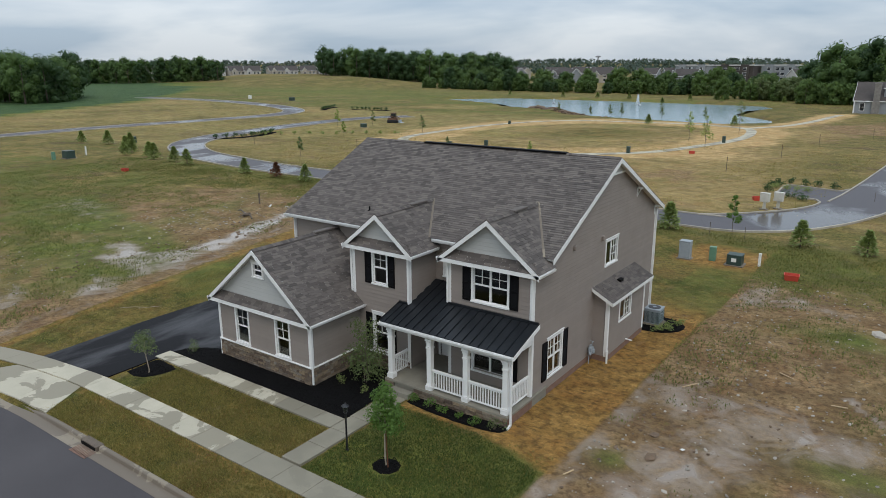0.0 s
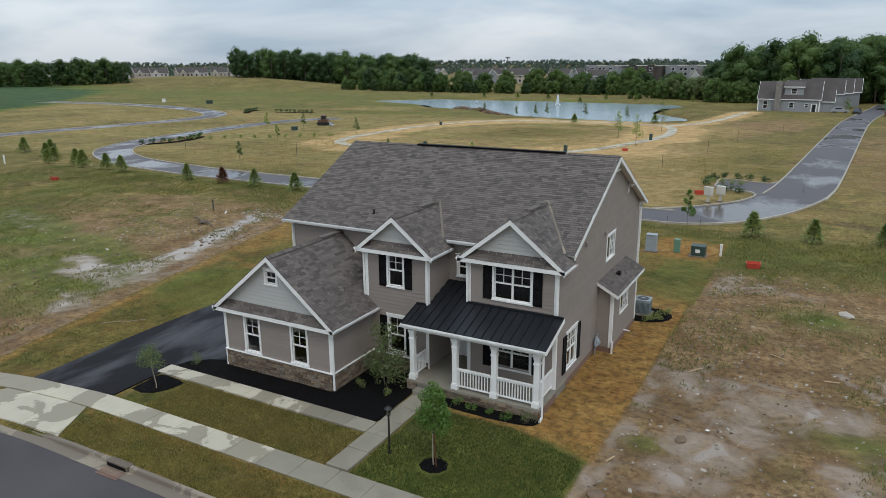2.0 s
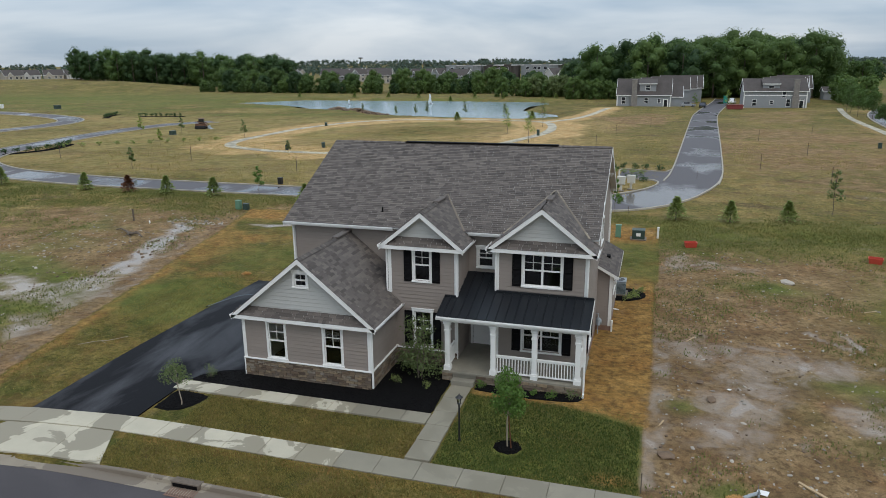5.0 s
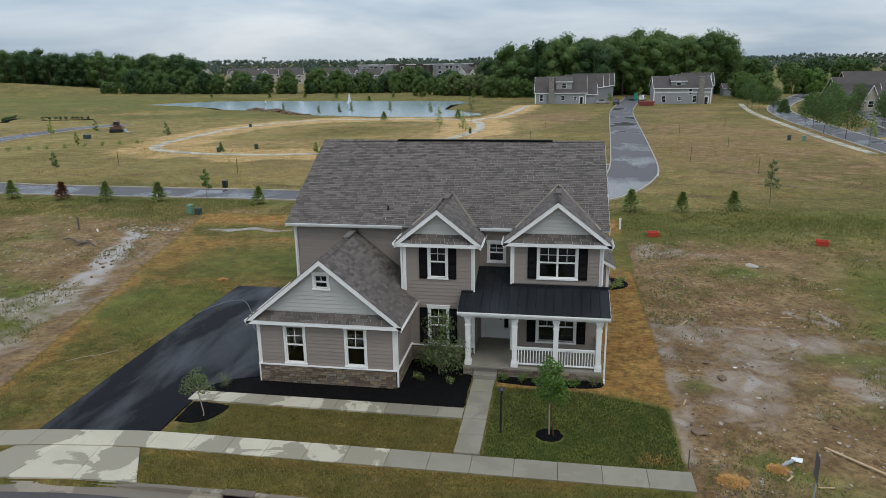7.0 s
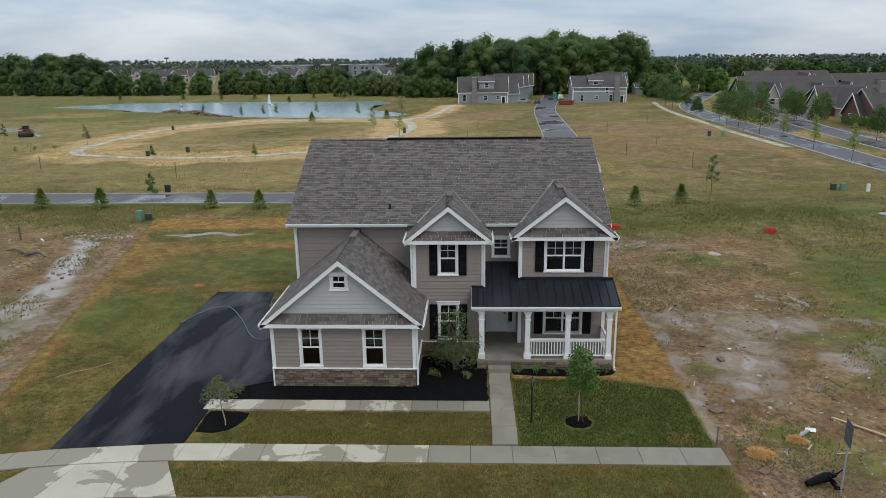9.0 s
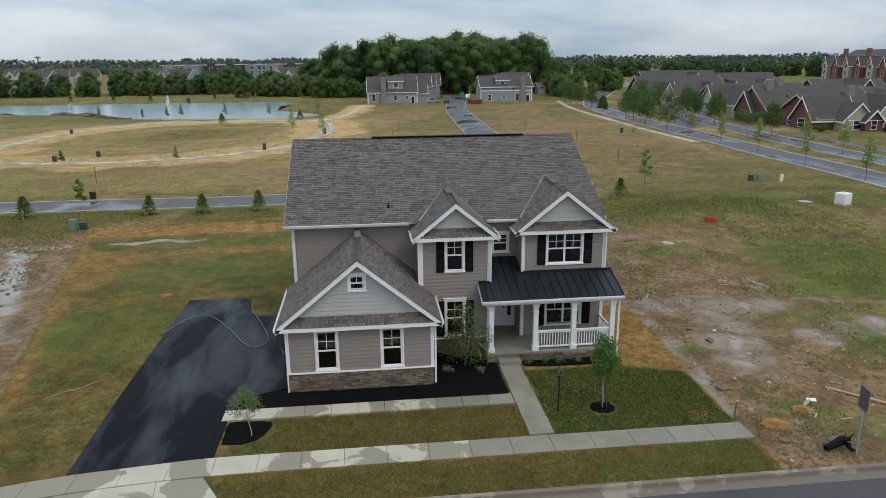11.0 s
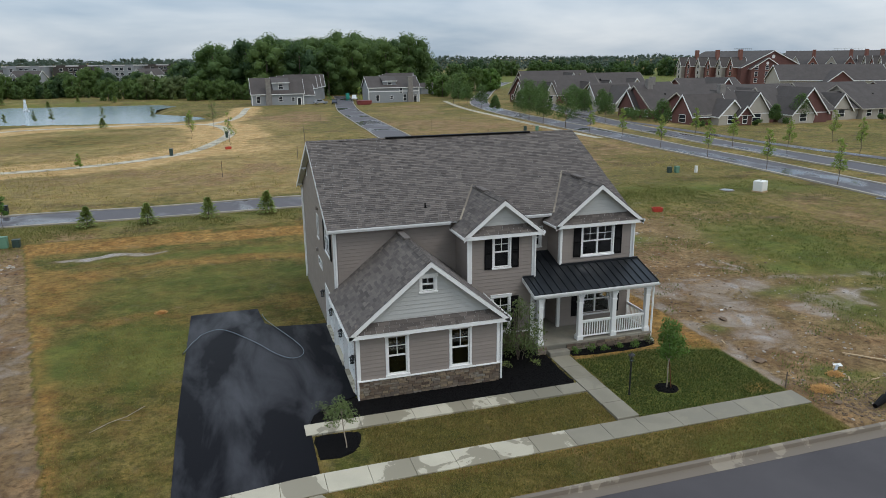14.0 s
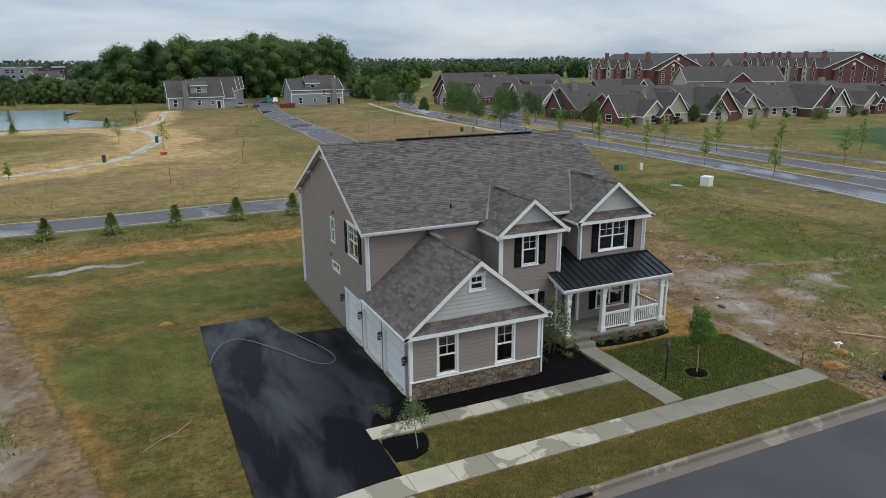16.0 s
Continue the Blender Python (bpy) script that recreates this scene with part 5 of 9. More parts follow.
# -- roofs --
def gable_roof(x0, x1, xc, y0, y1, eave_z, ridge_z, wall_y, left_end, right_end, seed, vent, pent=True):
    """A front-facing gable roof: eaves at x0 and x1, ridge at xc, front rake at y0. left_end and right_end: how far back each course runs."""
    for s, xe, fn in ((1, x0, left_end), (-1, x1, right_end)):
        run = abs(xc - xe)
        rise = ridge_z - eave_z
        ln = math.hypot(run, rise)
        up = Vector((s * run / ln, 0, rise / ln))
        steps_ = 14
        poly = [Vector((xe, y0, eave_z))] + [Vector((xe, y0 + fn(ln * i / steps_), eave_z)) + up * (ln * i / steps_) for i in range(steps_ + 1)] + [Vector((xc, y0, ridge_z))]
        slab(poly, 0.10, M_TRIM, "roof_deck")
        shingles(house, Vector((xe, y0, eave_z + 0.012)) - up * 0.02, (0, 1, 0), up, 0, ln + 0.02, start=lambda v: -0.02, end=fn, seed=seed + s)
        # rake board on the front edge
        bm = bmesh.new()
        d = Vector((0, 0, -0.20))
        a, b = Vector((xe - s * 0.03, y0, eave_z - 0.03)), Vector((xc, y0, ridge_z - 0.015))
        prism(bm, [a, b, b + d, a + d], (0, -0.035, 0))
        part("rake_board", bm, M_TRIM, house)
    caps(house, (xc, y0, ridge_z + 0.01), (xc, y0 + max(left_end(99), right_end(99)), ridge_z + 0.01))
    if vent:
        ob = part("ridge_vent", boxes((xc - 0.15, xc + 0.15, vent[0], vent[1], ridge_z - 0.03, ridge_z + 0.065), bevel=0.02), M_SHINGLE, house)
    if pent:
        # skirt roof across the foot of the gable, with its fascia
        zt = eave_z + 0.38
        xi0, xi1 = x0 + 0.30, x1 - 0.30
        slab([(x0 + 0.04, y0 - 0.005, eave_z), (x1 - 0.04, y0 - 0.005, eave_z), (xi1 - 0.12, wall_y - 0.01, zt), (xi0 + 0.12, wall_y - 0.01, zt)], 0.05, M_TRIM, "skirt_roof")
        ln = math.hypot(wall_y - y0, 0.38)
        shingles(house, (x0 + 0.05, y0 - 0.01, eave_z + 0.012), (1, 0, 0), (0, (wall_y - y0) / ln, 0.38 / ln), x1 - x0 - 0.1, ln, start=lambda v: v * 0.8, end=lambda v: x1 - x0 - 0.1 - v * 0.8, seed=seed + 5)
        part("fascia", boxes((x0 - 0.02, x1 + 0.02, y0 - 0.035, y0 + 0.0, eave_z - 0.15, eave_z - 0.005), (x0 + 0.05, x1 - 0.05, y0 + 0.0, wall_y + 0.0, eave_z - 0.15, eave_z - 0.13)), M_TRIM, house)
        part("frieze_board", boxes((x0 + 0.35, x1 - 0.35, wall_y - 0.04, wall_y - 0.002, eave_z - 0.24, eave_z - 0.15)), M_TRIM, house)


# garage wing
g_ln = math.hypot(GW / 2 + 0.33, G_RIDGE - G_EAVE)
gable_roof(-0.33, GW + 0.33, GW / 2, -0.30, GD, G_EAVE, G_RIDGE, 0.0, lambda v: GD + 0.30, lambda v: (D1Y + 0.28) if v * (GW / 2 + 0.33) / g_ln < GW + 0.33 - D1X0 else GD + 0.30, 10, (3.4, 5.0))
gutter((-0.33, -0.32, G_EAVE - 0.0), (-0.33, GD - 0.05, G_EAVE - 0.0), (-1, 0, 0))
gutter((GW + 0.33, -0.32, G_EAVE), (GW + 0.33, D1Y - 0.02, G_EAVE), (1, 0, 0))
# bays
d1_ln = math.hypot(D1C - D1X0 + 0.33, D1_RIDGE - D1_EAVE)


def back_to_main(eave_z, ridge_z, ln, y0):
    return lambda v: max(4.78, EAVE_Y + (eave_z + (ridge_z - eave_z) * min(v, ln) / ln - EAVE_Z) / PITCH) + 0.12 - y0


f1 = back_to_main(D1_EAVE, D1_RIDGE, d1_ln, 2.80)
gable_roof(D1X0 - 0.33, D1X1 + 0.33, D1C, 2.80, 0, D1_EAVE, D1_RIDGE, D1Y, f1, f1, 20, (5.2, 6.4))
d2_ln = math.hypot(D2C - D2X0 + 0.36, D2_RIDGE - D2_EAVE)
f2 = back_to_main(D2_EAVE, D2_RIDGE, d2_ln, 3.42)
gable_roof(D2X0 - 0.36, HX + 0.36, D2C, 3.42, 0, D2_EAVE, D2_RIDGE, D2Y, f2, f2, 30, (5.4, 6.5))
for xe, s, yf in ((D1X0 - 0.33, -1, 2.8), (D1X1 + 0.33, 1, 2.8), (D2X0 - 0.36, -1, 3.42), (HX + 0.36, 1, 3.42)):
    gutter((xe, yf - 0.02, 5.70), (xe, 4.72, 5.70), (s, 0, 0))
# valley flashing between bays and the main roof
for xc, ez, rz_, half, y0 in ((D1C, D1_EAVE, D1_RIDGE, D1C - D1X0 + 0.33, 0), (D2C, D2_EAVE, D2_RIDGE, D2C - D2X0 + 0.36, 0)):
    for s in (-1, 1):
        dx_ = half * (rz_ - EAVE_Z) / (rz_ - ez)
        a, b = Vector((xc + s * dx_, EAVE_Y, EAVE_Z + 0.03)), Vector((xc, EAVE_Y + (rz_ - EAVE_Z) / PITCH, rz_ + 0.03))
        if s * dx_ + xc > HX:
            continue
        bm = bmesh.new()
        w1, w2 = Vector((s * 0.06, 0, 0.005)), Vector((-s * 0.02, -0.05, 0.0))
        prism(bm, [a + w1, b + w1, b + w2, a + w2], (0, 0, 0.012))
        part("valley_flashing", bm, M_KERB, house)

# main roof
RX0, RX1 = -0.30, HX + 0.32
s_ln = math.hypot(RIDGE_Y - EAVE_Y, RIDGE_Z - EAVE_Z)
upF = Vector((0, (RIDGE_Y - EAVE_Y) / s_ln, (RIDGE_Z - EAVE_Z) / s_ln))
slab([(RX0, EAVE_Y, EAVE_Z), (RX1, EAVE_Y, EAVE_Z), (RX1, RIDGE_Y, RIDGE_Z), (RX0, RIDGE_Y, RIDGE_Z)], 0.12, M_TRIM)
slab([(RX0, 2 * RIDGE_Y - EAVE_Y, EAVE_Z), (RX1, 2 * RIDGE_Y - EAVE_Y, EAVE_Z), (RX1, RIDGE_Y, RIDGE_Z), (RX0, RIDGE_Y, RIDGE_Z)], 0.12, M_TRIM)
shingles(house, Vector((RX0 - 0.02, EAVE_Y, EAVE_Z + 0.012)) - upF * 0.03, (1, 0, 0), upF, RX1 - RX0 + 0.04, s_ln + 0.03, seed=41)
upB = Vector((0, -upF.y, upF.z))
shingles(house, Vector((RX0 - 0.02, 2 * RIDGE_Y - EAVE_Y, EAVE_Z + 0.012)) - upB * 0.03, (1, 0, 0), upB, RX1 - RX0 + 0.04, s_ln + 0.03, seed=42)
caps(house, (RX0, RIDGE_Y, RIDGE_Z + 0.012), (RX1, RIDGE_Y, RIDGE_Z + 0.012), drop=0.07)
part("ridge_vent", boxes((3.9, 12.3, RIDGE_Y - 0.16, RIDGE_Y + 0.16, RIDGE_Z - 0.02, RIDGE_Z + 0.075), bevel=0.02), M_SHUTTER, house)
for x0, x1 in ((RX0, D1X0 - 0.40), (D1X1 + 0.10, D2X0 - 0.05)):
    part("fascia", boxes((x0, x1, EAVE_Y - 0.03, EAVE_Y, EAVE_Z - 0.17, EAVE_Z - 0.01)), M_TRIM, house)
    gutter((x0, EAVE_Y - 0.03, EAVE_Z - 0.01), (x1, EAVE_Y - 0.03, EAVE_Z - 0.01), (0, -1, 0))
    part("soffit", boxes((x0 + 0.02, x1, EAVE_Y + 0.01, GD, EAVE_Z - 0.17, EAVE_Z - 0.15)), M_TRIM, house)
part("fascia", boxes((RX0, RX1, 2 * RIDGE_Y - EAVE_Y, 2 * RIDGE_Y - EAVE_Y + 0.03, EAVE_Z - 0.17, EAVE_Z - 0.01)), M_TRIM, house)
gutter((RX1, 2 * RIDGE_Y - EAVE_Y + 0.03, EAVE_Z - 0.01), (RX0, 2 * RIDGE_Y - EAVE_Y + 0.03, EAVE_Z - 0.01), (0, 1, 0))
for xe, s in ((RX0, -1), (RX1, 1)):
    for ya, yb in ((EAVE_Y, RIDGE_Y), (2 * RIDGE_Y - EAVE_Y, RIDGE_Y)):
        bm = bmesh.new()
        a, b, d = Vector((xe, ya, EAVE_Z - 0.02)), Vector((xe, yb, RIDGE_Z - 0.01)), Vector((0, 0, -0.21))
        prism(bm, [a, b, b + d, a + d], (s * 0.035, 0, 0))
        part("rake_board", bm, M_TRIM, house)
    # boxed peak and small brackets under the rake
    xw = HX if s > 0 else 0.0
    bm = bmesh.new()
    prism(bm, [(xw + s * 0.03, RIDGE_Y - 1.25, RIDGE_Z - 0.14 - 1.25 * PITCH), (xw + s * 0.03, RIDGE_Y + 1.25, RIDGE_Z - 0.14 - 1.25 * PITCH), (xw + s * 0.03, RIDGE_Y, RIDGE_Z - 0.14)], (s * 0.05, 0, 0))
    part("peak_panel", bm, M_GABLE, house)
    part("peak_board", boxes((min(xw, xw + s * 0.11), max(xw, xw + s * 0.11), RIDGE_Y - 1.22, RIDGE_Y + 1.22, RIDGE_Z - 0.16 - 1.25 * PITCH, RIDGE_Z - 0.08 - 1.25 * PITCH)), M_TRIM, house)
    for yb in (RIDGE_Y + 3.1, HY - 0.25, RIDGE_Y - 3.1):
        zb = gable(yb) - 0.04
        bm = boxes((min(xw, xw + s * 0.05), max(xw, xw + s * 0.05), yb - 0.045, yb + 0.045, zb - 0.55, zb - 0.05), (min(xw, xw + s * 0.30), max(xw, xw + s * 0.30), yb - 0.045, yb + 0.045, zb - 0.14, zb - 0.05))
        prism(bm, [(xw + s * 0.05, yb - 0.03, zb - 0.50), (xw + s * 0.05, yb - 0.03, zb - 0.42), (xw + s * 0.27, yb - 0.03, zb - 0.14), (xw + s * 0.20, yb - 0.03, zb - 0.14)], (0, 0.06, 0))
        part("bracket", bm, M_TRIM, house)
part("vent_pipe", cyl(bmesh.new(), (4.55, 5.75, 6.45), (4.55, 5.75, 6.78), 0.04, 0.036), M_SHUTTER, house)
part("pipe_boot", boxes((4.47, 4.63, 5.66, 5.84, 6.5, 6.60), bevel=0.02), M_SHUTTER, house)

# downspouts
downspout(D1X0 - 0.09, D1Y - 0.06, 3.44, 5.60)
downspout(D1X1 + 0.02, D1Y - 0.10, 3.48, 5.60)
downspout(D2X0 - 0.02, D2Y - 0.10, 3.72, 5.60)
downspout(HX + 0.02, D2Y - 0.10, 3.78, 5.60)
downspout(0.06, GD - 0.09, 3.25, 5.90)
downspout(GW + 0.09, -0.05, 0.1, 2.82)
downspout(-0.08, HY + 0.02, 0.15, 5.9)
downspout(HX + 0.09, HY - 0.04, 0.15, 5.9)
downspout(14.86, 1.86, 0.05, 2.85, foot=(0.0, -0.25))

# -- side bump-out with its shed roof --
BX, BY0, BY1 = 15.42, 9.62, 14.25
mB = pose(BX, 0, 0, 0, 0, RIGHT)
BW = (11.0, 12.35, 1.62, 2.70)
wall(mB, BY0, BY1, -0.3, 3.02, [BW], single=False, board_z0=0.28, name="bump_wall")
window(mB, *BW, slider=True, header=0.12, grid=(2, 3))
for yy, rz_ in ((BY0, 0), (BY1, 180)):
    m = pose(0, yy, 0, 0, 0, rz_)
    wall(m, *((HX, BX - 0.16) if rz_ == 0 else (-BX + 0.16, -HX)), -0.3, 3.1, (), single=False, board_z0=0.28, name="bump_side_wall", top=(lambda u: 3.12 + (BX - abs(u)) * 0.5))
trim("corner_board", pose(0, 0, 0), (BX - cb, BX + 0.04, BY0 - 0.04, BY0, 0.25, 3.0), (BX, BX + 0.04, BY0, BY0 + cb, 0.25, 3.0))
trim("corner_board", pose(0, 0, 0), (BX, BX + 0.04, BY1 - cb, BY1 + 0.04, 0.25, 3.0))
b_run, b_rise = BX + 0.30 - HX, 0.55
b_ln = math.hypot(b_run, b_rise)
slab([(BX + 0.30, BY0 - 0.3, 3.02), (BX + 0.30, BY1 + 0.3, 3.02), (HX + 0.02, BY1 + 0.3, 3.02 + b_rise), (HX + 0.02, BY0 - 0.3, 3.02 + b_rise)], 0.10, M_TRIM)
shingles(house, (BX + 0.32, BY0 - 0.31, 3.02), (0, 1, 0), (-b_run / b_ln, 0, b_rise / b_ln), BY1 - BY0 + 0.62, b_ln, seed=51)
part("fascia", boxes((BX + 0.30, BX + 0.33, BY0 - 0.31, BY1 + 0.31, 2.86, 3.01)), M_TRIM, house)
for yy in (BY0 - 0.31, BY1 + 0.28):
    plank("rake_board", (BX + 0.31, yy, 3.01), (HX + 0.03, yy, 3.01 + b_rise), 0.16, 0.03, (0, 1, 0))
part("roof_vent", boxes((14.98, 15.18, 11.55, 11.95, 3.25, 3.47), bevel=0.02), M_SHUTTER, house)
# foundation strip
part("foundation", boxes((HX, HX + 0.025, D2Y, BY0, -0.3, 0.28), (BX, BX + 0.025, BY0, BY1, -0.3, 0.26), (HX, HX + 0.025, BY1, HY, -0.3, 0.28), (HX, BX, BY0 - 0.025, BY0, -0.3, 0.26)), M_BRICK, house, "red-brown brick foundation strip")
part("foundation", boxes((-0.02, 0.0, 8.7, HY, -0.3, 0.26)), M_PORCH, house)


# -- stone veneer: random ashlar courses --
def stone_mesh(seed):
    rnd = random.Random(seed)
    bm = bmesh.new()
    box(bm, 0, 1, -1, 0, 0, 1)
    for v in bm.verts:
        if v.co.y < -0.5:
            v.co.x = 0.5 + (v.co.x - 0.5) * rnd.uniform(0.90, 0.97)
            v.co.z = 0.5 + (v.co.z - 0.5) * rnd.uniform(0.86, 0.95)
            v.co.y *= rnd.uniform(0.75, 1.0)
    bmesh.ops.recalc_face_normals(bm, faces=bm.faces)
    me = bpy.data.meshes.new("stone")
    bm.to_mesh(me)
    bm.free()
    me.materials.append(M_STONE)
    return me


STONES = [stone_mesh(i) for i in range(8)]


def stone_band(m, u0, u1, z0, z1, seed, name="stone_veneer", scale=1.0):
    back = part(name, boxes((u0, u1, -0.03, 0.0, z0 - 0.2, z1)), M_MORTAR, house, "brown and tan ledgestone veneer")
    back.matrix_basis = m
    rnd = random.Random(seed)
    z = z0
    while z < z1 - 0.03:
        h = min(rnd.choice((0.10, 0.13, 0.16, 0.19)) * scale, z1 - z)
        if z1 - z - h < 0.06:
            h = z1 - z
        u = u0
        while u < u1 - 0.02:
            w = min(rnd.uniform(0.20, 0.62) * scale, u1 - u)
            if u1 - u - w < 0.12:
                w = u1 - u
            ob = new("stone", rnd.choice(STONES))
            ob.parent = back
            ob.matrix_basis = Matrix.Translation((u + 0.006, -0.025, z + 0.006)) @ Matrix.Diagonal((w - 0.012, rnd.uniform(0.035, 0.065), h - 0.012, 1))
            u += w
        z += h
    return back


stone_band(mF, 0.0, GW, 0.0, 0.82, 1, scale=0.74)
stone_band(mGR, 0.0, D1Y, 0.0, 0.82, 2, scale=0.74)
stone_band(mD1, GW, D1X1, 0.0, 0.76, 3, scale=0.74)
stone_band(pose(0, 1.78, 0), 8.72, 9.20, -0.05, 0.38, 4)
stone_band(pose(0, 1.78, 0), 10.25, 14.76, -0.05, 0.38, 5)

# -- porch --
part("porch_floor", boxes((8.70, 14.80, 1.74, 5.05, 0.36, 0.46), (8.74, 14.74, 1.80, 5.0, -0.3, 0.36), bevel=0.01), M_PORCH, house, "grey-olive concrete porch floor")
part("porch_foundation", boxes((14.74, 14.77, 1.82, D2Y, -0.3, 0.34)), M_BRICK, house)
part("step", boxes((9.22, 10.24, 1.36, 1.74, -0.2, 0.22), bevel=0.015), M_PORCH, house)
PCOL = [8.93, 10.98, 12.76, 14.58]
PY = 1.96
for x in PCOL:
    bm = boxes((x - 0.11, x + 0.11, PY - 0.11, PY + 0.11, 0.46, 2.72), (x - 0.155, x + 0.155, PY - 0.155, PY + 0.155, 0.46, 0.66), (x - 0.135, x + 0.135, PY - 0.135, PY + 0.135, 0.66, 0.72),
               (x - 0.135, x + 0.135, PY - 0.135, PY + 0.135, 2.28, 2.36), (x - 0.13, x + 0.13, PY - 0.13, PY + 0.13, 2.52, 2.60), (x - 0.16, x + 0.16, PY - 0.16, PY + 0.16, 2.62, 2.72), bevel=0.008)
    part("porch_column", bm, M_TRIM, house)
part("porch_beam", boxes((8.62, 14.84, PY - 0.12, PY + 0.12, 2.72, 2.96), (14.46, 14.70, PY + 0.12, D2Y - 0.03, 2.72, 2.96), (8.82, 9.04, PY + 0.12, D1Y - 0.04, 2.72, 2.96), bevel=0.006), M_TRIM, house)
part("porch_ceiling", boxes((8.8, 14.6, 1.9, GD, 2.96, 2.99)), M_TRIM, house)


def railing(p, q):
    """A porch rail with its balusters between two posts."""
    p, q = Vector(p), Vector(q)
    d = (q - p)
    ln = d.length
    m = Matrix.Translation(p) @ Matrix.Rotation(math.atan2(d.y, d.x), 4, "Z")
    r = part("railing", boxes((0, ln, -0.045, 0.045, 0.86, 0.93), (0, ln, -0.03, 0.03, 0.80, 0.86), bevel=0.008), M_TRIM, house)
    r.matrix_basis = m
    part("bottom_rail", boxes((0, ln, -0.03, 0.03, 0.10, 0.17), bevel=0.008), M_TRIM, r)
    n = max(3, round(ln / 0.128))
    me = None
    for i in range(n):
        u = (i + 0.5) * ln / n
        if me is None:
            b = part("baluster", boxes((-0.019, 0.019, -0.019, 0.019, 0.16, 0.81)), M_TRIM, r)
            me = b.data
        else:
            b = new("baluster", me)
            b.parent = r
        b.matrix_basis = Matrix.Translation((u, 0, 0))


railing((PCOL[1] + 0.11, PY, 0.46), (PCOL[2] - 0.11, PY, 0.46))
railing((PCOL[2] + 0.11, PY, 0.46), (PCOL[3] - 0.11, PY, 0.46))
railing((PCOL[3], PY + 0.11, 0.46), (PCOL[3], D2Y - 0.04, 0.46))
railing((PCOL[0], PY + 0.11, 0.46), (PCOL[0], D1Y - 0.05, 0.46))

# standing-seam porch roof
PZ0, PY0, PSL = 3.02, 1.72, 0.325


def seam_roof(x0, x1, y1, n):
    z1 = PZ0 + (y1 - PY0) * PSL
    ob = slab([(x0, PY0, PZ0), (x1, PY0, PZ0), (x1, y1, z1), (x0, y1, z1)], 0.04, M_METAL, "porch_roof")
    ob["label"] = "black standing-seam metal porch roof"
    for i in range(n):
        x = x0 + (x1 - x0) * i / (n - 1)
        bm = bmesh.new()
        prism(bm, [(x - 0.014, PY0 - 0.01, PZ0), (x + 0.014, PY0 - 0.01, PZ0), (x + 0.010, PY0 - 0.01, PZ0 + 0.045), (x - 0.010, PY0 - 0.01, PZ0 + 0.045)], (0, y1 - PY0 + 0.01, z1 - PZ0))
        part("seam", bm, M_METAL, ob)
    return ob


seam_roof(8.50, 9.04, D1Y, 3)
seam_roof(9.06, 10.66, GD, 5)
seam_roof(10.68, 15.0, D2Y - 0.03, 12)
part("flashing", boxes((8.5, D1X1 + 0.05, D1Y - 0.09, D1Y - 0.03, 3.44, 3.53), (D2X0 - 0.05, 15.0, D2Y - 0.10, D2Y - 0.03, 3.64, 3.74)), M_METAL, house)
part("fascia", boxes((8.49, 15.01, PY0 - 0.03, PY0 + 0.0, PZ0 - 0.17, PZ0 - 0.04), (8.5, 15.0, PY0, PY0 + 0.3, PZ0 - 0.08, PZ0 - 0.05)), M_TRIM, house)
gutter((8.49, PY0 - 0.03, PZ0 - 0.04), (15.01, PY0 - 0.03, PZ0 - 0.04), (0, -1, 0))
for xx, y1 in ((15.0, D2Y), (8.47, D1Y)):
    plank("rake_board", (xx, PY0, PZ0 - 0.02), (xx, y1, PZ0 - 0.02 + (y1 - PY0) * PSL), 0.17, 0.03, (1, 0, 0))
    bm = bmesh.new()
    prism(bm, [(xx - 0.25 if xx > 12 else xx + 0.3, PY0 + 0.25, PZ0 - 0.06), (xx - 0.25 if xx > 12 else xx + 0.3, y1, PZ0 - 0.06), (xx - 0.25 if xx > 12 else xx + 0.3, y1, PZ0 - 0.06 + (y1 - PY0) * PSL), (xx - 0.25 if xx > 12 else xx + 0.3, PY0 + 0.25, PZ0 + 0.04)], (0.03, 0, 0))
    part("porch_gable_end", bm, M_TRIM, house)

# front door
door = part("front_door", boxes((DOOR[0], DOOR[1], 0.03, 0.075, DOOR[2], DOOR[3])), M_TRIM, house, "white panelled front door")
door.matrix_basis = mMain
for a in (0.12, 0.50):
    for z, h in ((0.65, 0.75), (1.55, 0.78)):
        part("door_panel", boxes((DOOR[0] + a, DOOR[0] + a + 0.3, 0.012, 0.03, z, z + h), bevel=0.008), M_TRIM, door)
part("door_handle", cyl(boxes((DOOR[1] - 0.12, DOOR[1] - 0.06, -0.005, 0.03, 1.40, 1.65)), (DOOR[1] - 0.09, -0.01, 1.5), (DOOR[1] - 0.2, -0.03, 1.5), 0.014), M_IRON, door)
side = part("sidelight", boxes((DOOR[1], DOOR[1] + 0.07, -0.02, 0.08, DOOR[2], DOOR[3]), (DOOR[1] + 0.27, DOOR[1] + 0.34, -0.02, 0.08, DOOR[2], DOOR[3]), (DOOR[1] + 0.07, DOOR[1] + 0.27, 0.0, 0.08, DOOR[2], 1.0)), M_TRIM, house)
side.matrix_basis = mMain
part("pane", boxes((DOOR[1] + 0.07, DOOR[1] + 0.27, 0.03, 0.04, 1.0, DOOR[3])), M_GLASS, side)
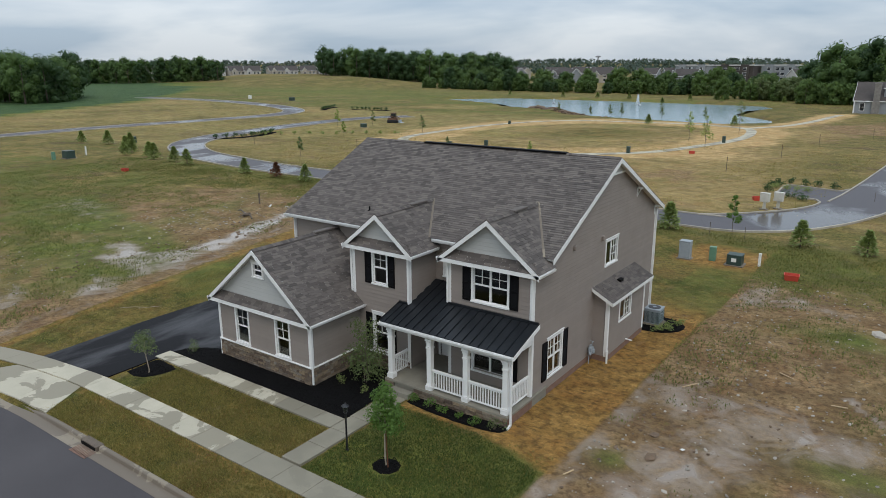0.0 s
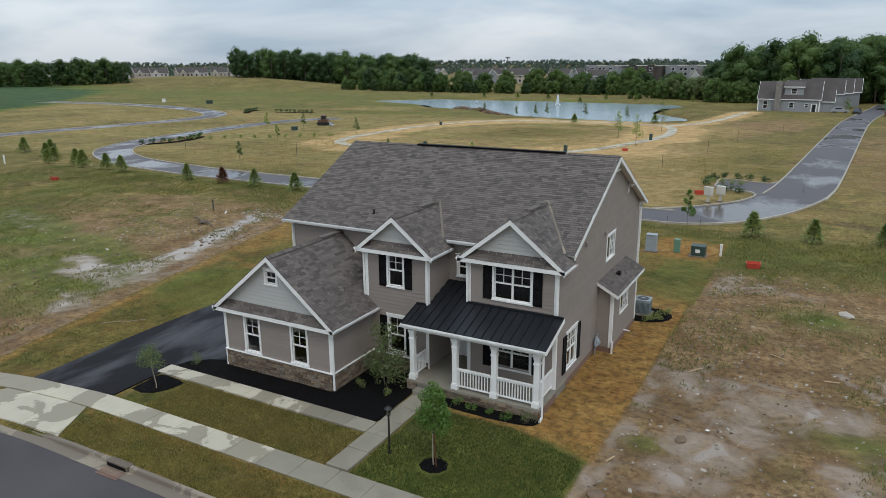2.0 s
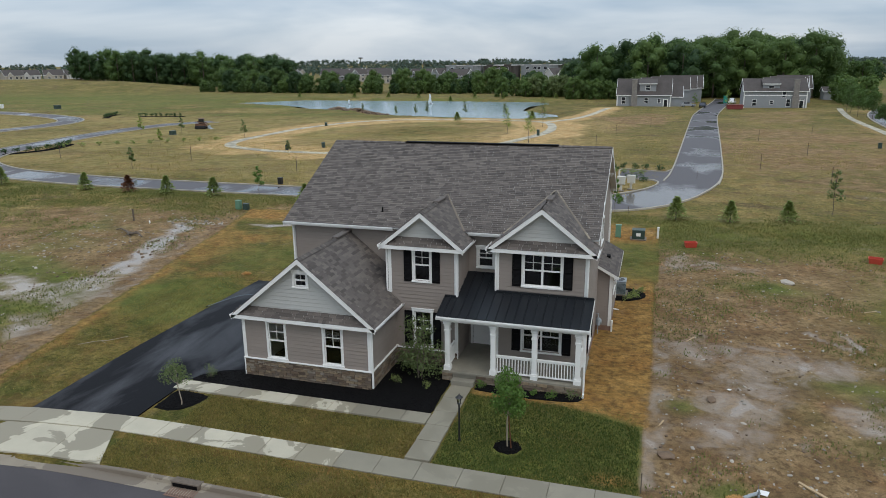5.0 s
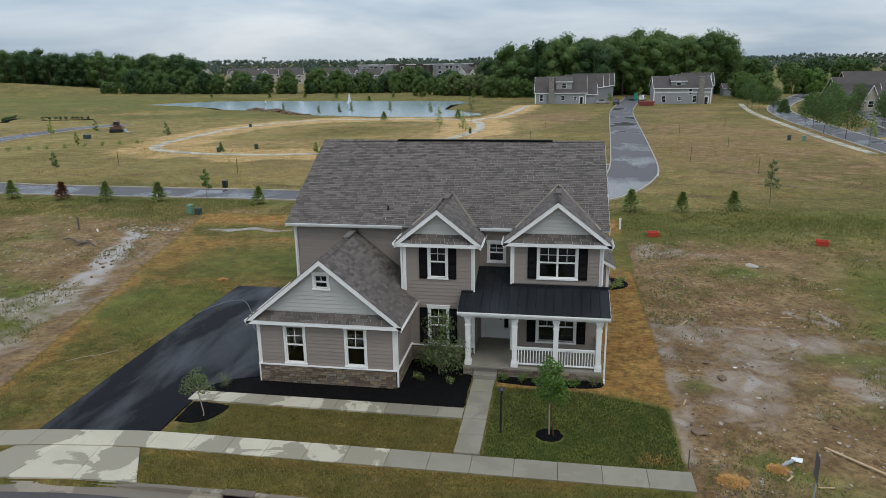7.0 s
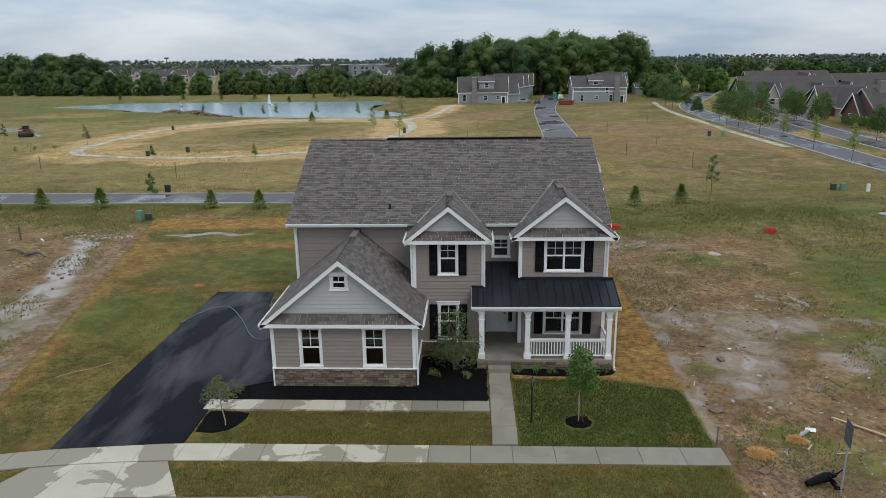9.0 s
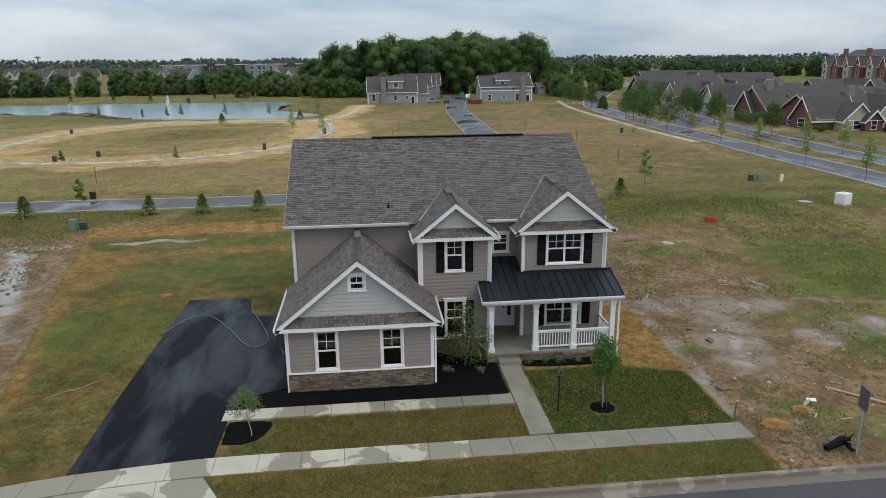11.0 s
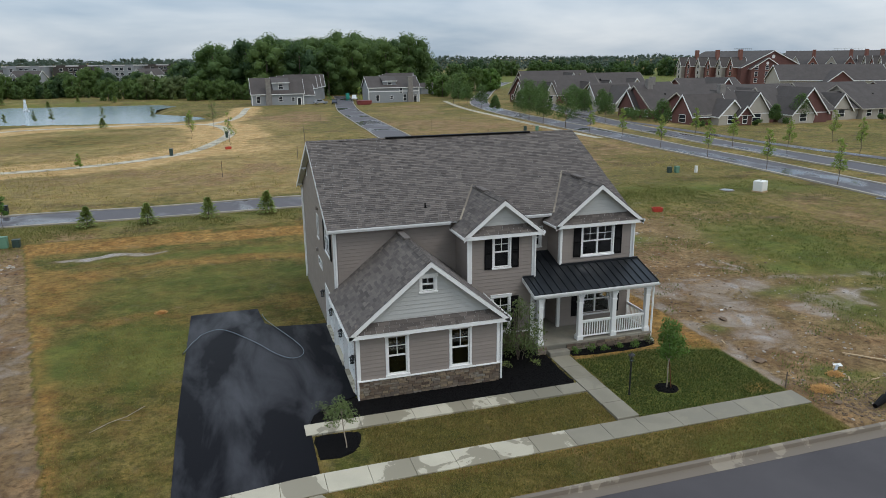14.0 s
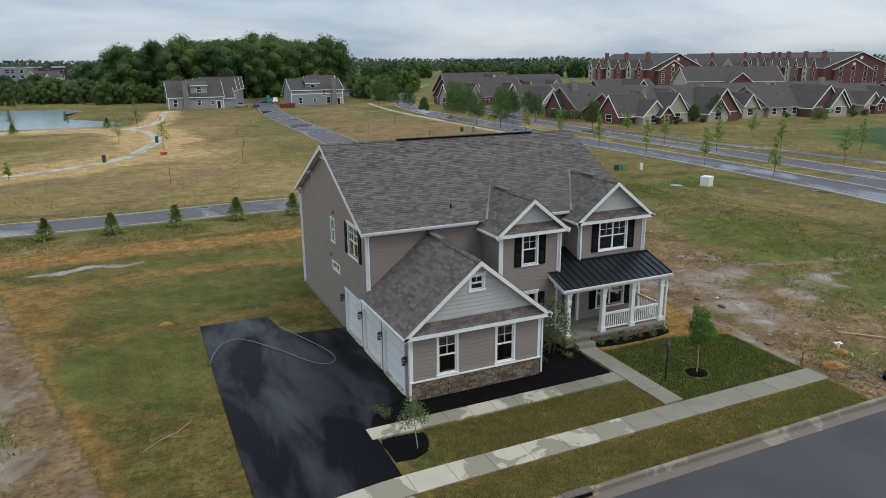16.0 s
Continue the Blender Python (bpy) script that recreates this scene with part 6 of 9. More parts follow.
cas = part("door_casing", boxes((DOOR[0] - 0.12, DOOR[0], -0.045, 0.02, DOOR[2], DOOR[3]), (DOOR[1] + 0.34, DOOR[1] + 0.44, -0.045, 0.02, DOOR[2], DOOR[3]), (DOOR[0] - 0.14, DOOR[1] + 0.46, -0.05, 0.02, DOOR[3], DOOR[3] + 0.14), bevel=0.006), M_TRIM, house)
cas.matrix_basis = mMain

# garage doors and their lanterns
for a, b in GDOORS:
    gd = part("garage_door", boxes((-b, -a, 0.115, 0.155, 0.02, 2.22)), M_GDOOR, house, "white panelled garage door")
    gd.matrix_basis = mLeft
    wdt = (b - a) / 4
    for i in range(4):
        for k in range(4):
            bm = bmesh.new()
            box(bm, -b + i * wdt + 0.07, -b + (i + 1) * wdt - 0.07, 0.103, 0.115, 0.05 + k * 0.54 + 0.07, 0.05 + (k + 1) * 0.54 - 0.07, bevel=0.006)
            part("door_panel", bm, M_GDOOR, gd)
    part("door_seam", boxes(*[(-b + 0.01, -a - 0.01, 0.109, 0.1155, 0.05 + k * 0.54 - 0.006, 0.05 + k * 0.54 + 0.006) for k in (1, 2, 3)]), M_GALV, gd)
    c = part("garage_door_casing", boxes((-b - 0.10, -b + 0.02, -0.045, 0.112, 0, 2.20), (-a - 0.02, -a + 0.10, -0.045, 0.112, 0, 2.20), (-b - 0.10, -a + 0.10, -0.05, 0.112, 2.20, 2.36), bevel=0.006), M_TRIM, house)
    c.matrix_basis = mLeft
    part("garage_sill", boxes((-0.09, 0.14, a + 0.02, b - 0.02, -0.1, 0.075)), M_WALK, house)


def wall_lantern(y, z):
    l = thing("wall_lantern", "black iron carriage lantern on the garage wall", "lantern", "garage lanterns", at=(-0.025, y, z))
    part("back_plate", boxes((-0.02, 0.0, -0.06, 0.06, -0.14, 0.14), bevel=0.005), M_IRON, l)
    part("arm", cyl(cyl(bmesh.new(), (-0.01, 0, 0.08), (-0.14, 0, 0.15), 0.012), (-0.14, 0, 0.15), (-0.14, 0, 0.11), 0.012), M_IRON, l)
    bm = bmesh.new()
    for a in range(4):
        t = math.pi / 4 + a * math.pi / 2
        cyl(bm, (-0.14 + 0.10 * math.cos(t), 0.10 * math.sin(t), 0.05), (-0.14 + 0.075 * math.cos(t), 0.075 * math.sin(t), -0.20), 0.009, seg=6)
    cyl(bm, (-0.14, 0, 0.04), (-0.14, 0, 0.13), 0.13, 0.03, 4)
    cyl(bm, (-0.14, 0, -0.23), (-0.14, 0, -0.19), 0.085, 0.085, 4)
    cyl(bm, (-0.14, 0, -0.08), (-0.14, 0, -0.065), 0.10, 0.10, 4)
    part("cage", bm, M_IRON, l)
    part("glass_chimney", cyl(bmesh.new(), (-0.14, 0, -0.19), (-0.14, 0, 0.02), 0.045, 0.05, 10), M_GLASS, l)


for y in (0.28, 3.22, 6.02, 8.92):
    wall_lantern(y, 1.78)
for y, z in ((7.2, 5.95), (10.2, 5.75)):
    part("exhaust_hood", boxes((HX, HX + 0.14, y - 0.1, y + 0.1, z - 0.12, z + 0.1), bevel=0.03), M_SIDING, house)
for y, z in ((10.3, 5.95), (11.0, 3.55)):
    part("exhaust_hood", boxes((-0.14, 0.0, y - 0.1, y + 0.1, z - 0.1, z + 0.1), bevel=0.03), M_SIDING, house)


# ---- pavements, driveway, beds ----
pavement = thing("pavement", "partly damp concrete pavement slabs along the street", "pavement", kind="structure", at=(0, 0, 0))


def slab_piece(name, pts, z, parent, material, gap=0.008):
    """A four-cornered concrete slab with slightly eased edges."""
    c = sum((Vector((*p, 0)) for p in pts), Vector()) / len(pts)
    a = [Vector((*p, 0)) + (c - Vector((*p, 0))).normalized() * gap for p in pts]
    t = [p + (c - p).normalized() * 0.012 for p in a]
    n = len(pts)
    verts = [(p.x, p.y, z - 0.12) for p in a] + [(p.x, p.y, z - 0.008) for p in a] + [(p.x, p.y, z) for p in t]
    faces = [tuple(range(2 * n, 3 * n))] + [(k * n + i, k * n + (i + 1) % n, (k + 1) * n + (i + 1) % n, (k + 1) * n + i) for k in (0, 1) for i in range(n)]
    return raw(name, verts, faces, material, parent)


def b_(x):
    return float(bend(x))


x = 17.42
while x > -60:
    w = 1.50
    slab_piece("slab", [(x - w, -5.72 + b_(x - w)), (x, -5.72 + b_(x)), (x, -4.60 + b_(x)), (x - w, -4.60 + b_(x - w))], -0.055, pavement, M_DAMP if x > 7 else M_WALK)
    x -= w
garage_walk = thing("garage_walk", "narrow concrete path along the garage bed", "path", kind="structure")
n_ = 11
for i in range(n_):
    u0, u1 = -2.38 + i * (9.2 + 2.38) / n_, -2.38 + (i + 1) * (9.2 + 2.38) / n_
    slab_piece("slab", [(u0, -2.12), (u1, -2.12), (u1, -1.30), (u0, -1.30)], 0.015, garage_walk, M_DAMP if u0 > 5.5 else M_WALK)
front_walk = thing("front_walk", "concrete path from the pavement to the porch step", "path", kind="structure")
for y0, y1 in ((-4.58, -3.30), (-3.30, -2.12), (-2.12, -1.0), (-1.0, 0.2), (0.2, 1.36)):
    slab_piece("slab", [(9.22, y0), (10.16, y0), (10.18, y1), (9.24, y1)], 0.012 + 0.012 * (y0 + 4.6) / 6, front_walk, M_DAMP)
apron = thing("driveway_apron", "flared concrete driveway apron with damp patches", "apron", kind="structure")
for a0, a1, f0, f1 in ((-7.0, -5.4, -8.2, -5.9), (-5.4, -3.8, -5.9, -3.5), (-3.8, -2.3, -3.5, -1.15)):
    slab_piece("slab", [(f0, -7.80 + b_(f0)), (f1, -7.80 + b_(f1)), (a1, -5.73 + b_(a1)), (a0, -5.73 + b_(a0))], -0.085, apron, M_WALK)
drv = [(-6.95, -4.60 + b_(-6.95)), (-2.2, -4.59), (-2.16, -1.3), (-1.9, -0.65), (-1.2, -0.05), (-0.12, 0.35), (-0.02, 0.5), (-0.02, 1.0), (-0.02, 8.95), (-2.7, 9.3), (-3.15, 10.0), (-3.4, 12.35), (-6.9, 12.4), (-6.97, 6), (-7.0, 1.0), (-7.0, 0.0)]
flat_patch("driveway", drv, M_DRIVE, "fresh black asphalt driveway, damp, with cloudy sheen painted as paler patches", "driveway", 0.05, depth=0.15)


def bed(name, outline, label, mound=0.06, base=None):
    """A heap of mulch: a slightly domed patch with a ragged edge of chips."""
    pts = catmull([*outline, outline[0]], 0.35)[:-1]
    rnd = random.Random(len(pts))
    bm = bmesh.new()
    z0 = (lambda p: hz(*p)) if base is None else (lambda p: base)
    rim = [bm.verts.new((p[0] + rnd.uniform(-0.03, 0.03), p[1] + rnd.uniform(-0.03, 0.03), z0(p) - 0.03)) for p in pts]
    c = pts.mean(0)
    inner = [bm.verts.new((*(p + (c - p) * min(0.5, 0.18 / max(0.2, np.linalg.norm(c - p)))), z0(p) + mound)) for p in pts]
    n = len(pts)
    for i in range(n):
        bm.faces.new((rim[i], rim[(i + 1) % n], inner[(i + 1) % n], inner[i]))
    f = bm.faces.new(inner)
    bmesh.ops.triangulate(bm, faces=[f])
    ob = part(name, bm, M_MULCH)
    # loose chips lying on top
    dg = poly_distance([tuple(p) for p in pts], *(a.ravel() for a in np.meshgrid(np.linspace(pts[:, 0].min(), pts[:, 0].max(), 60), np.linspace(pts[:, 1].min(), pts[:, 1].max(), 60)))).reshape(60, 60)
    xs, ys = np.linspace(pts[:, 0].min(), pts[:, 0].max(), 60), np.linspace(pts[:, 1].min(), pts[:, 1].max(), 60)
    lie = np.full((60, 60), base) if base is not None else height(*(a.ravel() for a in np.meshgrid(xs, ys))).reshape(60, 60)
    verts, faces = [], []
    for _ in range(int(260 * max(1, np.ptp(pts[:, 0]) * np.ptp(pts[:, 1]) * 0.35))):
        i, j = rnd.randrange(60), rnd.randrange(60)
        if dg[i, j] < 0.08:
            continue
        px = pts[:, 0].min() + np.ptp(pts[:, 0]) * j / 59 + rnd.uniform(-0.1, 0.1)
        py = pts[:, 1].min() + np.ptp(pts[:, 1]) * i / 59 + rnd.uniform(-0.1, 0.1)
        zz = lie[i, j] + mound
        t, l, w = rnd.uniform(0, 6.3), rnd.uniform(0.02, 0.06), rnd.uniform(0.008, 0.02)
        k = len(verts)
        ca, sa = math.cos(t), math.sin(t)
        verts += [(px + ca * l, py + sa * l, zz + 0.02), (px - sa * w, py + ca * w, zz + 0.005), (px - ca * l, py - sa * l, zz + rnd.uniform(0, 0.03)), (px + sa * w, py - ca * w, zz + 0.03)]
        faces.append((k, k + 1, k + 2, k + 3))
    raw("mulch_chips", verts, faces, M_MULCH, ob)
    return tagged(ob, label, "mulch bed", kind="structure")


bed("garage_bed", [(-2.25, -1.28), (-2.1, -0.8), (-1.3, -0.1), (-0.3, 0.25), (1, 0.35), (3, 0.35), (5.9, 0.35), (6.3, 1.5), (6.4, 3.2), (8.8, 3.25), (9.18, 2.4), (9.2, 0), (9.2, -1.2), (8.5, -1.29), (4, -1.29), (0, -1.29)], "black mulch bed along the garage and bay", 0.05)
bed("corner_bed", [(-2.15, -3.8), (-1.4, -3.9), (-0.85, -3.7), (-0.42, -3.0), (-0.38, -2.25), (-0.8, -2.14), (-2.1, -2.14), (-2.18, -3)], "black mulch round the small ornamental tree", 0.04)
bed("porch_bed", [(10.22, 1.75), (10.22, 1.22), (11.4, 1.05), (12.7, 0.95), (14, 1.08), (14.8, 1.25), (14.95, 1.6), (14.8, 1.78)], "black mulch strip in front of the porch", 0.05)
bed("tree_ring", [(12.6 + 0.6 * math.cos(a * 0.7), -2.8 + 0.55 * math.sin(a * 0.7)) for a in range(9)], "black mulch ring round the young maple", 0.05)
bed("condenser_bed", [(15.45, 14.4), (16.4, 14.6), (17.1, 15.3), (17.15, 16.2), (16.5, 16.9), (15.4, 17.0), (14.9, 16.6), (14.9, 14.6)], "black mulch round the air conditioner", 0.05)


# ---- plants ----
def leaf_cloud(rng, centres, radii, count, size, squash=0.85, fill=0.45, loose=0.75):
    """Leaf-shaped quads scattered through the outer part of round lobes. Returns vertices and faces."""
    centres, radii = np.asarray(centres, float), np.asarray(radii, float)
    which = rng.choice(len(centres), count, p=radii ** 2 / np.sum(radii ** 2))
    d = rng.normal(size=(count, 3))
    d /= np.linalg.norm(d, axis=1, keepdims=True)
    r = radii[which] * (fill + (1 - fill) * rng.random(count) ** 0.5) * (0.9 + 0.25 * rng.random(count))
    c = centres[which] + d * r[:, None] * np.array([1, 1, squash])
    n = d + loose * rng.normal(size=(count, 3)) + np.array([0, 0, 0.35])
    n /= np.linalg.norm(n, axis=1, keepdims=True)
    a = np.cross(n, rng.normal(size=(count, 3)))
    a /= np.maximum(np.linalg.norm(a, axis=1, keepdims=True), 1e-6)
    b = np.cross(n, a)
    s = size * (0.6 + 0.8 * rng.random(count))[:, None]
    bend_ = n * s * 0.18
    verts = np.stack([c + a * s * 0.62, c + b * s * 0.36 - bend_, c - a * s * 0.55, c - b * s * 0.36 - bend_], 1).reshape(-1, 3)
    faces = np.arange(count * 4).reshape(-1, 4)
    return verts, faces


def quad_mesh(name, verts, faces, material, parent=None, kind=""):
    me = bpy.data.meshes.new(name)
    n, k = faces.shape
    me.vertices.add(len(verts))
    me.vertices.foreach_set("co", np.ascontiguousarray(verts, np.float32).ravel())
    me.loops.add(n * k)
    me.loops.foreach_set("vertex_index", np.ascontiguousarray(faces, np.int32).ravel())
    me.polygons.add(n)
    me.polygons.foreach_set("loop_start", np.arange(0, n * k, k, dtype=np.int32))
    me.update(calc_edges=True)
    ob = link(name, me, material, parent)
    if kind:
        ob["kind"] = kind
    return ob


def limb(bm, p, q, r0, r1, rng, n=4, sway=0.05):
    """A tapered, slightly crooked length of wood."""
    p, q = np.array(p, float), np.array(q, float)
    ln = np.linalg.norm(q - p)
    pts = [p + (q - p) * i / n + (rng.normal(size=3) * sway * ln * (0 < i < n)) for i in range(n + 1)]
    for i in range(n):
        cyl(bm, pts[i], pts[i + 1], r0 + (r1 - r0) * i / n, r0 + (r1 - r0) * (i + 1) / n, 7)
    return pts


def tree(label, x, y, h, crown, leaves=900, leaf=0.09, material=None, bark=None, clear=0.4, spread=0.55, lean=(0, 0), lobes=9, name="tree", group="", stake=False, stems=1, airy=0.35, trunk=0.035):
    """A young tree: tapered trunk, limbs, and a crown of many leaves in uneven lobes."""
    rng = np.random.default_rng(int(abs(x) * 97 + abs(y) * 31) + 5)
    z0 = hz(x, y)
    t = thing(name, label, "tree", group, at=(x, y, z0))
    bm = bmesh.new()
    top = np.array([lean[0], lean[1], h * 0.86])
    for s in range(stems):
        off = rng.normal(size=3) * (0.12 * h if stems > 1 else 0.0)
        off[2] = 0
        limb(bm, (off[0] * 0.25, off[1] * 0.25, -0.1), top * (0.9 if stems > 1 else 1) + off, trunk * h / 3 * (0.7 if stems > 1 else 1), 0.012, rng, 5, 0.02)
    cs, rs = [], []
    for i in range(lobes):
        a = i * 2.4 + rng.random()
        k = (i + 0.5) / lobes
        zc = h * (clear + (0.97 - clear) * k)
        rad = crown * spread * (1.0 - 0.75 * max(0, k - 0.3)) * (0.7 + 0.5 * rng.random())
        c = np.array([math.cos(a) * rad + lean[0] * zc / h, math.sin(a) * rad + lean[1] * zc / h, zc])
        cs.append(c)
        rs.append(crown * (0.40 + 0.22 * rng.random()) * (1.05 - 0.45 * k))
        limb(bm, top * (zc / h * 0.85), c, 0.014 * h / 3, 0.005, rng, 2)
    part("trunk", bm, bark or M_BARK, t)
    v, f = leaf_cloud(rng, cs, rs, leaves, leaf, 0.9, airy, 0.5)
    quad_mesh("crown", v, f, material or M_LEAF, t)
    if stake:
        part("stake", cyl(bmesh.new(), (0.16, -0.10, -0.05), (0.03, -0.02, h * 0.42), 0.022, 0.022, 6), M_RUST, t, "reddish leaning support stake")
    return t


def shrub(label, x, y, r, h, material, count=260, leaf=0.05, group="", z=None):
    rng = np.random.default_rng(int(abs(x) * 131 + abs(y) * 17) + 3)
    t = thing("shrub", label, "shrub", group, at=(x, y, hz(x, y) if z is None else z))
    n = 6
    cs = [(rng.normal() * r * 0.4, rng.normal() * r * 0.4, h * (0.3 + 0.45 * rng.random())) for _ in range(n)]
    bm = bmesh.new()
    for c in cs:
        limb(bm, (0, 0, -0.05), c, 0.012, 0.005, rng, 2)
    part("woody_base", bm, M_BARK, t)
    v, f = leaf_cloud(rng, cs, [r * (0.45 + 0.25 * rng.random()) for _ in cs], count, leaf, 0.9, 0.3)
    v[:, 2] = np.maximum(v[:, 2], 0.0)
    quad_mesh("foliage", v, f, material, t)
    return t


def spruce(x, y, h, material=None, label="small dark green spruce in the verge"):
    """A bushy young conifer built of drooping sprays of needles."""
    rng = np.random.default_rng(int(abs(x) * 53 + abs(y) * 11) + 1)
    t = thing("spruce", label, "tree", "spruces along the back lane", at=(x, y, hz(x, y)))
    part("trunk", cyl(bmesh.new(), (0, 0, -0.1), (0, 0, h * 0.95), 0.05, 0.01, 7), M_BARK, t)
    n = 950
    k = rng.random(n) ** 0.75
    ang = rng.random(n) * 2 * math.pi
    rad = h * 0.42 * (1 - 0.92 * k ** 1.35) * (0.45 + 0.6 * rng.random(n)) * (1 + 0.22 * np.sin(ang * 3 + x) + 0.15 * np.sin(k * 30))
    c = np.stack([np.cos(ang) * rad, np.sin(ang) * rad, h * (0.06 + 0.92 * k)], 1)
    out = np.stack([np.cos(ang), np.sin(ang), -0.15 + 0.7 * k], 1) + rng.normal(size=(n, 3)) * 0.3
    out /= np.linalg.norm(out, axis=1, keepdims=True)
    sidev = np.cross(out, np.array([0, 0, 1.0])) + rng.normal(size=(n, 3)) * 0.3
    s = h * 0.10 * (0.6 + 0.7 * rng.random(n))[:, None]
    v = np.stack([c + out * s, c + sidev * s * 0.35, c - out * s * 0.8, c - sidev * s * 0.35], 1).reshape(-1, 3)
    quad_mesh("needles", v, np.arange(n * 4).reshape(-1, 4), material or M_SPRUCE, t)
    return t


# beside the house
tree("young maple with a bright green oval crown and stake", 12.6, -2.8, 3.05, 0.74, 2600, 0.085, M_LEAF, M_PALEBARK, 0.50, 0.46, lobes=12, stake=True, trunk=0.03, airy=0.2)
tree("small leaning ornamental tree with sparse olive leaves", -1.07, -3.3, 2.0, 0.66, 900, 0.065, M_LEAF2, M_PALEBARK, 0.58, 0.5, lean=(-0.14, 0.05), lobes=8, trunk=0.04)
tree("airy multi-stem serviceberry in the mulch bed", 7.75, 1.55, 3.05, 1.15, 1900, 0.085, M_LEAF2, M_BARK, 0.16, 0.6, lobes=13, stems=5, airy=0.15, trunk=0.022)
tree("airy multi-stem serviceberry in the mulch bed", 7.2, 2.2, 1.5, 0.7, 500, 0.08, M_LEAF2, M_BARK, 0.15, 0.6, lobes=8, stems=4, airy=0.15, trunk=0.022)
shrub("small olive shrub in the black mulch", -1.45, -0.75, 0.36, 0.5, M_LEAF2, 220)
for x, r in ((10.62, 0.26), (11.35, 0.30), (12.05, 0.24), (12.85, 0.22), (13.6, 0.26), (14.5, 0.34)):
    shrub("low green shrub in the porch bed", x, 1.36, r, r * 1.3, M_LEAF2 if x > 14 else M_LEAF, 190, 0.05, "shrubs before the porch")
for x, y in ((8.6, 2.5), (8.3, 0.9), (6.9, 1.0)):
    shrub("low dark shrub in the mulch bed", x, y, 0.26, 0.35, M_SPRUCE, 160, 0.05)
for x, y in ((16.7, 15.2), (16.8, 16.1), (16.2, 14.9)):
    shrub("low green shrub beside the air conditioner", x, y, 0.34, 0.45, M_SPRUCE, 200, 0.06, "shrubs by the condenser")

# conifers along the back lane
for x, y, h in ((-99.6, 45.5, 2.0), (-92, 46.2, 2.4), (-83, 45, 2.5), (-81.4, 43.2, 2.2), (-76, 41, 2.0), (-73, 38.1, 2.0), (-68.3, 39.2, 2.3), (-64, 37.2, 2.4), (-59, 37.1, 2.1), (-54.4, 35.9, 2.1), (-42.3, 35.6, 1.9),
                (-31.8, 35.6, 1.9), (-26.2, 35.8, 1.9), (-15.6, 35.6, 1.7), (-11.0, 35.2, 1.75), (-6.2, 35.8, 1.8), (-1.3, 35.9, 2.0), (3.5, 36.0, 1.9), (9.6, 36.3, 2.2), (19.2, 36.6, 2.0), (23.5, 36.1, 1.8), (28.2, 38.0, 1.8)):
    spruce(x, y, h)
spruce(-36.6, 35.6, 1.8, M_RUST, "rust-brown dying spruce in the verge")
# young staked trees
for x, y, h, m in ((-22.3, 38.2, 3.2, M_LEAF), (14.0, 38.3, 3.3, M_LEAF), (32.5, 42.5, 4.2, M_LEAF2), (-10.1, 106.3, 5.2, M_LEAF3), (-3.6, 93.5, 5.6, M_LEAF3), (-6.4, 126.5, 6.5, M_LEAF2), (-41.8, 155, 3.8, M_LEAF2), (-46, 157.5, 3.4, M_LEAF2), (-53, 161, 3.2, M_LEAF2),
                   (-66, 168, 3.4, M_LEAF2), (-31, 153.5, 4.5, M_LEAF2), (-20, 152, 4.0, M_LEAF2), (-58, 92, 3.6, M_LEAF2), (-66, 78, 3.0, M_LEAF3), (-37, 71, 2.2, M_LEAF2), (-22, 70.5, 2.4, M_LEAF3), (-50, 52, 3.0, M_LEAF2), (-84, 95, 4.0, M_LEAF3), (-78, 100, 3.5, M_LEAF2), (36, 190, 6.0, M_LEAF3), (27.5, 196, 5.0, M_LEAF)):
    tree("young staked tree with thin foliage on the open ground", x, y, h, h * 0.2, 420, 0.16, m, M_BARK, 0.35, 0.5, lobes=8, group="young trees on the green", airy=0.2, trunk=0.022)
for i, (x, y) in enumerate(((-29, 139), (-12, 146), (-60, 240), (-75, 246), (-88, 246), (-40, 244), (-20, 246), (-8, 244), (-103, 246), (-128, 246), (-52, 247))):
    spruce(x, y, 2.2, label="small conifer on the pond bank")
# boulevard trees
for x, y in ((56.4, 31), (56.9, 41.8), (57.7, 53.6), (57.6, 64.4), (58.3, 76.3), (59.1, 88.5), (69.4, 63), (70.1, 52.7), (71.5, 75), (80.3, 50.3), (85.3, 41), (88, 62.4), (75, 36), (85, 26)):
    tree("slender young street tree with yellow-green leaves", x, y, 5.2, 0.95, 560, 0.17, M_LEAF3, M_BARK, 0.36, 0.5, lobes=10, group="young boulevard trees", airy=0.2, trunk=0.026)
for x, y, h in ((59.6, 99.2, 7.0), (59.9, 110, 6.4), (61.6, 121, 6.8), (63.0, 129, 6.2), (63.5, 147, 4.2), (65.4, 162, 6.6), (64.9, 173, 6.4), (65.3, 182, 7.0), (66.5, 191, 8.5), (73.7, 88, 5.4), (74.1, 109, 6.0), (74.8, 120, 6.2), (77, 128, 6.6), (71, 136, 6.6), (80.3, 131, 5.8), (82.7, 141, 6.6), (87.2, 134, 5.8), (75, 150, 7.6), (78, 160, 7.8), (88, 170, 7), (110.7, 93.4, 5.8), (101.8, 90.5, 4.0)):
    tree("leafy dark green street tree with a rounded crown", x, y, h * 1.05, h * 0.37, 2300, 0.22, M_WOODS, M_BARK, 0.36, 0.55, lobes=17, group="boulevard trees", airy=0.3, trunk=0.03)
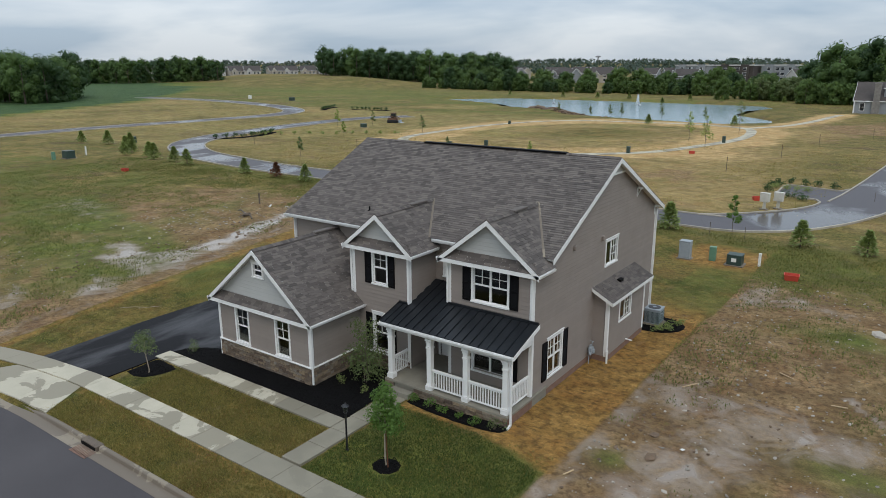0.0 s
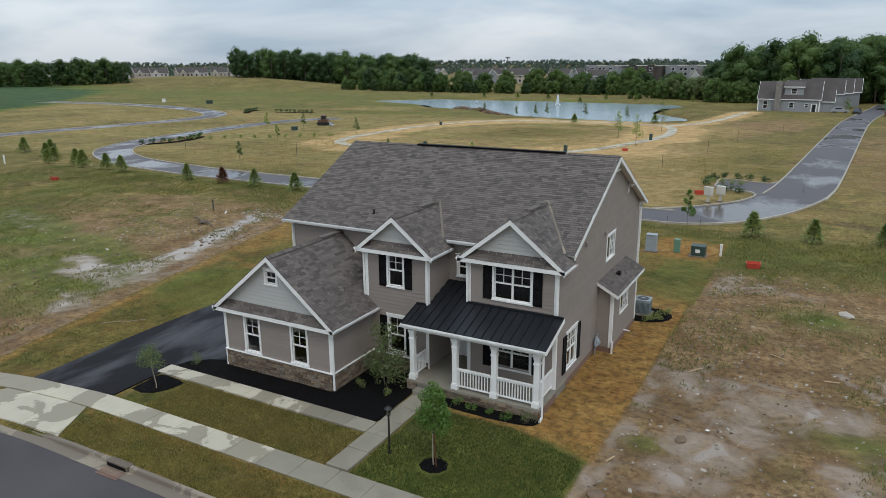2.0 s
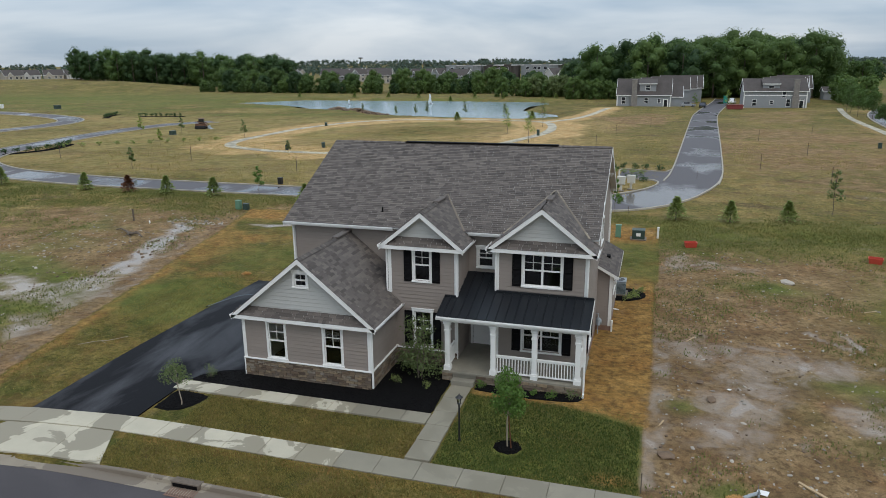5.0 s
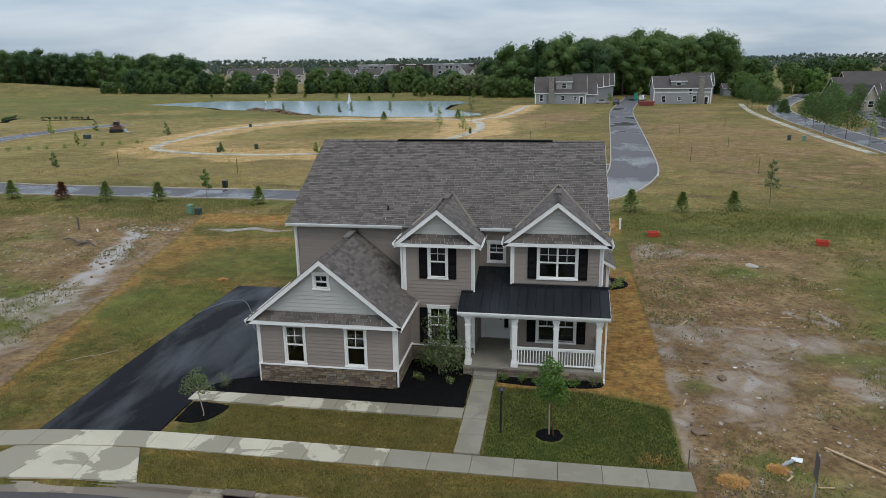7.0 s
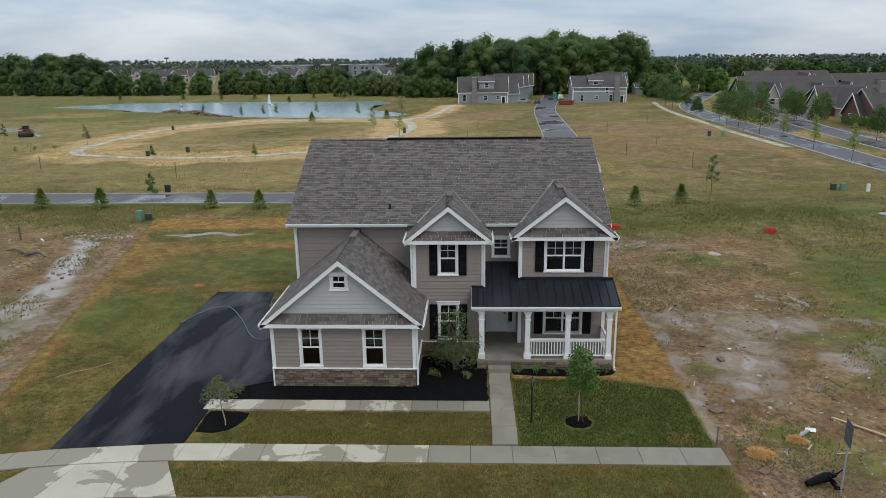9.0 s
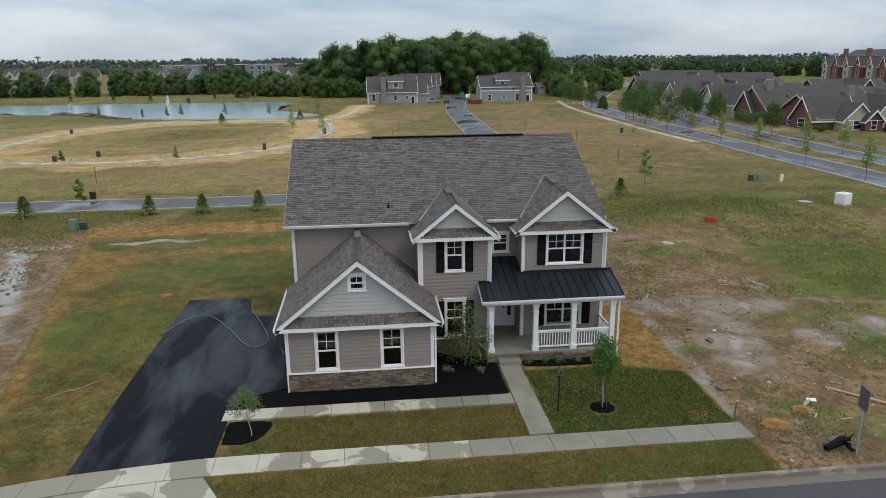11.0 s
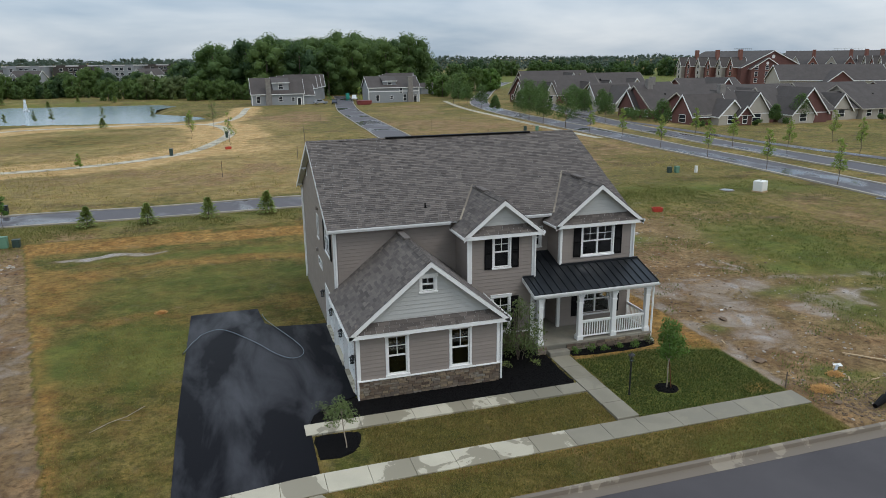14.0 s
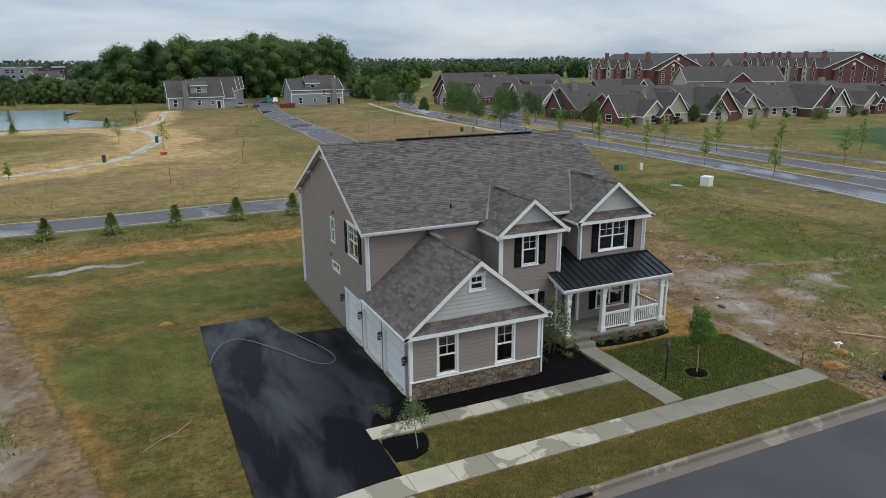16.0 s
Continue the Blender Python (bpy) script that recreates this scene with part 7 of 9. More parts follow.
for x, y, r in ((84.2, 114.8, 2.0), (83.4, 107, 1.8), (82.6, 110.5, 1.7), (85, 118.5, 1.8), (128.8, 82, 2.4), (131, 83, 2.0), (86.5, 93.5, 1.0), (98.5, 91.5, 0.9), (106, 92, 0.9), (135, 95, 0.9), (152, 90, 1.0), (159, 92, 1.1), (168, 91, 1.0)):
    shrub("clipped dark shrub before the cottages", x, y, r, r * 1.5, M_WOODS, 520, 0.24, "cottage shrubs")


def grove(name, label, spots, leaf, per, materials, seed, squash=0.9, n=16, wide=1.0, trunks=True):
    """A wood of many crowns; too many to count, so one body of leaves with its trunks."""
    rng = np.random.default_rng(seed)
    cs, rs, tones = [], [], []
    tv, tf_ = [], []
    ground_z = height(np.array([p[0] for p in spots]), np.array([p[1] for p in spots]))
    for (x, y, h), z0 in zip(spots, ground_z):
        z0 = float(z0)
        tone = rng.integers(0, len(materials))
        for i in range(n):
            tones.append(tone)
            a = i * 2.4 + rng.random() * 1.2
            k = -1.0 + 1.96 * (i + 0.5) / n
            rad = wide * h * 0.27 * (math.sqrt(1 - k * k) if k > 0 else 1 + 0.35 * k) * rng.uniform(0.85, 1.1)
            cs.append((x + math.cos(a) * rad, y + math.sin(a) * rad, z0 + h * (0.45 + 0.40 * k * rng.uniform(0.92, 1.06))))
            rs.append(wide ** 0.7 * h * rng.uniform(0.12, 0.175))
        k = len(tv)
        tv += [(x + r * math.cos(a * 1.2566), y + r * math.sin(a * 1.2566), z0 + zz) for r, zz in ((h * 0.018, -0.3), (h * 0.008, h * 0.7)) for a in range(5)]
        tf_ += [(k + a, k + (a + 1) % 5, k + 5 + (a + 1) % 5, k + 5 + a) for a in range(5)]
    ob = raw(name, tv, tf_, M_BARK)
    tagged(ob, label, "woodland", kind="stuff")
    cs, rs = np.array(cs), np.array(rs)
    pick = np.array(tones)
    bm = bmesh.new()
    bmesh.ops.create_icosphere(bm, subdivisions=2 if n > 16 else 1, radius=1.0)
    unit = np.array([v.co[:] for v in bm.verts])
    tri = np.array([[v.index for v in f.verts] for f in bm.faces])
    bm.free()
    for k, m in enumerate(materials):
        sel = pick == k
        if sel.any():
            v, f = leaf_cloud(rng, cs[sel], rs[sel], int(per * 0.85 * sel.sum()), leaf * 0.82, squash, 0.62, 0.42)
            quad_mesh("foliage", v, f, m, ob, "stuff")
            c, r = cs[sel], rs[sel]
            lump = unit[None] * (r[:, None] * rng.uniform(0.38, 0.80, (len(r), len(unit))))[:, :, None] * np.array([1, 1, squash]) + c[:, None]
            faces = (tri[None] + len(unit) * np.arange(len(r))[:, None, None]).reshape(-1, 3)
            core = quad_mesh("inner_foliage", lump.reshape(-1, 3), faces, m, ob, "stuff")
            core.data.shade_smooth()
    return ob


def scatter(poly, n, rng, gap=4.0):
    xs, ys = [p[0] for p in poly], [p[1] for p in poly]
    out = []
    for _ in range(n * 30):
        x, y = rng.uniform(min(xs), max(xs)), rng.uniform(min(ys), max(ys))
        if poly_distance(poly, np.array([x]), np.array([y]))[0] > 0 and all((x - a) ** 2 + (y - b) ** 2 > gap * gap for a, b in out):
            out.append((x, y))
            if len(out) == n:
                break
    return out


# darker horizon leaves, with the same haze tint in their colour
M_FARWOODS2 = leaf_material("haze_tinted_dark_leaves", (0.050, 0.082, 0.060), (0.085, 0.120, 0.085))
wr = np.random.default_rng(8)
W_MAIN = [(-8, 256), (12, 250), (38, 252), (60, 254), (72, 262), (82, 300), (86, 345), (60, 372), (10, 350), (-22, 290)]
spots = [(x, y, float(np.interp(x, [-24, -12, -8, 10, 40, 72, 84], [14, 16, 20.5, 23, 26, 25, 17])) * wr.uniform(0.84, 1.06)) for x, y in scatter(W_MAIN, 80, wr, 9.0)]
grove("woodland", "dense mature green wood behind the grey houses", spots, 0.78, 205, [M_WOODS, M_WOODS2, M_WOODS3, M_WOODS4], 1, n=21, wide=1.0)
edge_ = [(-14 + 2 * i + wr.uniform(-2, 2), 246 - 0.25 * i + wr.uniform(-3, 3), wr.uniform(5, 9)) for i in range(14)]
edge_ += [(-30 + wr.uniform(-14, 14), 262 + wr.uniform(-6, 8), wr.uniform(6, 10)) for i in range(14)]
grove("hedgerow", "scrubby light green trees at the wood's edge", edge_, 0.7, 70, [M_WOODS2, M_LEAF2], 2)
belt = [(x + wr.uniform(-3, 3), 292 + 0.0006 * (x + 110) ** 2 + wr.uniform(-9, 12), wr.uniform(6.5, 13.0) * (1.0 if x < -45 else 0.85)) for x in np.arange(-205, -14, 3.1)]
belt += [(x + wr.uniform(-3, 3), 282 + 0.0006 * (x + 110) ** 2 + wr.uniform(-2, 3), wr.uniform(4, 7)) for x in np.arange(-205, -20, 3.6)]
grove("tree_belt", "mixed green tree belt beyond the pond", belt, 0.72, 95, [M_WOODS, M_WOODS2, M_WOODS3, M_WOODS4, M_WOODS2], 3)
big = [(x, y, wr.uniform(17, 22)) for x, y in scatter([(-320, 318), (-250, 335), (-190, 330), (-185, 352), (-250, 372), (-325, 352)], 60, wr, 6)]
grove("woodland", "tall dark wood on the far edge of the meadow", big, 0.9, 100, [M_WOODS, M_WOODS3], 4)
clump = [(x, y, wr.uniform(16, 21)) for x, y in scatter([(-232, 108), (-250, 96), (-300, 70), (-330, 100), (-300, 140), (-262, 130)], 42, wr, 6)]
grove("woodland", "dark clump of tall trees by the crop field", clump, 0.74, 150, [M_WOODS, M_WOODS3], 5)
line = [(-470 + 3.6 * i + wr.uniform(-4, 4), 236 + 2.0 * i + wr.uniform(-5, 6), wr.uniform(13, 19)) for i in range(26)]
grove("tree_line", "line of field trees beyond the crops", line, 1.1, 70, [M_WOODS, M_WOODS3], 6)
side_ = [(100 + wr.uniform(-6, 6) + 1.4 * i, 262 + 1.2 * i + wr.uniform(-5, 5), wr.uniform(6, 12)) for i in range(8)]
side_ += [(77 + wr.uniform(-3, 3), 214 + 7 * i, wr.uniform(7, 11)) for i in range(5)]
grove("hedgerow", "leafy trees beside the bend in the boulevard", side_, 0.8, 70, [M_WOODS2, M_LEAF], 7)
rows_ = [(500 * math.sin(radians(a)) + wr.uniform(-8, 8) + 10, 500 * math.cos(radians(a)) + wr.uniform(-25, 25), wr.uniform(7, 14)) for a in np.arange(13, 62, 0.45)]
grove("tree_belt", "dark green tree belt beyond the far green field", rows_, 1.05, 60, [M_WOODS, M_WOODS3, M_WOODS4], 14, wide=1.3)
# the treed horizon all round, its haze put into the leaf colours
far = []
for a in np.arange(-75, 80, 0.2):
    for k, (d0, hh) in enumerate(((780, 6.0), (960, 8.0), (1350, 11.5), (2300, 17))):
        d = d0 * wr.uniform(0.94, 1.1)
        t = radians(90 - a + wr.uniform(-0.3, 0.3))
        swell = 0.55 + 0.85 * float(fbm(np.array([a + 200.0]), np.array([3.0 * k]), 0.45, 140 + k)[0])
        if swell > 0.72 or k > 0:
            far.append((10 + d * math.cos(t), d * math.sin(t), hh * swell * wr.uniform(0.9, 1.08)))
grove("horizon_trees", "distant tree line along the horizon, haze tinted into its leaves", far, 2.5, 14, [M_FARWOODS, M_FARWOODS, M_FARWOODS2], 9, n=4, wide=3.2)


# ---- neighbouring buildings ----
M_FROOF = plain("brown_grey_roof", (0.068, 0.056, 0.050), 0.85, 0.16, 0.5, 8, 0.3)
M_FBRICK = plain("dark_red_brick", (0.142, 0.060, 0.050), 0.85, 0.18, 0.6, 9, 0.3)
M_FBRICK2 = plain("orange_red_brick", (0.205, 0.084, 0.060), 0.85, 0.16, 0.6, 9, 0.3)
M_FSTUCCO = plain("sand_coloured_siding", (0.40, 0.36, 0.30), 0.8, 0.1, 0.5, 9, 0.1)
M_FGREY = plain("blue_grey_siding", (0.255, 0.265, 0.275), 0.75, 0.08, 0.5, 9, 0.1)
M_FSTONE = plain("grey_chimney_stone", (0.22, 0.20, 0.18), 0.85, 0.25, 2.0, 9, 0.4)
M_FPANE = Nodes("far_window_pane").set(Base_Color=(0.02, 0.024, 0.03), Roughness=0.08)


def far_window(parent, m, u, z, w, h, bars=True):
    """A small framed window on the face at pose m."""
    f = 0.09
    rows = [(u - w / 2 - f, u - w / 2, -0.06, 0.02, z - f, z + h + f), (u + w / 2, u + w / 2 + f, -0.06, 0.02, z - f, z + h + f), (u - w / 2, u + w / 2, -0.06, 0.02, z - f, z), (u - w / 2, u + w / 2, -0.06, 0.02, z + h, z + h + f)]
    if bars:
        rows.append((u - w / 2, u + w / 2, -0.05, 0.02, z + h / 2 - 0.04, z + h / 2 + 0.04))
    fr = part("window", boxes(*rows), M_TRIM, parent)
    fr.matrix_basis = m
    part("pane", boxes((u - w / 2, u + w / 2, -0.02, 0.01, z, z + h)), M_FPANE, fr)


def gable_block(parent, x0, x1, y0, y1, z0, eave, ridge, axis, wall_m, roof_m, over=0.35, name="wall", trim_m=None, rakes=True):
    """A gabled body: its walls in one prism, two thick roof slopes and pale rake boards. axis: the way the ridge runs."""
    bm = bmesh.new()
    if axis == "x":
        c = (y0 + y1) / 2
        prism(bm, [(x0, y0, z0), (x0, y1, z0), (x0, y1, eave), (x0, c, ridge), (x0, y0, eave)], (x1 - x0, 0, 0))
        half, pts = (y1 - y0) / 2, [((x0 - over, y0, 0), (x1 + over, y0, 0), 1), ((x0 - over, y1, 0), (x1 + over, y1, 0), -1)]
    else:
        c = (x0 + x1) / 2
        prism(bm, [(x0, y0, z0), (x1, y0, z0), (x1, y0, eave), (c, y0, ridge), (x0, y0, eave)], (0, y1 - y0, 0))
        half, pts = (x1 - x0) / 2, [((x0, y0 - over, 0), (x0, y1 + over, 0), 1), ((x1, y0 - over, 0), (x1, y1 + over, 0), -1)]
    part(name, bm, wall_m, parent)
    sl = (ridge - eave) / half
    for p, q, s in pts:
        if axis == "x":
            o = Vector((0, -s * over, 0))
            inn = Vector((0, s * half, 0))
        else:
            o = Vector((-s * over, 0, 0))
            inn = Vector((s * half, 0, 0))
        lo, hi = Vector((0, 0, eave - sl * over + 0.16)), Vector((0, 0, ridge + 0.16))
        a, b = Vector(p) + o + lo, Vector(q) + o + lo
        c_, d = Vector(q) + inn + hi, Vector(p) + inn + hi
        slab([a, b, c_, d], 0.16, roof_m, "roof", parent)
        if rakes:
            n = (Vector(q) - Vector(p)).normalized()
            for e, f, out in ((a, d, -n), (b, c_, n)):
                dn = Vector((0, 0, -0.34))
                bm = bmesh.new()
                prism(bm, [e, f, f + dn, e + dn], out * 0.08)
                part("rake_board", bm, trim_m or M_TRIM, parent)
            bm = bmesh.new()
            dn = Vector((0, 0, -0.22))
            oo = o.normalized() * 0.06
            prism(bm, [a, b, b + dn, a + dn], oo)
            part("fascia", bm, trim_m or M_TRIM, parent)


def duplex(label, at, w, d, eave, chim, dorm, dw, wing, openings):
    """A grey pair of homes: steep front roof with dormer and stone chimney, a row of taller gabled blocks behind."""
    b = thing("duplex_house", label, "house", "grey houses by the wood", at=(*at, hz(*at)))
    ridge = 8.2
    gable_block(b, -w / 2, w / 2, 0, d, -0.5, eave, ridge, "x", M_FGREY, M_FROOF)
    if wing:
        gable_block(b, w / 2 + 0.1, w / 2 + 3.4, 1.2, d - 1, -0.5, 3.0, 5.9, "x", M_FGREY, M_FROOF)
    for k in range(3):
        gable_block(b, -w / 2 + 7 + 3 * k, w / 2 + 4.6 * wing + 1.0 + 2.4 * k, d - 0.5 + 8 * k, d + 6.5 + 8 * k, -0.5, 4.9, 8.3 + 0.15 * k, "x", M_FGREY, M_FROOF)
        far_window(b, pose(w / 2 + 4.6 * wing + 1.0 + 2.4 * k, 0, 0, 0, 0, 90), d + 3 + 8 * k, 5.2, 1.2, 1.5)
        far_window(b, pose(w / 2 + 4.6 * wing + 1.0 + 2.4 * k, 0, 0, 0, 0, 90), d + 3 + 8 * k, 1.2, 1.4, 1.6)
    # shed dormer
    sl = (ridge - eave) / (d / 2)
    y0 = 1.0
    bm = bmesh.new()
    zt = 6.9
    prism(bm, [(dorm - dw / 2, y0, eave + sl * y0 - 0.3), (dorm - dw / 2, y0, zt), (dorm - dw / 2, d / 2 - 0.2, ridge - 0.25), (dorm - dw / 2, d / 2 - 0.2, eave + sl * y0 - 0.3)], (dw, 0, 0))
    dm = part("dormer", bm, M_FGREY, b)
    slab([Vector((dorm - dw / 2 - 0.3, y0 - 0.35, zt + 0.08)), Vector((dorm + dw / 2 + 0.3, y0 - 0.35, zt + 0.08)), Vector((dorm + dw / 2 + 0.3, d / 2, ridge + 0.12)), Vector((dorm - dw / 2 - 0.3, d / 2, ridge + 0.12))], 0.14, M_FROOF, "roof", dm)
    part("fascia", boxes((dorm - dw / 2 - 0.3, dorm + dw / 2 + 0.3, y0 - 0.42, y0 - 0.36, zt - 0.18, zt + 0.08)), M_TRIM, dm)
    far_window(b, pose(0, y0, 0), dorm, zt - 1.9, 1.3, 1.4)
    part("chimney", boxes((chim - 0.95, chim + 0.95, -0.8, 0.3, -0.5, 3.4), (chim - 0.75, chim + 0.75, -0.7, 0.3, 3.4, 8.0), (chim - 0.85, chim + 0.85, -0.8, 0.4, 8.0, 8.3), bevel=0.05), M_FSTONE, b, "grey stone chimney")
    for u, z, ww, hh in openings:
        if abs(u) < w / 2 - 0.8:
            far_window(b, Matrix.Identity(4), u, z, ww, hh)
    for e in (-1, 1):
        part("corner_board", boxes((e * w / 2 - 0.18, e * w / 2 + 0.12, -0.06, 0.0, -0.3, eave - 0.1)), M_TRIM, b)
    part("band", boxes((-w / 2, w / 2, -0.05, 0.0, min(eave, 3.7) - 0.25, min(eave, 3.7))), M_TRIM, b)
    dx0 = w / 2 - 1.4
    dr = part("door", boxes((dx0 - 0.5, dx0 + 0.5, -0.06, 0.0, 0.0, 2.1)), M_FPANE, b)
    part("door_frame", boxes((dx0 - 0.75, dx0 - 0.5, -0.09, 0.0, 0.0, 2.3), (dx0 + 0.5, dx0 + 0.75, -0.09, 0.0, 0.0, 2.3), (dx0 - 0.5, dx0 + 0.5, -0.09, 0.0, 2.1, 2.3)), M_TRIM, dr)
    return b


duplex("grey duplex with stone chimney, steep roof and wide dormer", (12.8, 206), 16, 11, 3.6, -2.9, 1.1, 5.0, 1, ((-6.1, 0.8, 1.0, 2.0), (0.8, 1.1, 1.1, 1.4), (4.7, 1.2, 0.8, 1.1)))
duplex("grey duplex with stone chimney and small dormer beside the lane", (50.2, 204), 17, 11, 4.9, 5.4, -1.2, 4.4, 0, ((-5.6, 0.6, 1.0, 1.8), (-0.9, 1.1, 0.9, 1.0), (2.3, 3.0, 0.9, 1.6), (3.6, 0.5, 1.0, 2.0), (7.3, 0.5, 1.0, 2.0)))
shed = thing("garden_shed", "small grey shed at the wood's edge", "shed", at=(76, 251, hz(76, 251)))
gable_block(shed, -4, 4, -2, 4, -0.5, 2.8, 4.2, "x", M_FGREY, M_FROOF)
far_window(shed, pose(0, -2, 0), 0.5, 1.0, 1.2, 1.2)


def cottage(label, x0, x1, y0, back, wall_m, wings, ridge=7.2, rz=0, chim=None):
    """A low cottage: broad roof along the street and steep gabled wings to the south or west."""
    w = x1 - x0
    b = thing("cottage", label, "house", "brick cottages", at=((x0 + x1) / 2, y0, -1.0), rz=rz)
    gable_block(b, -w / 2, w / 2, 0, back, -0.5, 2.7, ridge, "x", wall_m, M_FROOF, 0.5, trim_m=M_FSTUCCO)
    taken = []
    for side, c, gw, gm, out, peak in wings:
        if side == "s":
            c -= (x0 + x1) / 2
            taken.append((c, gw))
            gable_block(b, c - gw / 2, c + gw / 2, -out, back * 0.45, -0.5, 2.5, peak, "y", gm, M_FROOF, 0.4, trim_m=M_TRIM)
            far_window(b, pose(0, -out, 0), c, 0.9, min(2.4, gw * 0.3), 1.5)
            part("band", boxes((c - gw / 2 + 0.1, c + gw / 2 - 0.1, -out - 0.06, -out, 2.4, 2.55)), M_TRIM, b)
        else:
            gable_block(b, -w / 2 - out, -w / 2 + w * 0.4, c - gw / 2, c + gw / 2, -0.5, 2.5, peak, "x", gm, M_FROOF, 0.4, trim_m=M_TRIM)
            far_window(b, pose(-w / 2 - out, 0, 0, 0, 0, LEFT), -c, 0.9, min(2.2, gw * 0.3), 1.5)
    for u in np.arange(-w / 2 + 1.8, w / 2 - 1, 3.4):
        if all(abs(u - c) > gw / 2 + 0.9 for c, gw in taken):
            far_window(b, Matrix.Identity(4), u, 0.9, 1.3, 1.4)
    for v in np.arange(2.0, back - 1.5, 3.6):
        far_window(b, pose(-w / 2, 0, 0, 0, 0, LEFT), -v, 0.9, 1.2, 1.4)
    for u in (-w / 4, w / 3):
        part("roof_vent", boxes((u - 0.22, u + 0.22, back * 0.28, back * 0.28 + 0.4, ridge - 2.4, ridge - 1.7), bevel=0.05), M_SHUTTER, b)
    if chim is not None:
        u = chim - (x0 + x1) / 2
        part("chimney", boxes((u - 0.7, u + 0.7, back / 2 - 1.4, back / 2 - 0.2, ridge - 2.0, ridge + 1.6), bevel=0.06), M_FSTONE, b, "grey stone chimney")
    return b


K, S = M_FBRICK, M_FSTUCCO
ROWC = [(88, 107, 96.5, 14, K, [("w", 3.4, 7.0, K, 1.2, 6.4), ("s", 94.2, 6.2, S, 2.6, 5.5), ("s", 96.4, 3.4, K, 3.8, 4.3), ("s", 102, 6.8, S, 0.6, 6.7)], 6.7, 0, 98),
        (108, 122.5, 96.5, 14, K, [("s", 113.4, 9.2, K, 3.0, 7.5), ("s", 111, 5.6, S, 3.8, 5.6)], 7.2),
        (123, 131, 98, 12, S, [("s", 126, 5.6, S, 0.5, 5.8)], 5.9),
        (131.5, 159, 97, 15, S, [("s", 146.2, 10.2, K, 4.0, 7.4), ("s", 148.2, 6.4, S, 5.6, 5.9), ("s", 155.2, 6.6, K, 1.0, 6.3)], 7.3, 0, 157),
        (160, 179, 97, 15, K, [("s", 165, 6.4, S, 2.6, 5.4), ("s", 166.6, 3.6, K, 3.6, 4.2), ("s", 174, 7.0, K, 1.0, 6.4)], 7.0),
        (181, 200, 95, 15, K, [("s", 186, 7, S, 2.6, 5.6), ("s", 194, 8.0, K, 2.0, 7.0)], 7.0, -6),
        (202, 222, 91, 15, S, [("s", 208, 7, K, 2.6, 6.2)], 7.0, -10),
        (88, 112, 113, 14, K, [("w", 8.5, 7.4, K, 1.0, 6.5), ("s", 107, 7, K, 1.0, 6.2)], 7.5, 0, 91),
        (116, 138, 120, 14, K, [("s", 121, 7, S, 1.5, 6.2)], 6.8),
        (142, 164, 122, 14, S, [("s", 158, 7, K, 1.5, 6.2)], 6.8, -4),
        (168, 190, 120, 14, K, [("s", 174, 7, S, 1.5, 6.2)], 6.8, -8),
        (93, 118, 143, 15, K, [("w", 5, 7.5, S, 1.2, 6.6), ("s", 98, 7.2, S, 4.0, 6.4)], 6.9, 0, 112),
        (124, 144, 148, 15, K, [("s", 134, 9, K, 2.5, 7.8)], 7.6),
        (86, 112, 176, 15, K, [("w", 4.5, 7, S, 1.2, 6.6), ("s", 93, 4, S, 1.0, 6.4), ("s", 106, 4, S, 1.0, 6.4)], 8.2),
        (112, 134, 184, 15, K, [("s", 118, 4, S, 1.0, 6.4), ("s", 128, 7, S, 1.0, 6.8)], 8.6),
        (100, 126, 208, 15, K, [("s", 117, 7, S, 1.0, 8.4)], 9.0)]
for row in ROWC:
    cottage("low brick cottage with a brown roof and steep gables" if row[4] is K else "low sand-coloured cottage with a brown roof and steep gables", *row)


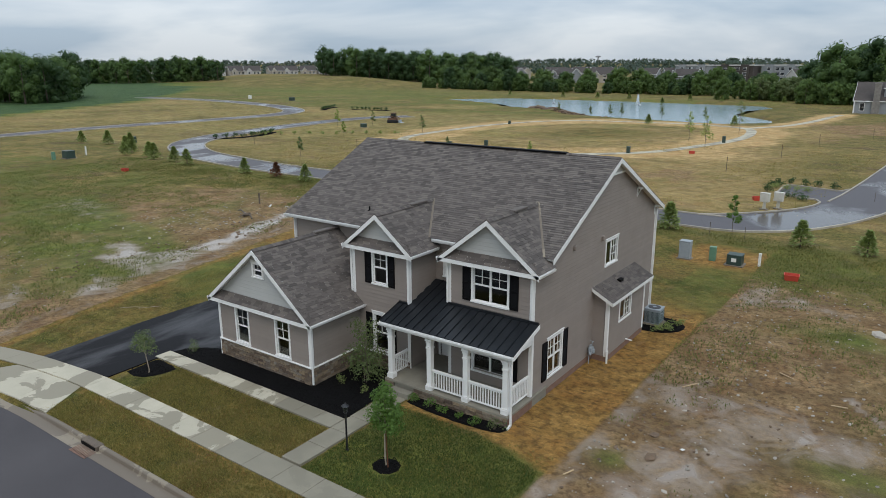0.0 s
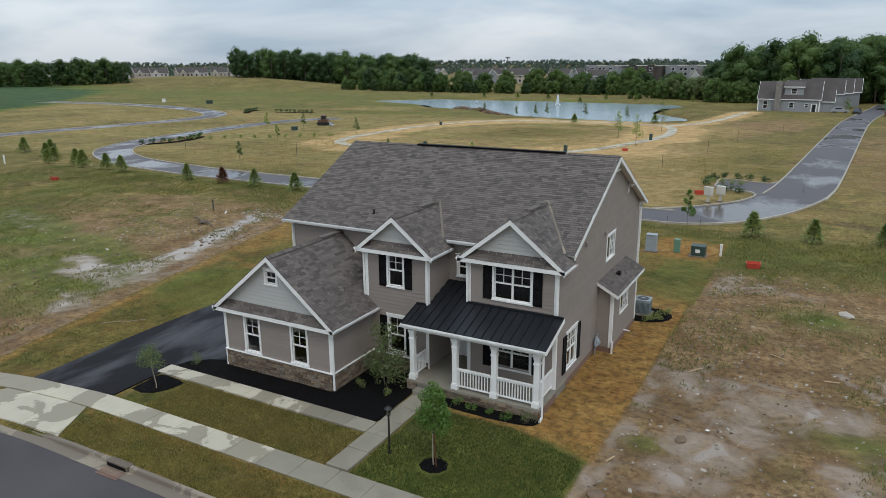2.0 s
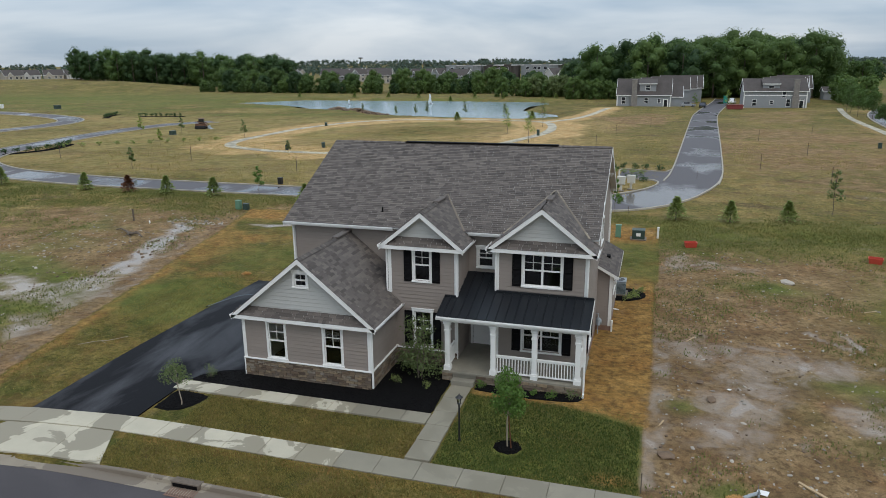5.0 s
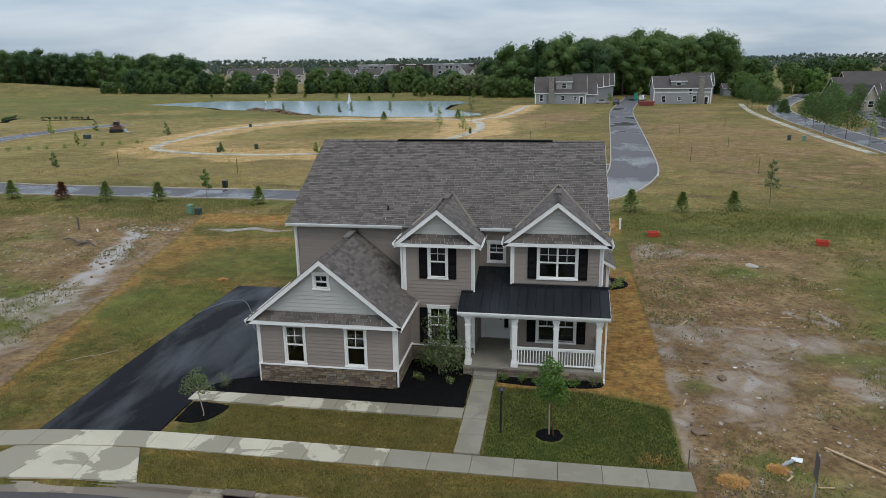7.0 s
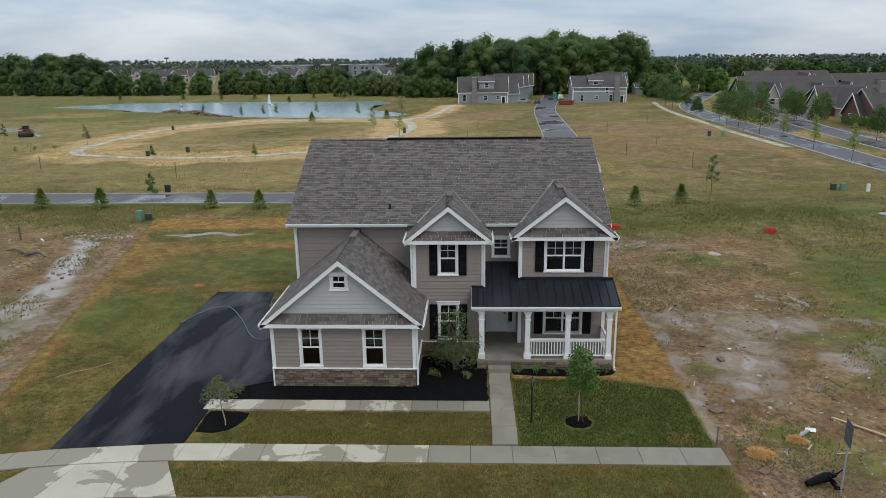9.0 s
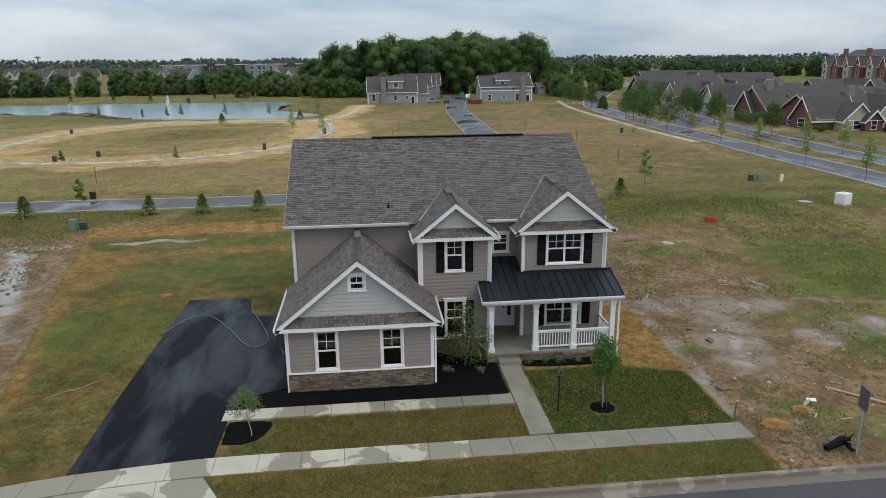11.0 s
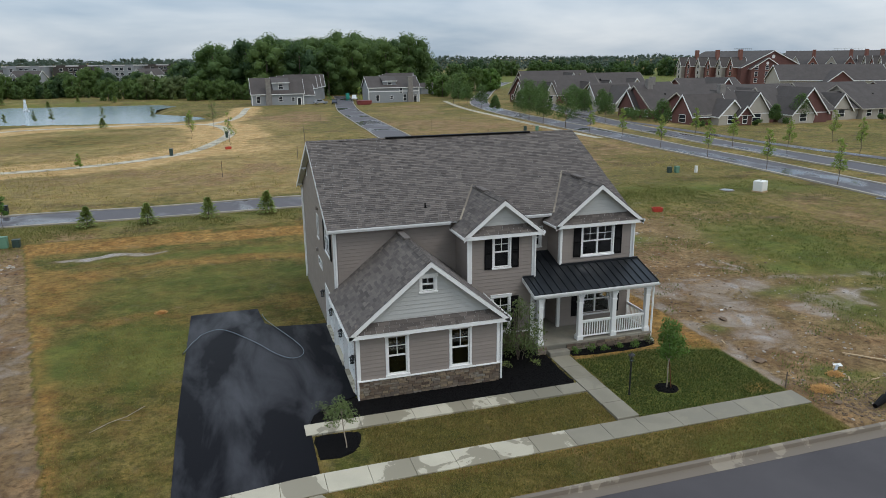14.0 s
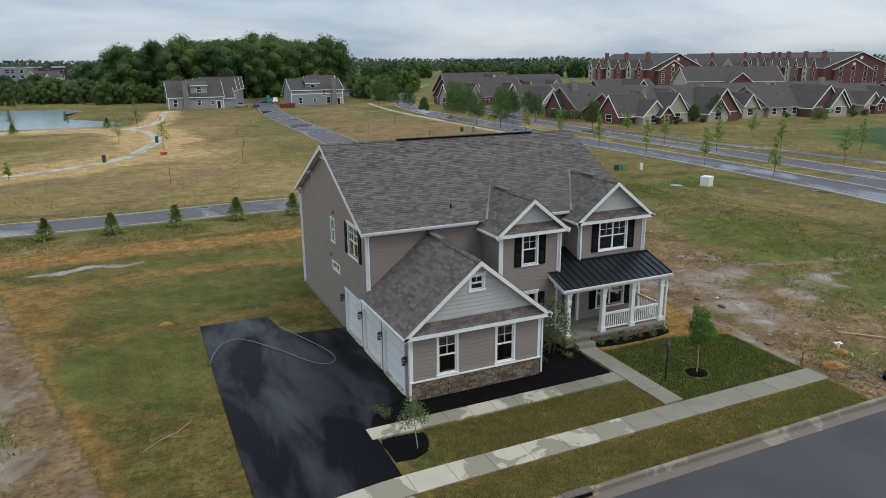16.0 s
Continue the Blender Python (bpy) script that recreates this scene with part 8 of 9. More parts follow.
def apartments(label, x, y, rz, w, length):
    """A four-storey brick block: long side with projecting gabled bays, gabled end wall, chimneys."""
    b = thing("apartment_block", label, "apartment building", "brick apartments", at=(x, y, hz(x, y)), rz=rz)
    gable_block(b, 0, w, 0, length, -0.5, 9.2, 15.6, "y", M_FBRICK, M_FROOF, 0.5)
    gable_block(b, w * 0.12, w * 0.62, -2.0, 6, -0.5, 8.8, 12.8, "y", M_FBRICK, M_FROOF, 0.5)
    side_m = pose(0, 0, 0, 0, 0, LEFT)
    bays = np.linspace(5, length - 5, max(3, int(length / 8)))
    for i, v in enumerate(bays):
        wm = (M_FBRICK2, M_FSTUCCO)[i % 2]
        gable_block(b, -1.8, 4, v - 2.2, v + 2.2, -0.5, 9.6, 13.0, "x", wm, M_FROOF, 0.35)
        sm = pose(-1.8, 0, 0, 0, 0, LEFT)
        for f in range(4):
            far_window(b, sm, -v, 0.8 + 2.5 * f, 1.2, 1.6, False)
        if i % 2 == 0:
            part("chimney", boxes((1.2, 2.6, v - 0.8, v + 0.8, 9, 16.2), bevel=0.08), M_FBRICK2, b)
    for f in range(4):
        for u in (w * 0.2, w * 0.37, w * 0.54):
            far_window(b, pose(0, -2.0, 0), u, 0.8 + 2.5 * f, 1.3, 1.6)
        for u in (w * 0.72, w * 0.88):
            far_window(b, Matrix.Identity(4), u, 0.8 + 2.5 * f, 1.3, 1.6)
    part("oculus", cyl(bmesh.new(), (w * 0.5, -0.1, 13.3), (w * 0.5, 0.1, 13.3), 0.7, 0.7, 16), M_TRIM, b)
    part("oculus", cyl(bmesh.new(), (w * 0.37, -2.1, 10.8), (w * 0.37, -1.9, 10.8), 0.6, 0.6, 16), M_TRIM, b)
    part("roof_rail", boxes(*[(w * 0.5 - 0.05, w * 0.5 + 0.05, length * 0.3 + 1.5 * k - 0.05, length * 0.3 + 1.5 * k + 0.05, 15.5, 16.8) for k in range(10)], (w * 0.5 - 0.05, w * 0.5 + 0.05, length * 0.3, length * 0.3 + 13.5, 16.7, 16.8)), M_GALV, b)
    return b


apartments("four-storey red brick apartment block with gabled bays", 197, 216, -9, 27, 55)
apartments("four-storey red brick apartment block with gabled bays and chimneys", 264, 185, -25, 30, 75)
apartments("four-storey red brick apartment block behind the clubhouse", 302, 234, 44, 26, 50)
hall = thing("clubhouse", "brown-roofed clubhouse between the brick blocks", "house", at=(200, 172, -1), rz=-24)
gable_block(hall, -18, 18, 0, 16, -0.5, 5.5, 10.5, "x", M_FSTUCCO, M_FROOF, 0.5)
gable_block(hall, -5, 5, -5, 8, -0.5, 4.5, 8.5, "y", M_FBRICK, M_FROOF, 0.5)
for u in (-12, -8, 8, 12):
    far_window(hall, Matrix.Identity(4), u, 1.2, 1.6, 2.0)


def town_house(label, x, y, rz, w, d, eave, ridge, wall_m, group="far houses"):
    b = thing("town_house", label, "house", group, at=(x, y, hz(x, y)), rz=rz)
    gable_block(b, -w / 2, w / 2, 0, d, -1, eave, ridge, "x", wall_m, M_FROOF, 0.4)
    gable_block(b, -w / 4 - 2, -w / 4 + 2, -1.5, d / 2, -1, eave, eave + 2.4, "y", wall_m, M_FROOF, 0.3)
    for f in range(2 if eave > 4 else 1):
        for u in (-w / 4, w / 10, w / 3):
            far_window(b, pose(0, -1.5 if u < 0 else 0, 0), u, 1.0 + 2.8 * f, 1.5, 1.6)


tr = np.random.default_rng(12)
M_FWHITE = plain("pale_siding", (0.52, 0.50, 0.48), 0.8, 0.08, 0.5, 9, 0.05)
for i in range(11):
    town_house("distant pale two-storey house with brown roof", -517 + 9.0 * i + tr.uniform(-3, 3), 320 + 11.4 * i + tr.uniform(-3, 3), 57 + tr.uniform(-14, 14), 13.5, 11, 6.4, 10.4, (M_FWHITE, M_FSTUCCO)[i % 2])
for i in range(26):
    a = radians(90 + tr.uniform(-4, 34))
    dd = tr.uniform(400, 560)
    town_house("distant pale house among trees", 10 + dd * math.cos(a), dd * math.sin(a), tr.uniform(-25, 45), 15, 11, 5.2, 9.0, (M_FWHITE, M_FSTUCCO, M_FGREY)[i % 3])
for i in range(4):
    b = thing("apartment_block", "dark flat-roofed modern apartment block far off", "apartment building", "dark apartments", at=(-118 + 26 * i, 468 + 6 * i, -1), rz=-6)
    part("wall", boxes((-11.5, 11.5, 0, 14, -0.5, 10.4), (-9, -4, -1.2, 0.5, -0.5, 11.2), (4, 9, -1.2, 0.5, -0.5, 11.2)), (M_FGREY, M_FROOF)[i % 2], b)
    part("roof", boxes((-12, 12, -0.5, 14.5, 10.4, 11.0)), M_FWHITE, b)
    for f in range(3):
        for u in (-6.5, -1.5, 1.5, 6.5):
            far_window(b, pose(0, -1.2 if abs(u) > 5 else 0, 0), u, 1.2 + 3.2 * f, 2.0, 1.8)
tower = thing("water_tower", "pale water tower on the horizon", "water tower", at=(-1000, 2340, -1))
part("tank", cyl(cyl(bmesh.new(), (0, 0, 22), (0, 0, 25), 6, 10, 16), (0, 0, 25), (0, 0, 28), 10, 4, 16), M_FGREY, tower)
part("leg", cyl(bmesh.new(), (0, 0, -1), (0, 0, 22), 2, 2, 10), M_FGREY, tower)


# ---- things in the yard and on the lots ----
post = thing("lamp_post", "black iron lamp post with a small lantern on the lawn", "lamp post", at=(10.78, -2.85, hz(10.78, -2.85)))
part("pole", cyl(cyl(bmesh.new(), (0, 0, -0.1), (0, 0, 1.5), 0.038, 0.034, 12), (0, 0, -0.05), (0, 0, 0.08), 0.07, 0.055, 12), M_IRON, post)
bm = bmesh.new()
for a in range(4):
    t = math.pi / 4 + a * math.pi / 2
    cyl(bm, (0.06 * math.cos(t), 0.06 * math.sin(t), 1.53), (0.10 * math.cos(t), 0.10 * math.sin(t), 1.78), 0.009, seg=6)
cyl(bm, (0, 0, 1.49), (0, 0, 1.54), 0.05, 0.085, 8)
part("cage", bm, M_IRON, post)
part("cap", cyl(cyl(bmesh.new(), (0, 0, 1.78), (0, 0, 1.88), 0.15, 0.03, 8), (0, 0, 1.88), (0, 0, 1.93), 0.015, 0.02, 8), M_IRON, post)
part("lamp_glass", cyl(bmesh.new(), (0, 0, 1.55), (0, 0, 1.77), 0.05, 0.075, 10), M_GLASS, post)

M_SLATE = plain("weathered_sign_back", (0.085, 0.088, 0.095), 0.6, 0.1, 4, 40, 0.05)
sign = thing("street_sign", "back of a grey street sign on a galvanised post", "sign", at=(20.35, -7.15, hz(20.35, -7.15)), rz=-100)
part("pole", boxes((-0.03, 0.03, -0.02, 0.02, -0.2, 2.55), bevel=0.006), M_GALV, sign)
part("plate", boxes((-0.30, 0.30, -0.035, -0.022, 1.75, 2.55), bevel=0.004), M_SLATE, sign)
part("bracket", boxes((-0.10, 0.10, -0.022, 0.03, 1.90, 1.94), (-0.10, 0.10, -0.022, 0.03, 2.36, 2.40)), M_GALV, sign)

drain = thing("kerb_inlet", "rusty cast-iron drain inlet in the kerb", "drain", at=(2.6, -7.98, -0.10))
part("hood", boxes((-0.55, 0.55, -0.08, 0.24, -0.14, 0.045), bevel=0.015), M_BARK, drain)
part("throat", boxes((-0.48, 0.48, -0.10, -0.075, -0.12, 0.0)), M_SHUTTER, drain)
part("grate", boxes(*[(-0.5 + 0.1 * i, -0.45 + 0.1 * i, -0.55, -0.10, -0.165, -0.145) for i in range(11)], (-0.52, 0.57, -0.57, -0.53, -0.165, -0.142)), M_BRICK, drain)

condenser = thing("air_conditioner", "grey outdoor air-conditioning unit on a pale pad", "air conditioner", at=(15.55, 15.75, 0.0))
part("pad", boxes((-0.52, 0.52, -0.52, 0.52, -0.05, 0.10), bevel=0.01), M_KERB, condenser)
part("cabinet", boxes((-0.40, 0.40, -0.40, 0.40, 0.10, 0.86), bevel=0.04), M_GALV, condenser)
part("louvres", boxes(*[(-0.41, 0.41, -0.41, 0.41, 0.18 + 0.055 * k, 0.205 + 0.055 * k) for k in range(11)], bevel=0.005), M_DKGREEN, condenser)
part("top", boxes((-0.43, 0.43, -0.43, 0.43, 0.86, 0.93), bevel=0.03), M_GALV, condenser)
part("fan_guard", cyl(bmesh.new(), (0, 0, 0.93), (0, 0, 0.945), 0.33, 0.31, 20), M_IRON, condenser)
part("fan_hub", cyl(bmesh.new(), (0, 0, 0.945), (0, 0, 0.965), 0.10, 0.09, 12), M_GALV, condenser)

meter = thing("gas_meter", "grey gas meter and pipes against the side wall", "meter", at=(14.86, 9.2, 0.0))
part("body", cyl(boxes((-0.11, 0.11, -0.14, 0.14, 0.42, 0.78), bevel=0.04), (0.05, 0, 0.60), (0.17, 0, 0.60), 0.12, 0.11, 12), M_GALV, meter)
bm = bmesh.new()
tube(bm, [(0, -0.2, -0.1), (0, -0.2, 0.9), (0, 0.0, 0.9), (0, 0.0, 0.75)], 0.025, 8)
tube(bm, [(0, 0.1, 0.75), (0, 0.1, 0.95), (0, 0.25, 0.95), (-0.16, 0.25, 0.95)], 0.02, 8)
cyl(bm, (0.02, -0.2, 0.5), (0.08, -0.2, 0.5), 0.07, 0.07, 12)
part("pipe", bm, M_GALV, meter)
vent = thing("vent_pipe", "white plastic vent pipe beside the bump-out", "pipe", at=(15.52, 9.5, 0))
part("pipe", tube(bmesh.new(), [(0, 0, 0.0), (0, 0, 0.55)], 0.05, 10), M_WHITE, vent)
part("cap", cyl(bmesh.new(), (0, 0, 0.5), (0, 0, 0.62), 0.065, 0.065, 10), M_WHITE, vent)
spout = thing("drain_pipe", "short white drain pipe out of the wall", "pipe", at=(15.42, 12.0, 0.32))
part("pipe", tube(bmesh.new(), [(0, 0, 0.05), (0.35, 0.05, 0.0)], 0.035, 8), M_WHITE, spout)

hose = thing("garden_hose", "blue-grey hose lying in a loop on the driveway", "hose", at=(0, 0, 0))
HOSE = [(-7.05, 7.1, 0.1), (-6.75, 8.1, 0.1), (-6.5, 8.7, 0.1), (-6.2, 9.3, 0.1), (-5.5, 9.7, 0.1), (-4.9, 9.2, 0.1), (-4.3, 8.3, 0.1), (-3.6, 7.1, 0.1), (-2.9, 5.7, 0.1), (-2.3, 4.95, 0.1), (-1.8, 5.0, 0.1), (-1.6, 5.7, 0.1), (-1.9, 7.0, 0.1), (-2.5, 8.7, 0.1), (-2.85, 9.7, 0.09), (-3.1, 10.6, 0.06), (-3.2, 11.4, 0.06)]
part("hose_line", tube(bmesh.new(), [tuple(p) for p in catmull(HOSE, 0.15)], 0.015, 6), M_HOSE, hose)
part("coupling", cyl(bmesh.new(), (-7.07, 7.0, 0.1), (-7.04, 7.12, 0.1), 0.032, 0.032, 8), M_IRON, hose)
stick = thing("dead_branch", "thin pale branch lying on the grass", "branch", at=(-9.2, 1.2, 0.03))
part("twig", tube(bmesh.new(), [(-0.9, -0.6, 0), (-0.3, -0.1, 0.04), (0.3, 0.25, 0.03), (0.9, 0.9, 0.05)], 0.014, 5), M_PALEBARK, stick)
part("side_twig", tube(bmesh.new(), [(0.0, 0.05, 0.04), (0.5, -0.2, 0.06)], 0.009, 5), M_PALEBARK, stick)


def utility(name, label, x, y, w, d, h, m, cat="utility box", lid=True, pad=False, rz=0):
    b = thing(name, label, cat, at=(x, y, hz(x, y)), rz=rz)
    if pad:
        part("pad", boxes((-w * 0.65, w * 0.65, -d * 0.65, d * 0.65, -0.1, 0.07), bevel=0.01), M_KERB, b)
    part("cabinet", boxes((-w / 2, w / 2, -d / 2, d / 2, 0.0, h), bevel=0.02), m, b)
    if lid:
        part("lid", boxes((-w / 2 - 0.02, w / 2 + 0.02, -d / 2 - 0.02, d / 2 + 0.02, h, h + 0.06), bevel=0.02), m, b)
        part("door", boxes((-w / 2 + 0.05, w / 2 - 0.05, -d / 2 - 0.015, -d / 2, 0.12, h - 0.08), bevel=0.006), m, b)
    return b


utility("electrical_cabinet", "grey steel electrical cabinet on a concrete pad", 13.0, 29.4, 0.75, 0.6, 1.25, M_GALV, pad=True)
utility("pedestal", "pale green plastic cable pedestal", 14.75, 29.9, 0.42, 0.36, 0.95, M_GREENBOX)
tf = utility("transformer", "dark green pad transformer with a pale warning label", 16.3, 29.7, 0.95, 0.85, 0.72, M_DKGREEN, pad=True)
part("label_plate", boxes((-0.16, 0.16, -0.452, -0.441, 0.30, 0.55)), M_WHITE, tf)
bl = utility("marker_post", "short white marker post on straw matting", 17.75, 30.2, 0.16, 0.16, 0.85, M_WHITE, "post", False)
part("cap", boxes((-0.10, 0.10, -0.10, 0.10, 0.85, 0.90), bevel=0.02), M_WHITE, bl)


def tray(x, y, rz, label="red plastic mortar tub lying on the ground"):
    b = thing("mortar_tub", label, "tub", "red tubs", at=(x, y, hz(x, y)), rz=rz)
    bm = bmesh.new()
    o = [(-0.42, -0.28), (0.42, -0.28), (0.42, 0.28), (-0.42, 0.28)]
    rings = [[(a * s, c * s, z) for a, c in o] for s, z in ((0.86, 0.02), (1.0, 0.36), (1.07, 0.36), (1.07, 0.33), (1.02, 0.33), (0.89, 0.0))]
    vs = [[bm.verts.new(p) for p in r] for r in rings]
    for r, q in zip(vs, vs[1:]):
        for i in range(4):
            bm.faces.new((r[i], r[(i + 1) % 4], q[(i + 1) % 4], q[i]))
    bm.faces.new(vs[0])
    bm.faces.new(vs[-1][::-1])
    part("basin", bm, M_RED, b)
    part("rim", boxes((-0.46, 0.46, -0.32, -0.29, 0.34, 0.38), (-0.46, 0.46, 0.29, 0.32, 0.34, 0.38), (-0.46, -0.43, -0.29, 0.29, 0.34, 0.38), (0.43, 0.46, -0.29, 0.29, 0.34, 0.38), bevel=0.006), M_RED, b)


tray(20.1, 28.2, 8)
tray(32.0, 26.9, -15)
tray(-4, 88, 20)
tray(-58.3, 29.4, 0)
tray(12.4, 54.6, 30)


def mail_cluster(x, y):
    b = thing("mailbox_cluster", "beige cluster mailbox on a pedestal by the lane", "mailbox", "cluster mailboxes", at=(x, y, hz(x, y)), rz=-8)
    part("base", boxes((-0.35, 0.35, -0.25, 0.25, -0.05, 0.10), bevel=0.01), M_KERB, b)
    part("pedestal", boxes((-0.12, 0.12, -0.10, 0.10, 0.1, 0.75), bevel=0.01), M_BEIGE, b)
    part("cabinet", boxes((-0.40, 0.40, -0.23, 0.23, 0.75, 1.55), bevel=0.02), M_BEIGE, b)
    part("roof", boxes((-0.43, 0.43, -0.26, 0.26, 1.55, 1.60), bevel=0.02), M_BEIGE, b)
    for i in range(3):
        for k in range(4):
            part("mail_door", boxes((-0.37 + 0.25 * i, -0.14 + 0.25 * i, -0.242, -0.23, 0.79 + 0.185 * k, 0.955 + 0.185 * k), bevel=0.004), M_BEIGE, b)


mail_cluster(13.9, 50.3)
mail_cluster(14.9, 51.3)
for x, y in ((12.6, 57.9), (13.6, 57.7), (14.6, 57.5), (15.6, 57.2), (12.3, 56.6)):
    shrub("dark round shrub beside the parking bay", x, y + 4.9, 0.5, 0.7, M_SPRUCE, 200, 0.09, "parking bay shrubs")
for x in range(11):
    shrub("dark round shrub on the lane's island", -84 + 2.3 * x, 71 + 1.6 * x, 0.55, 0.8, M_SPRUCE, 160, 0.12, "island shrubs")

crate = thing("white_tank", "white plastic tank on a pallet in the field", "tank", at=(47.1, 31.5, hz(47.1, 31.5)), rz=20)
part("pallet", boxes((-0.6, 0.6, -0.55, 0.55, 0.0, 0.13), bevel=0.01), M_WOOD, crate)
part("tank_body", boxes((-0.56, 0.56, -0.5, 0.5, 0.13, 1.15), bevel=0.06), M_WHITE, crate)
part("tank_cap", cyl(bmesh.new(), (0, 0, 1.15), (0, 0, 1.2), 0.1, 0.1, 10), M_BEIGE, crate)
cover = thing("manhole_cover", "grey-green concrete cover flush with the grass", "manhole", at=(44.5, 33.2, hz(44.5, 33.2)))
part("ring", cyl(bmesh.new(), (0, 0, -0.1), (0, 0, 0.06), 0.75, 0.72, 20), M_KERB, cover)
part("lid", cyl(bmesh.new(), (0, 0, 0.06), (0, 0, 0.085), 0.55, 0.55, 20), M_GALV, cover)
for x, y, m, h in ((46.5, 44.6, M_GREENBOX, 0.8), (45.7, 44.9, M_DKGREEN, 0.7), (48.6, 43.8, M_WHITE, 0.9), (50.5, 98, M_DKGREEN, 0.9), (52.5, 97, M_GREENBOX, 0.9), (-35.5, 80.0, M_DKGREEN, 0.9), (-4.0, 106, M_DKGREEN, 1.2), (-12, 83, M_DKGREEN, 1.1), (-40, 76, M_DKGREEN, 0.8), (-24, 45.5, M_IRON, 0.8), (-90, 50, M_DKGREEN, 1.2), (-55, 121, M_DKGREEN, 0.8), (-19.8, 31.6, M_DKGREEN, 0.6), (-20.6, 31.6, M_GREENBOX, 0.9)):
    utility("utility_box", "small painted utility box on the open ground" if m is not M_WHITE else "short white utility post on the open ground", x, y, 0.28 if m is M_WHITE else 0.5, 0.28 if m is M_WHITE else 0.42, h * 0.9, m, lid=m is not M_WHITE)

# a compact loader parked by the lane
loader = thing("skid_steer", "brown and black tracked skid-steer loader parked on the meadow", "loader", at=(-79.8, 109.5, hz(-79.8, 109.5)), rz=20)
M_ORANGE = plain("worn_orange_paint", (0.15, 0.075, 0.045), 0.6, 0.2, 2, 30, 0.1)
part("body", boxes((-1.3, 1.0, -0.6, 0.6, 0.45, 1.25), bevel=0.08), M_ORANGE, loader)
part("cab", boxes((-0.5, 0.55, -0.55, 0.55, 1.25, 2.2), bevel=0.08), M_IRON, loader)
part("cab_roof", boxes((-0.6, 0.65, -0.6, 0.6, 2.2, 2.32), bevel=0.04), M_ORANGE, loader)
for s in (-1, 1):
    part("track", boxes((-1.4, 1.1, s * 0.62 - 0.18 * (s < 0), s * 0.62 + 0.18 * (s > 0), 0.0, 0.75), bevel=0.15), M_IRON, loader)
    part("lift_arm", tube(bmesh.new(), [(-1.2, s * 0.75, 1.7), (0.9, s * 0.75, 1.3), (1.6, s * 0.75, 0.5)], 0.09, 6), M_ORANGE, loader)
bm = bmesh.new()
prism(bm, [(1.5, -0.95, 0.1), (2.3, -0.95, 0.05), (1.7, -0.95, 0.25), (1.6, -0.95, 0.75), (1.48, -0.95, 0.75)], (0, 1.9, 0))
part("bucket", bm, M_GALV, loader)

# by the grey houses
skip = thing("dumpster", "red steel dumpster beside the grey house", "dumpster", at=(38.6, 196.5, hz(38.6, 196.5)), rz=4)
bm = bmesh.new()
prism(bm, [(-2, -1.0, 0.1), (2, -1.0, 0.1), (2.3, -1.0, 1.3), (-2.3, -1.0, 1.3)], (0, 2.4, 0))
M_DKRED = plain("dark_red_steel", (0.20, 0.035, 0.03), 0.6, 0.15, 2, 30, 0.05)
part("hull", bm, M_DKRED, skip)
part("rib", boxes(*[(-1.9 + 0.75 * i, -1.8 + 0.75 * i, -1.06, -1.0, 0.1, 1.25) for i in range(6)], (-2.3, 2.3, -1.1, -1.0, 1.2, 1.3)), M_DKRED, skip)
wc = thing("portable_toilet", "green portable toilet at the end of the lane", "toilet", at=(38.4, 226, hz(38.4, 226)))
M_TEAL = plain("green_toilet_plastic", (0.02, 0.26, 0.19), 0.5, 0.08, 2, 20, 0.05)
part("cabin", boxes((-0.6, 0.6, -0.6, 0.6, 0.1, 2.1), bevel=0.05), M_TEAL, wc)
part("roof", boxes((-0.66, 0.66, -0.66, 0.66, 2.1, 2.3), bevel=0.08), M_TEAL, wc)
part("door", boxes((-0.42, 0.42, -0.63, -0.6, 0.2, 2.0), bevel=0.01), M_TEAL, wc)


def car(x, y, rz, m, label, cat="car", h=1.5):
    b = thing("car", label, cat, "parked cars", at=(x, y, hz(x, y) + 0.05), rz=rz)
    bm = bmesh.new()
    prism(bm, [(-2.2, -0.85, 0.35), (2.2, -0.85, 0.35), (2.25, -0.85, 0.75), (1.2, -0.85, 0.9), (-2.0, -0.85, 0.95), (-2.25, -0.85, 0.7)], (0, 1.7, 0))
    part("body", bm, m, b)
    bm = bmesh.new()
    prism(bm, [(-1.9, -0.74, 0.93), (1.1, -0.74, 0.9), (0.4, -0.74, h), (-1.5, -0.74, h)], (0, 1.48, 0))
    cabin = part("cabin", bm, m, b)
    part("window", boxes((-1.35, 0.35, -0.752, 0.752, 1.0, h - 0.1)), M_FPANE, cabin)
    for cx in (-1.4, 1.4):
        for s in (-1, 1):
            w = part("wheel", cyl(bmesh.new(), (cx, s * 0.68, 0.33), (cx, s * 0.88, 0.33), 0.33, 0.33, 14), M_IRON, b)
            part("rim", cyl(bmesh.new(), (cx, s * 0.87, 0.33), (cx, s * 0.895, 0.33), 0.19, 0.19, 10), M_GALV, w)


M_CARB, M_CARW, M_CARG = (Nodes(n_).set(Base_Color=c, Roughness=0.25, Coat_Weight=0.5) for n_, c in (("dark_blue_paint", (0.02, 0.025, 0.04)), ("white_car_paint", (0.7, 0.7, 0.7)), ("silver_paint", (0.3, 0.31, 0.33))))
car(30.2, 203, 80, M_CARB, "dark car parked at the lane's end")
car(26.0, 205, 10, M_CARG, "silver car parked before the grey house")
car(40.2, 222, 75, M_CARW, "white pickup parked at the lane's end", h=1.8)
for x, y, m in ((262, 214, M_CARW), (268, 210, M_CARG), (158, 106, M_CARB)):
    car(x, y, -40, m, "parked car among the brick buildings")

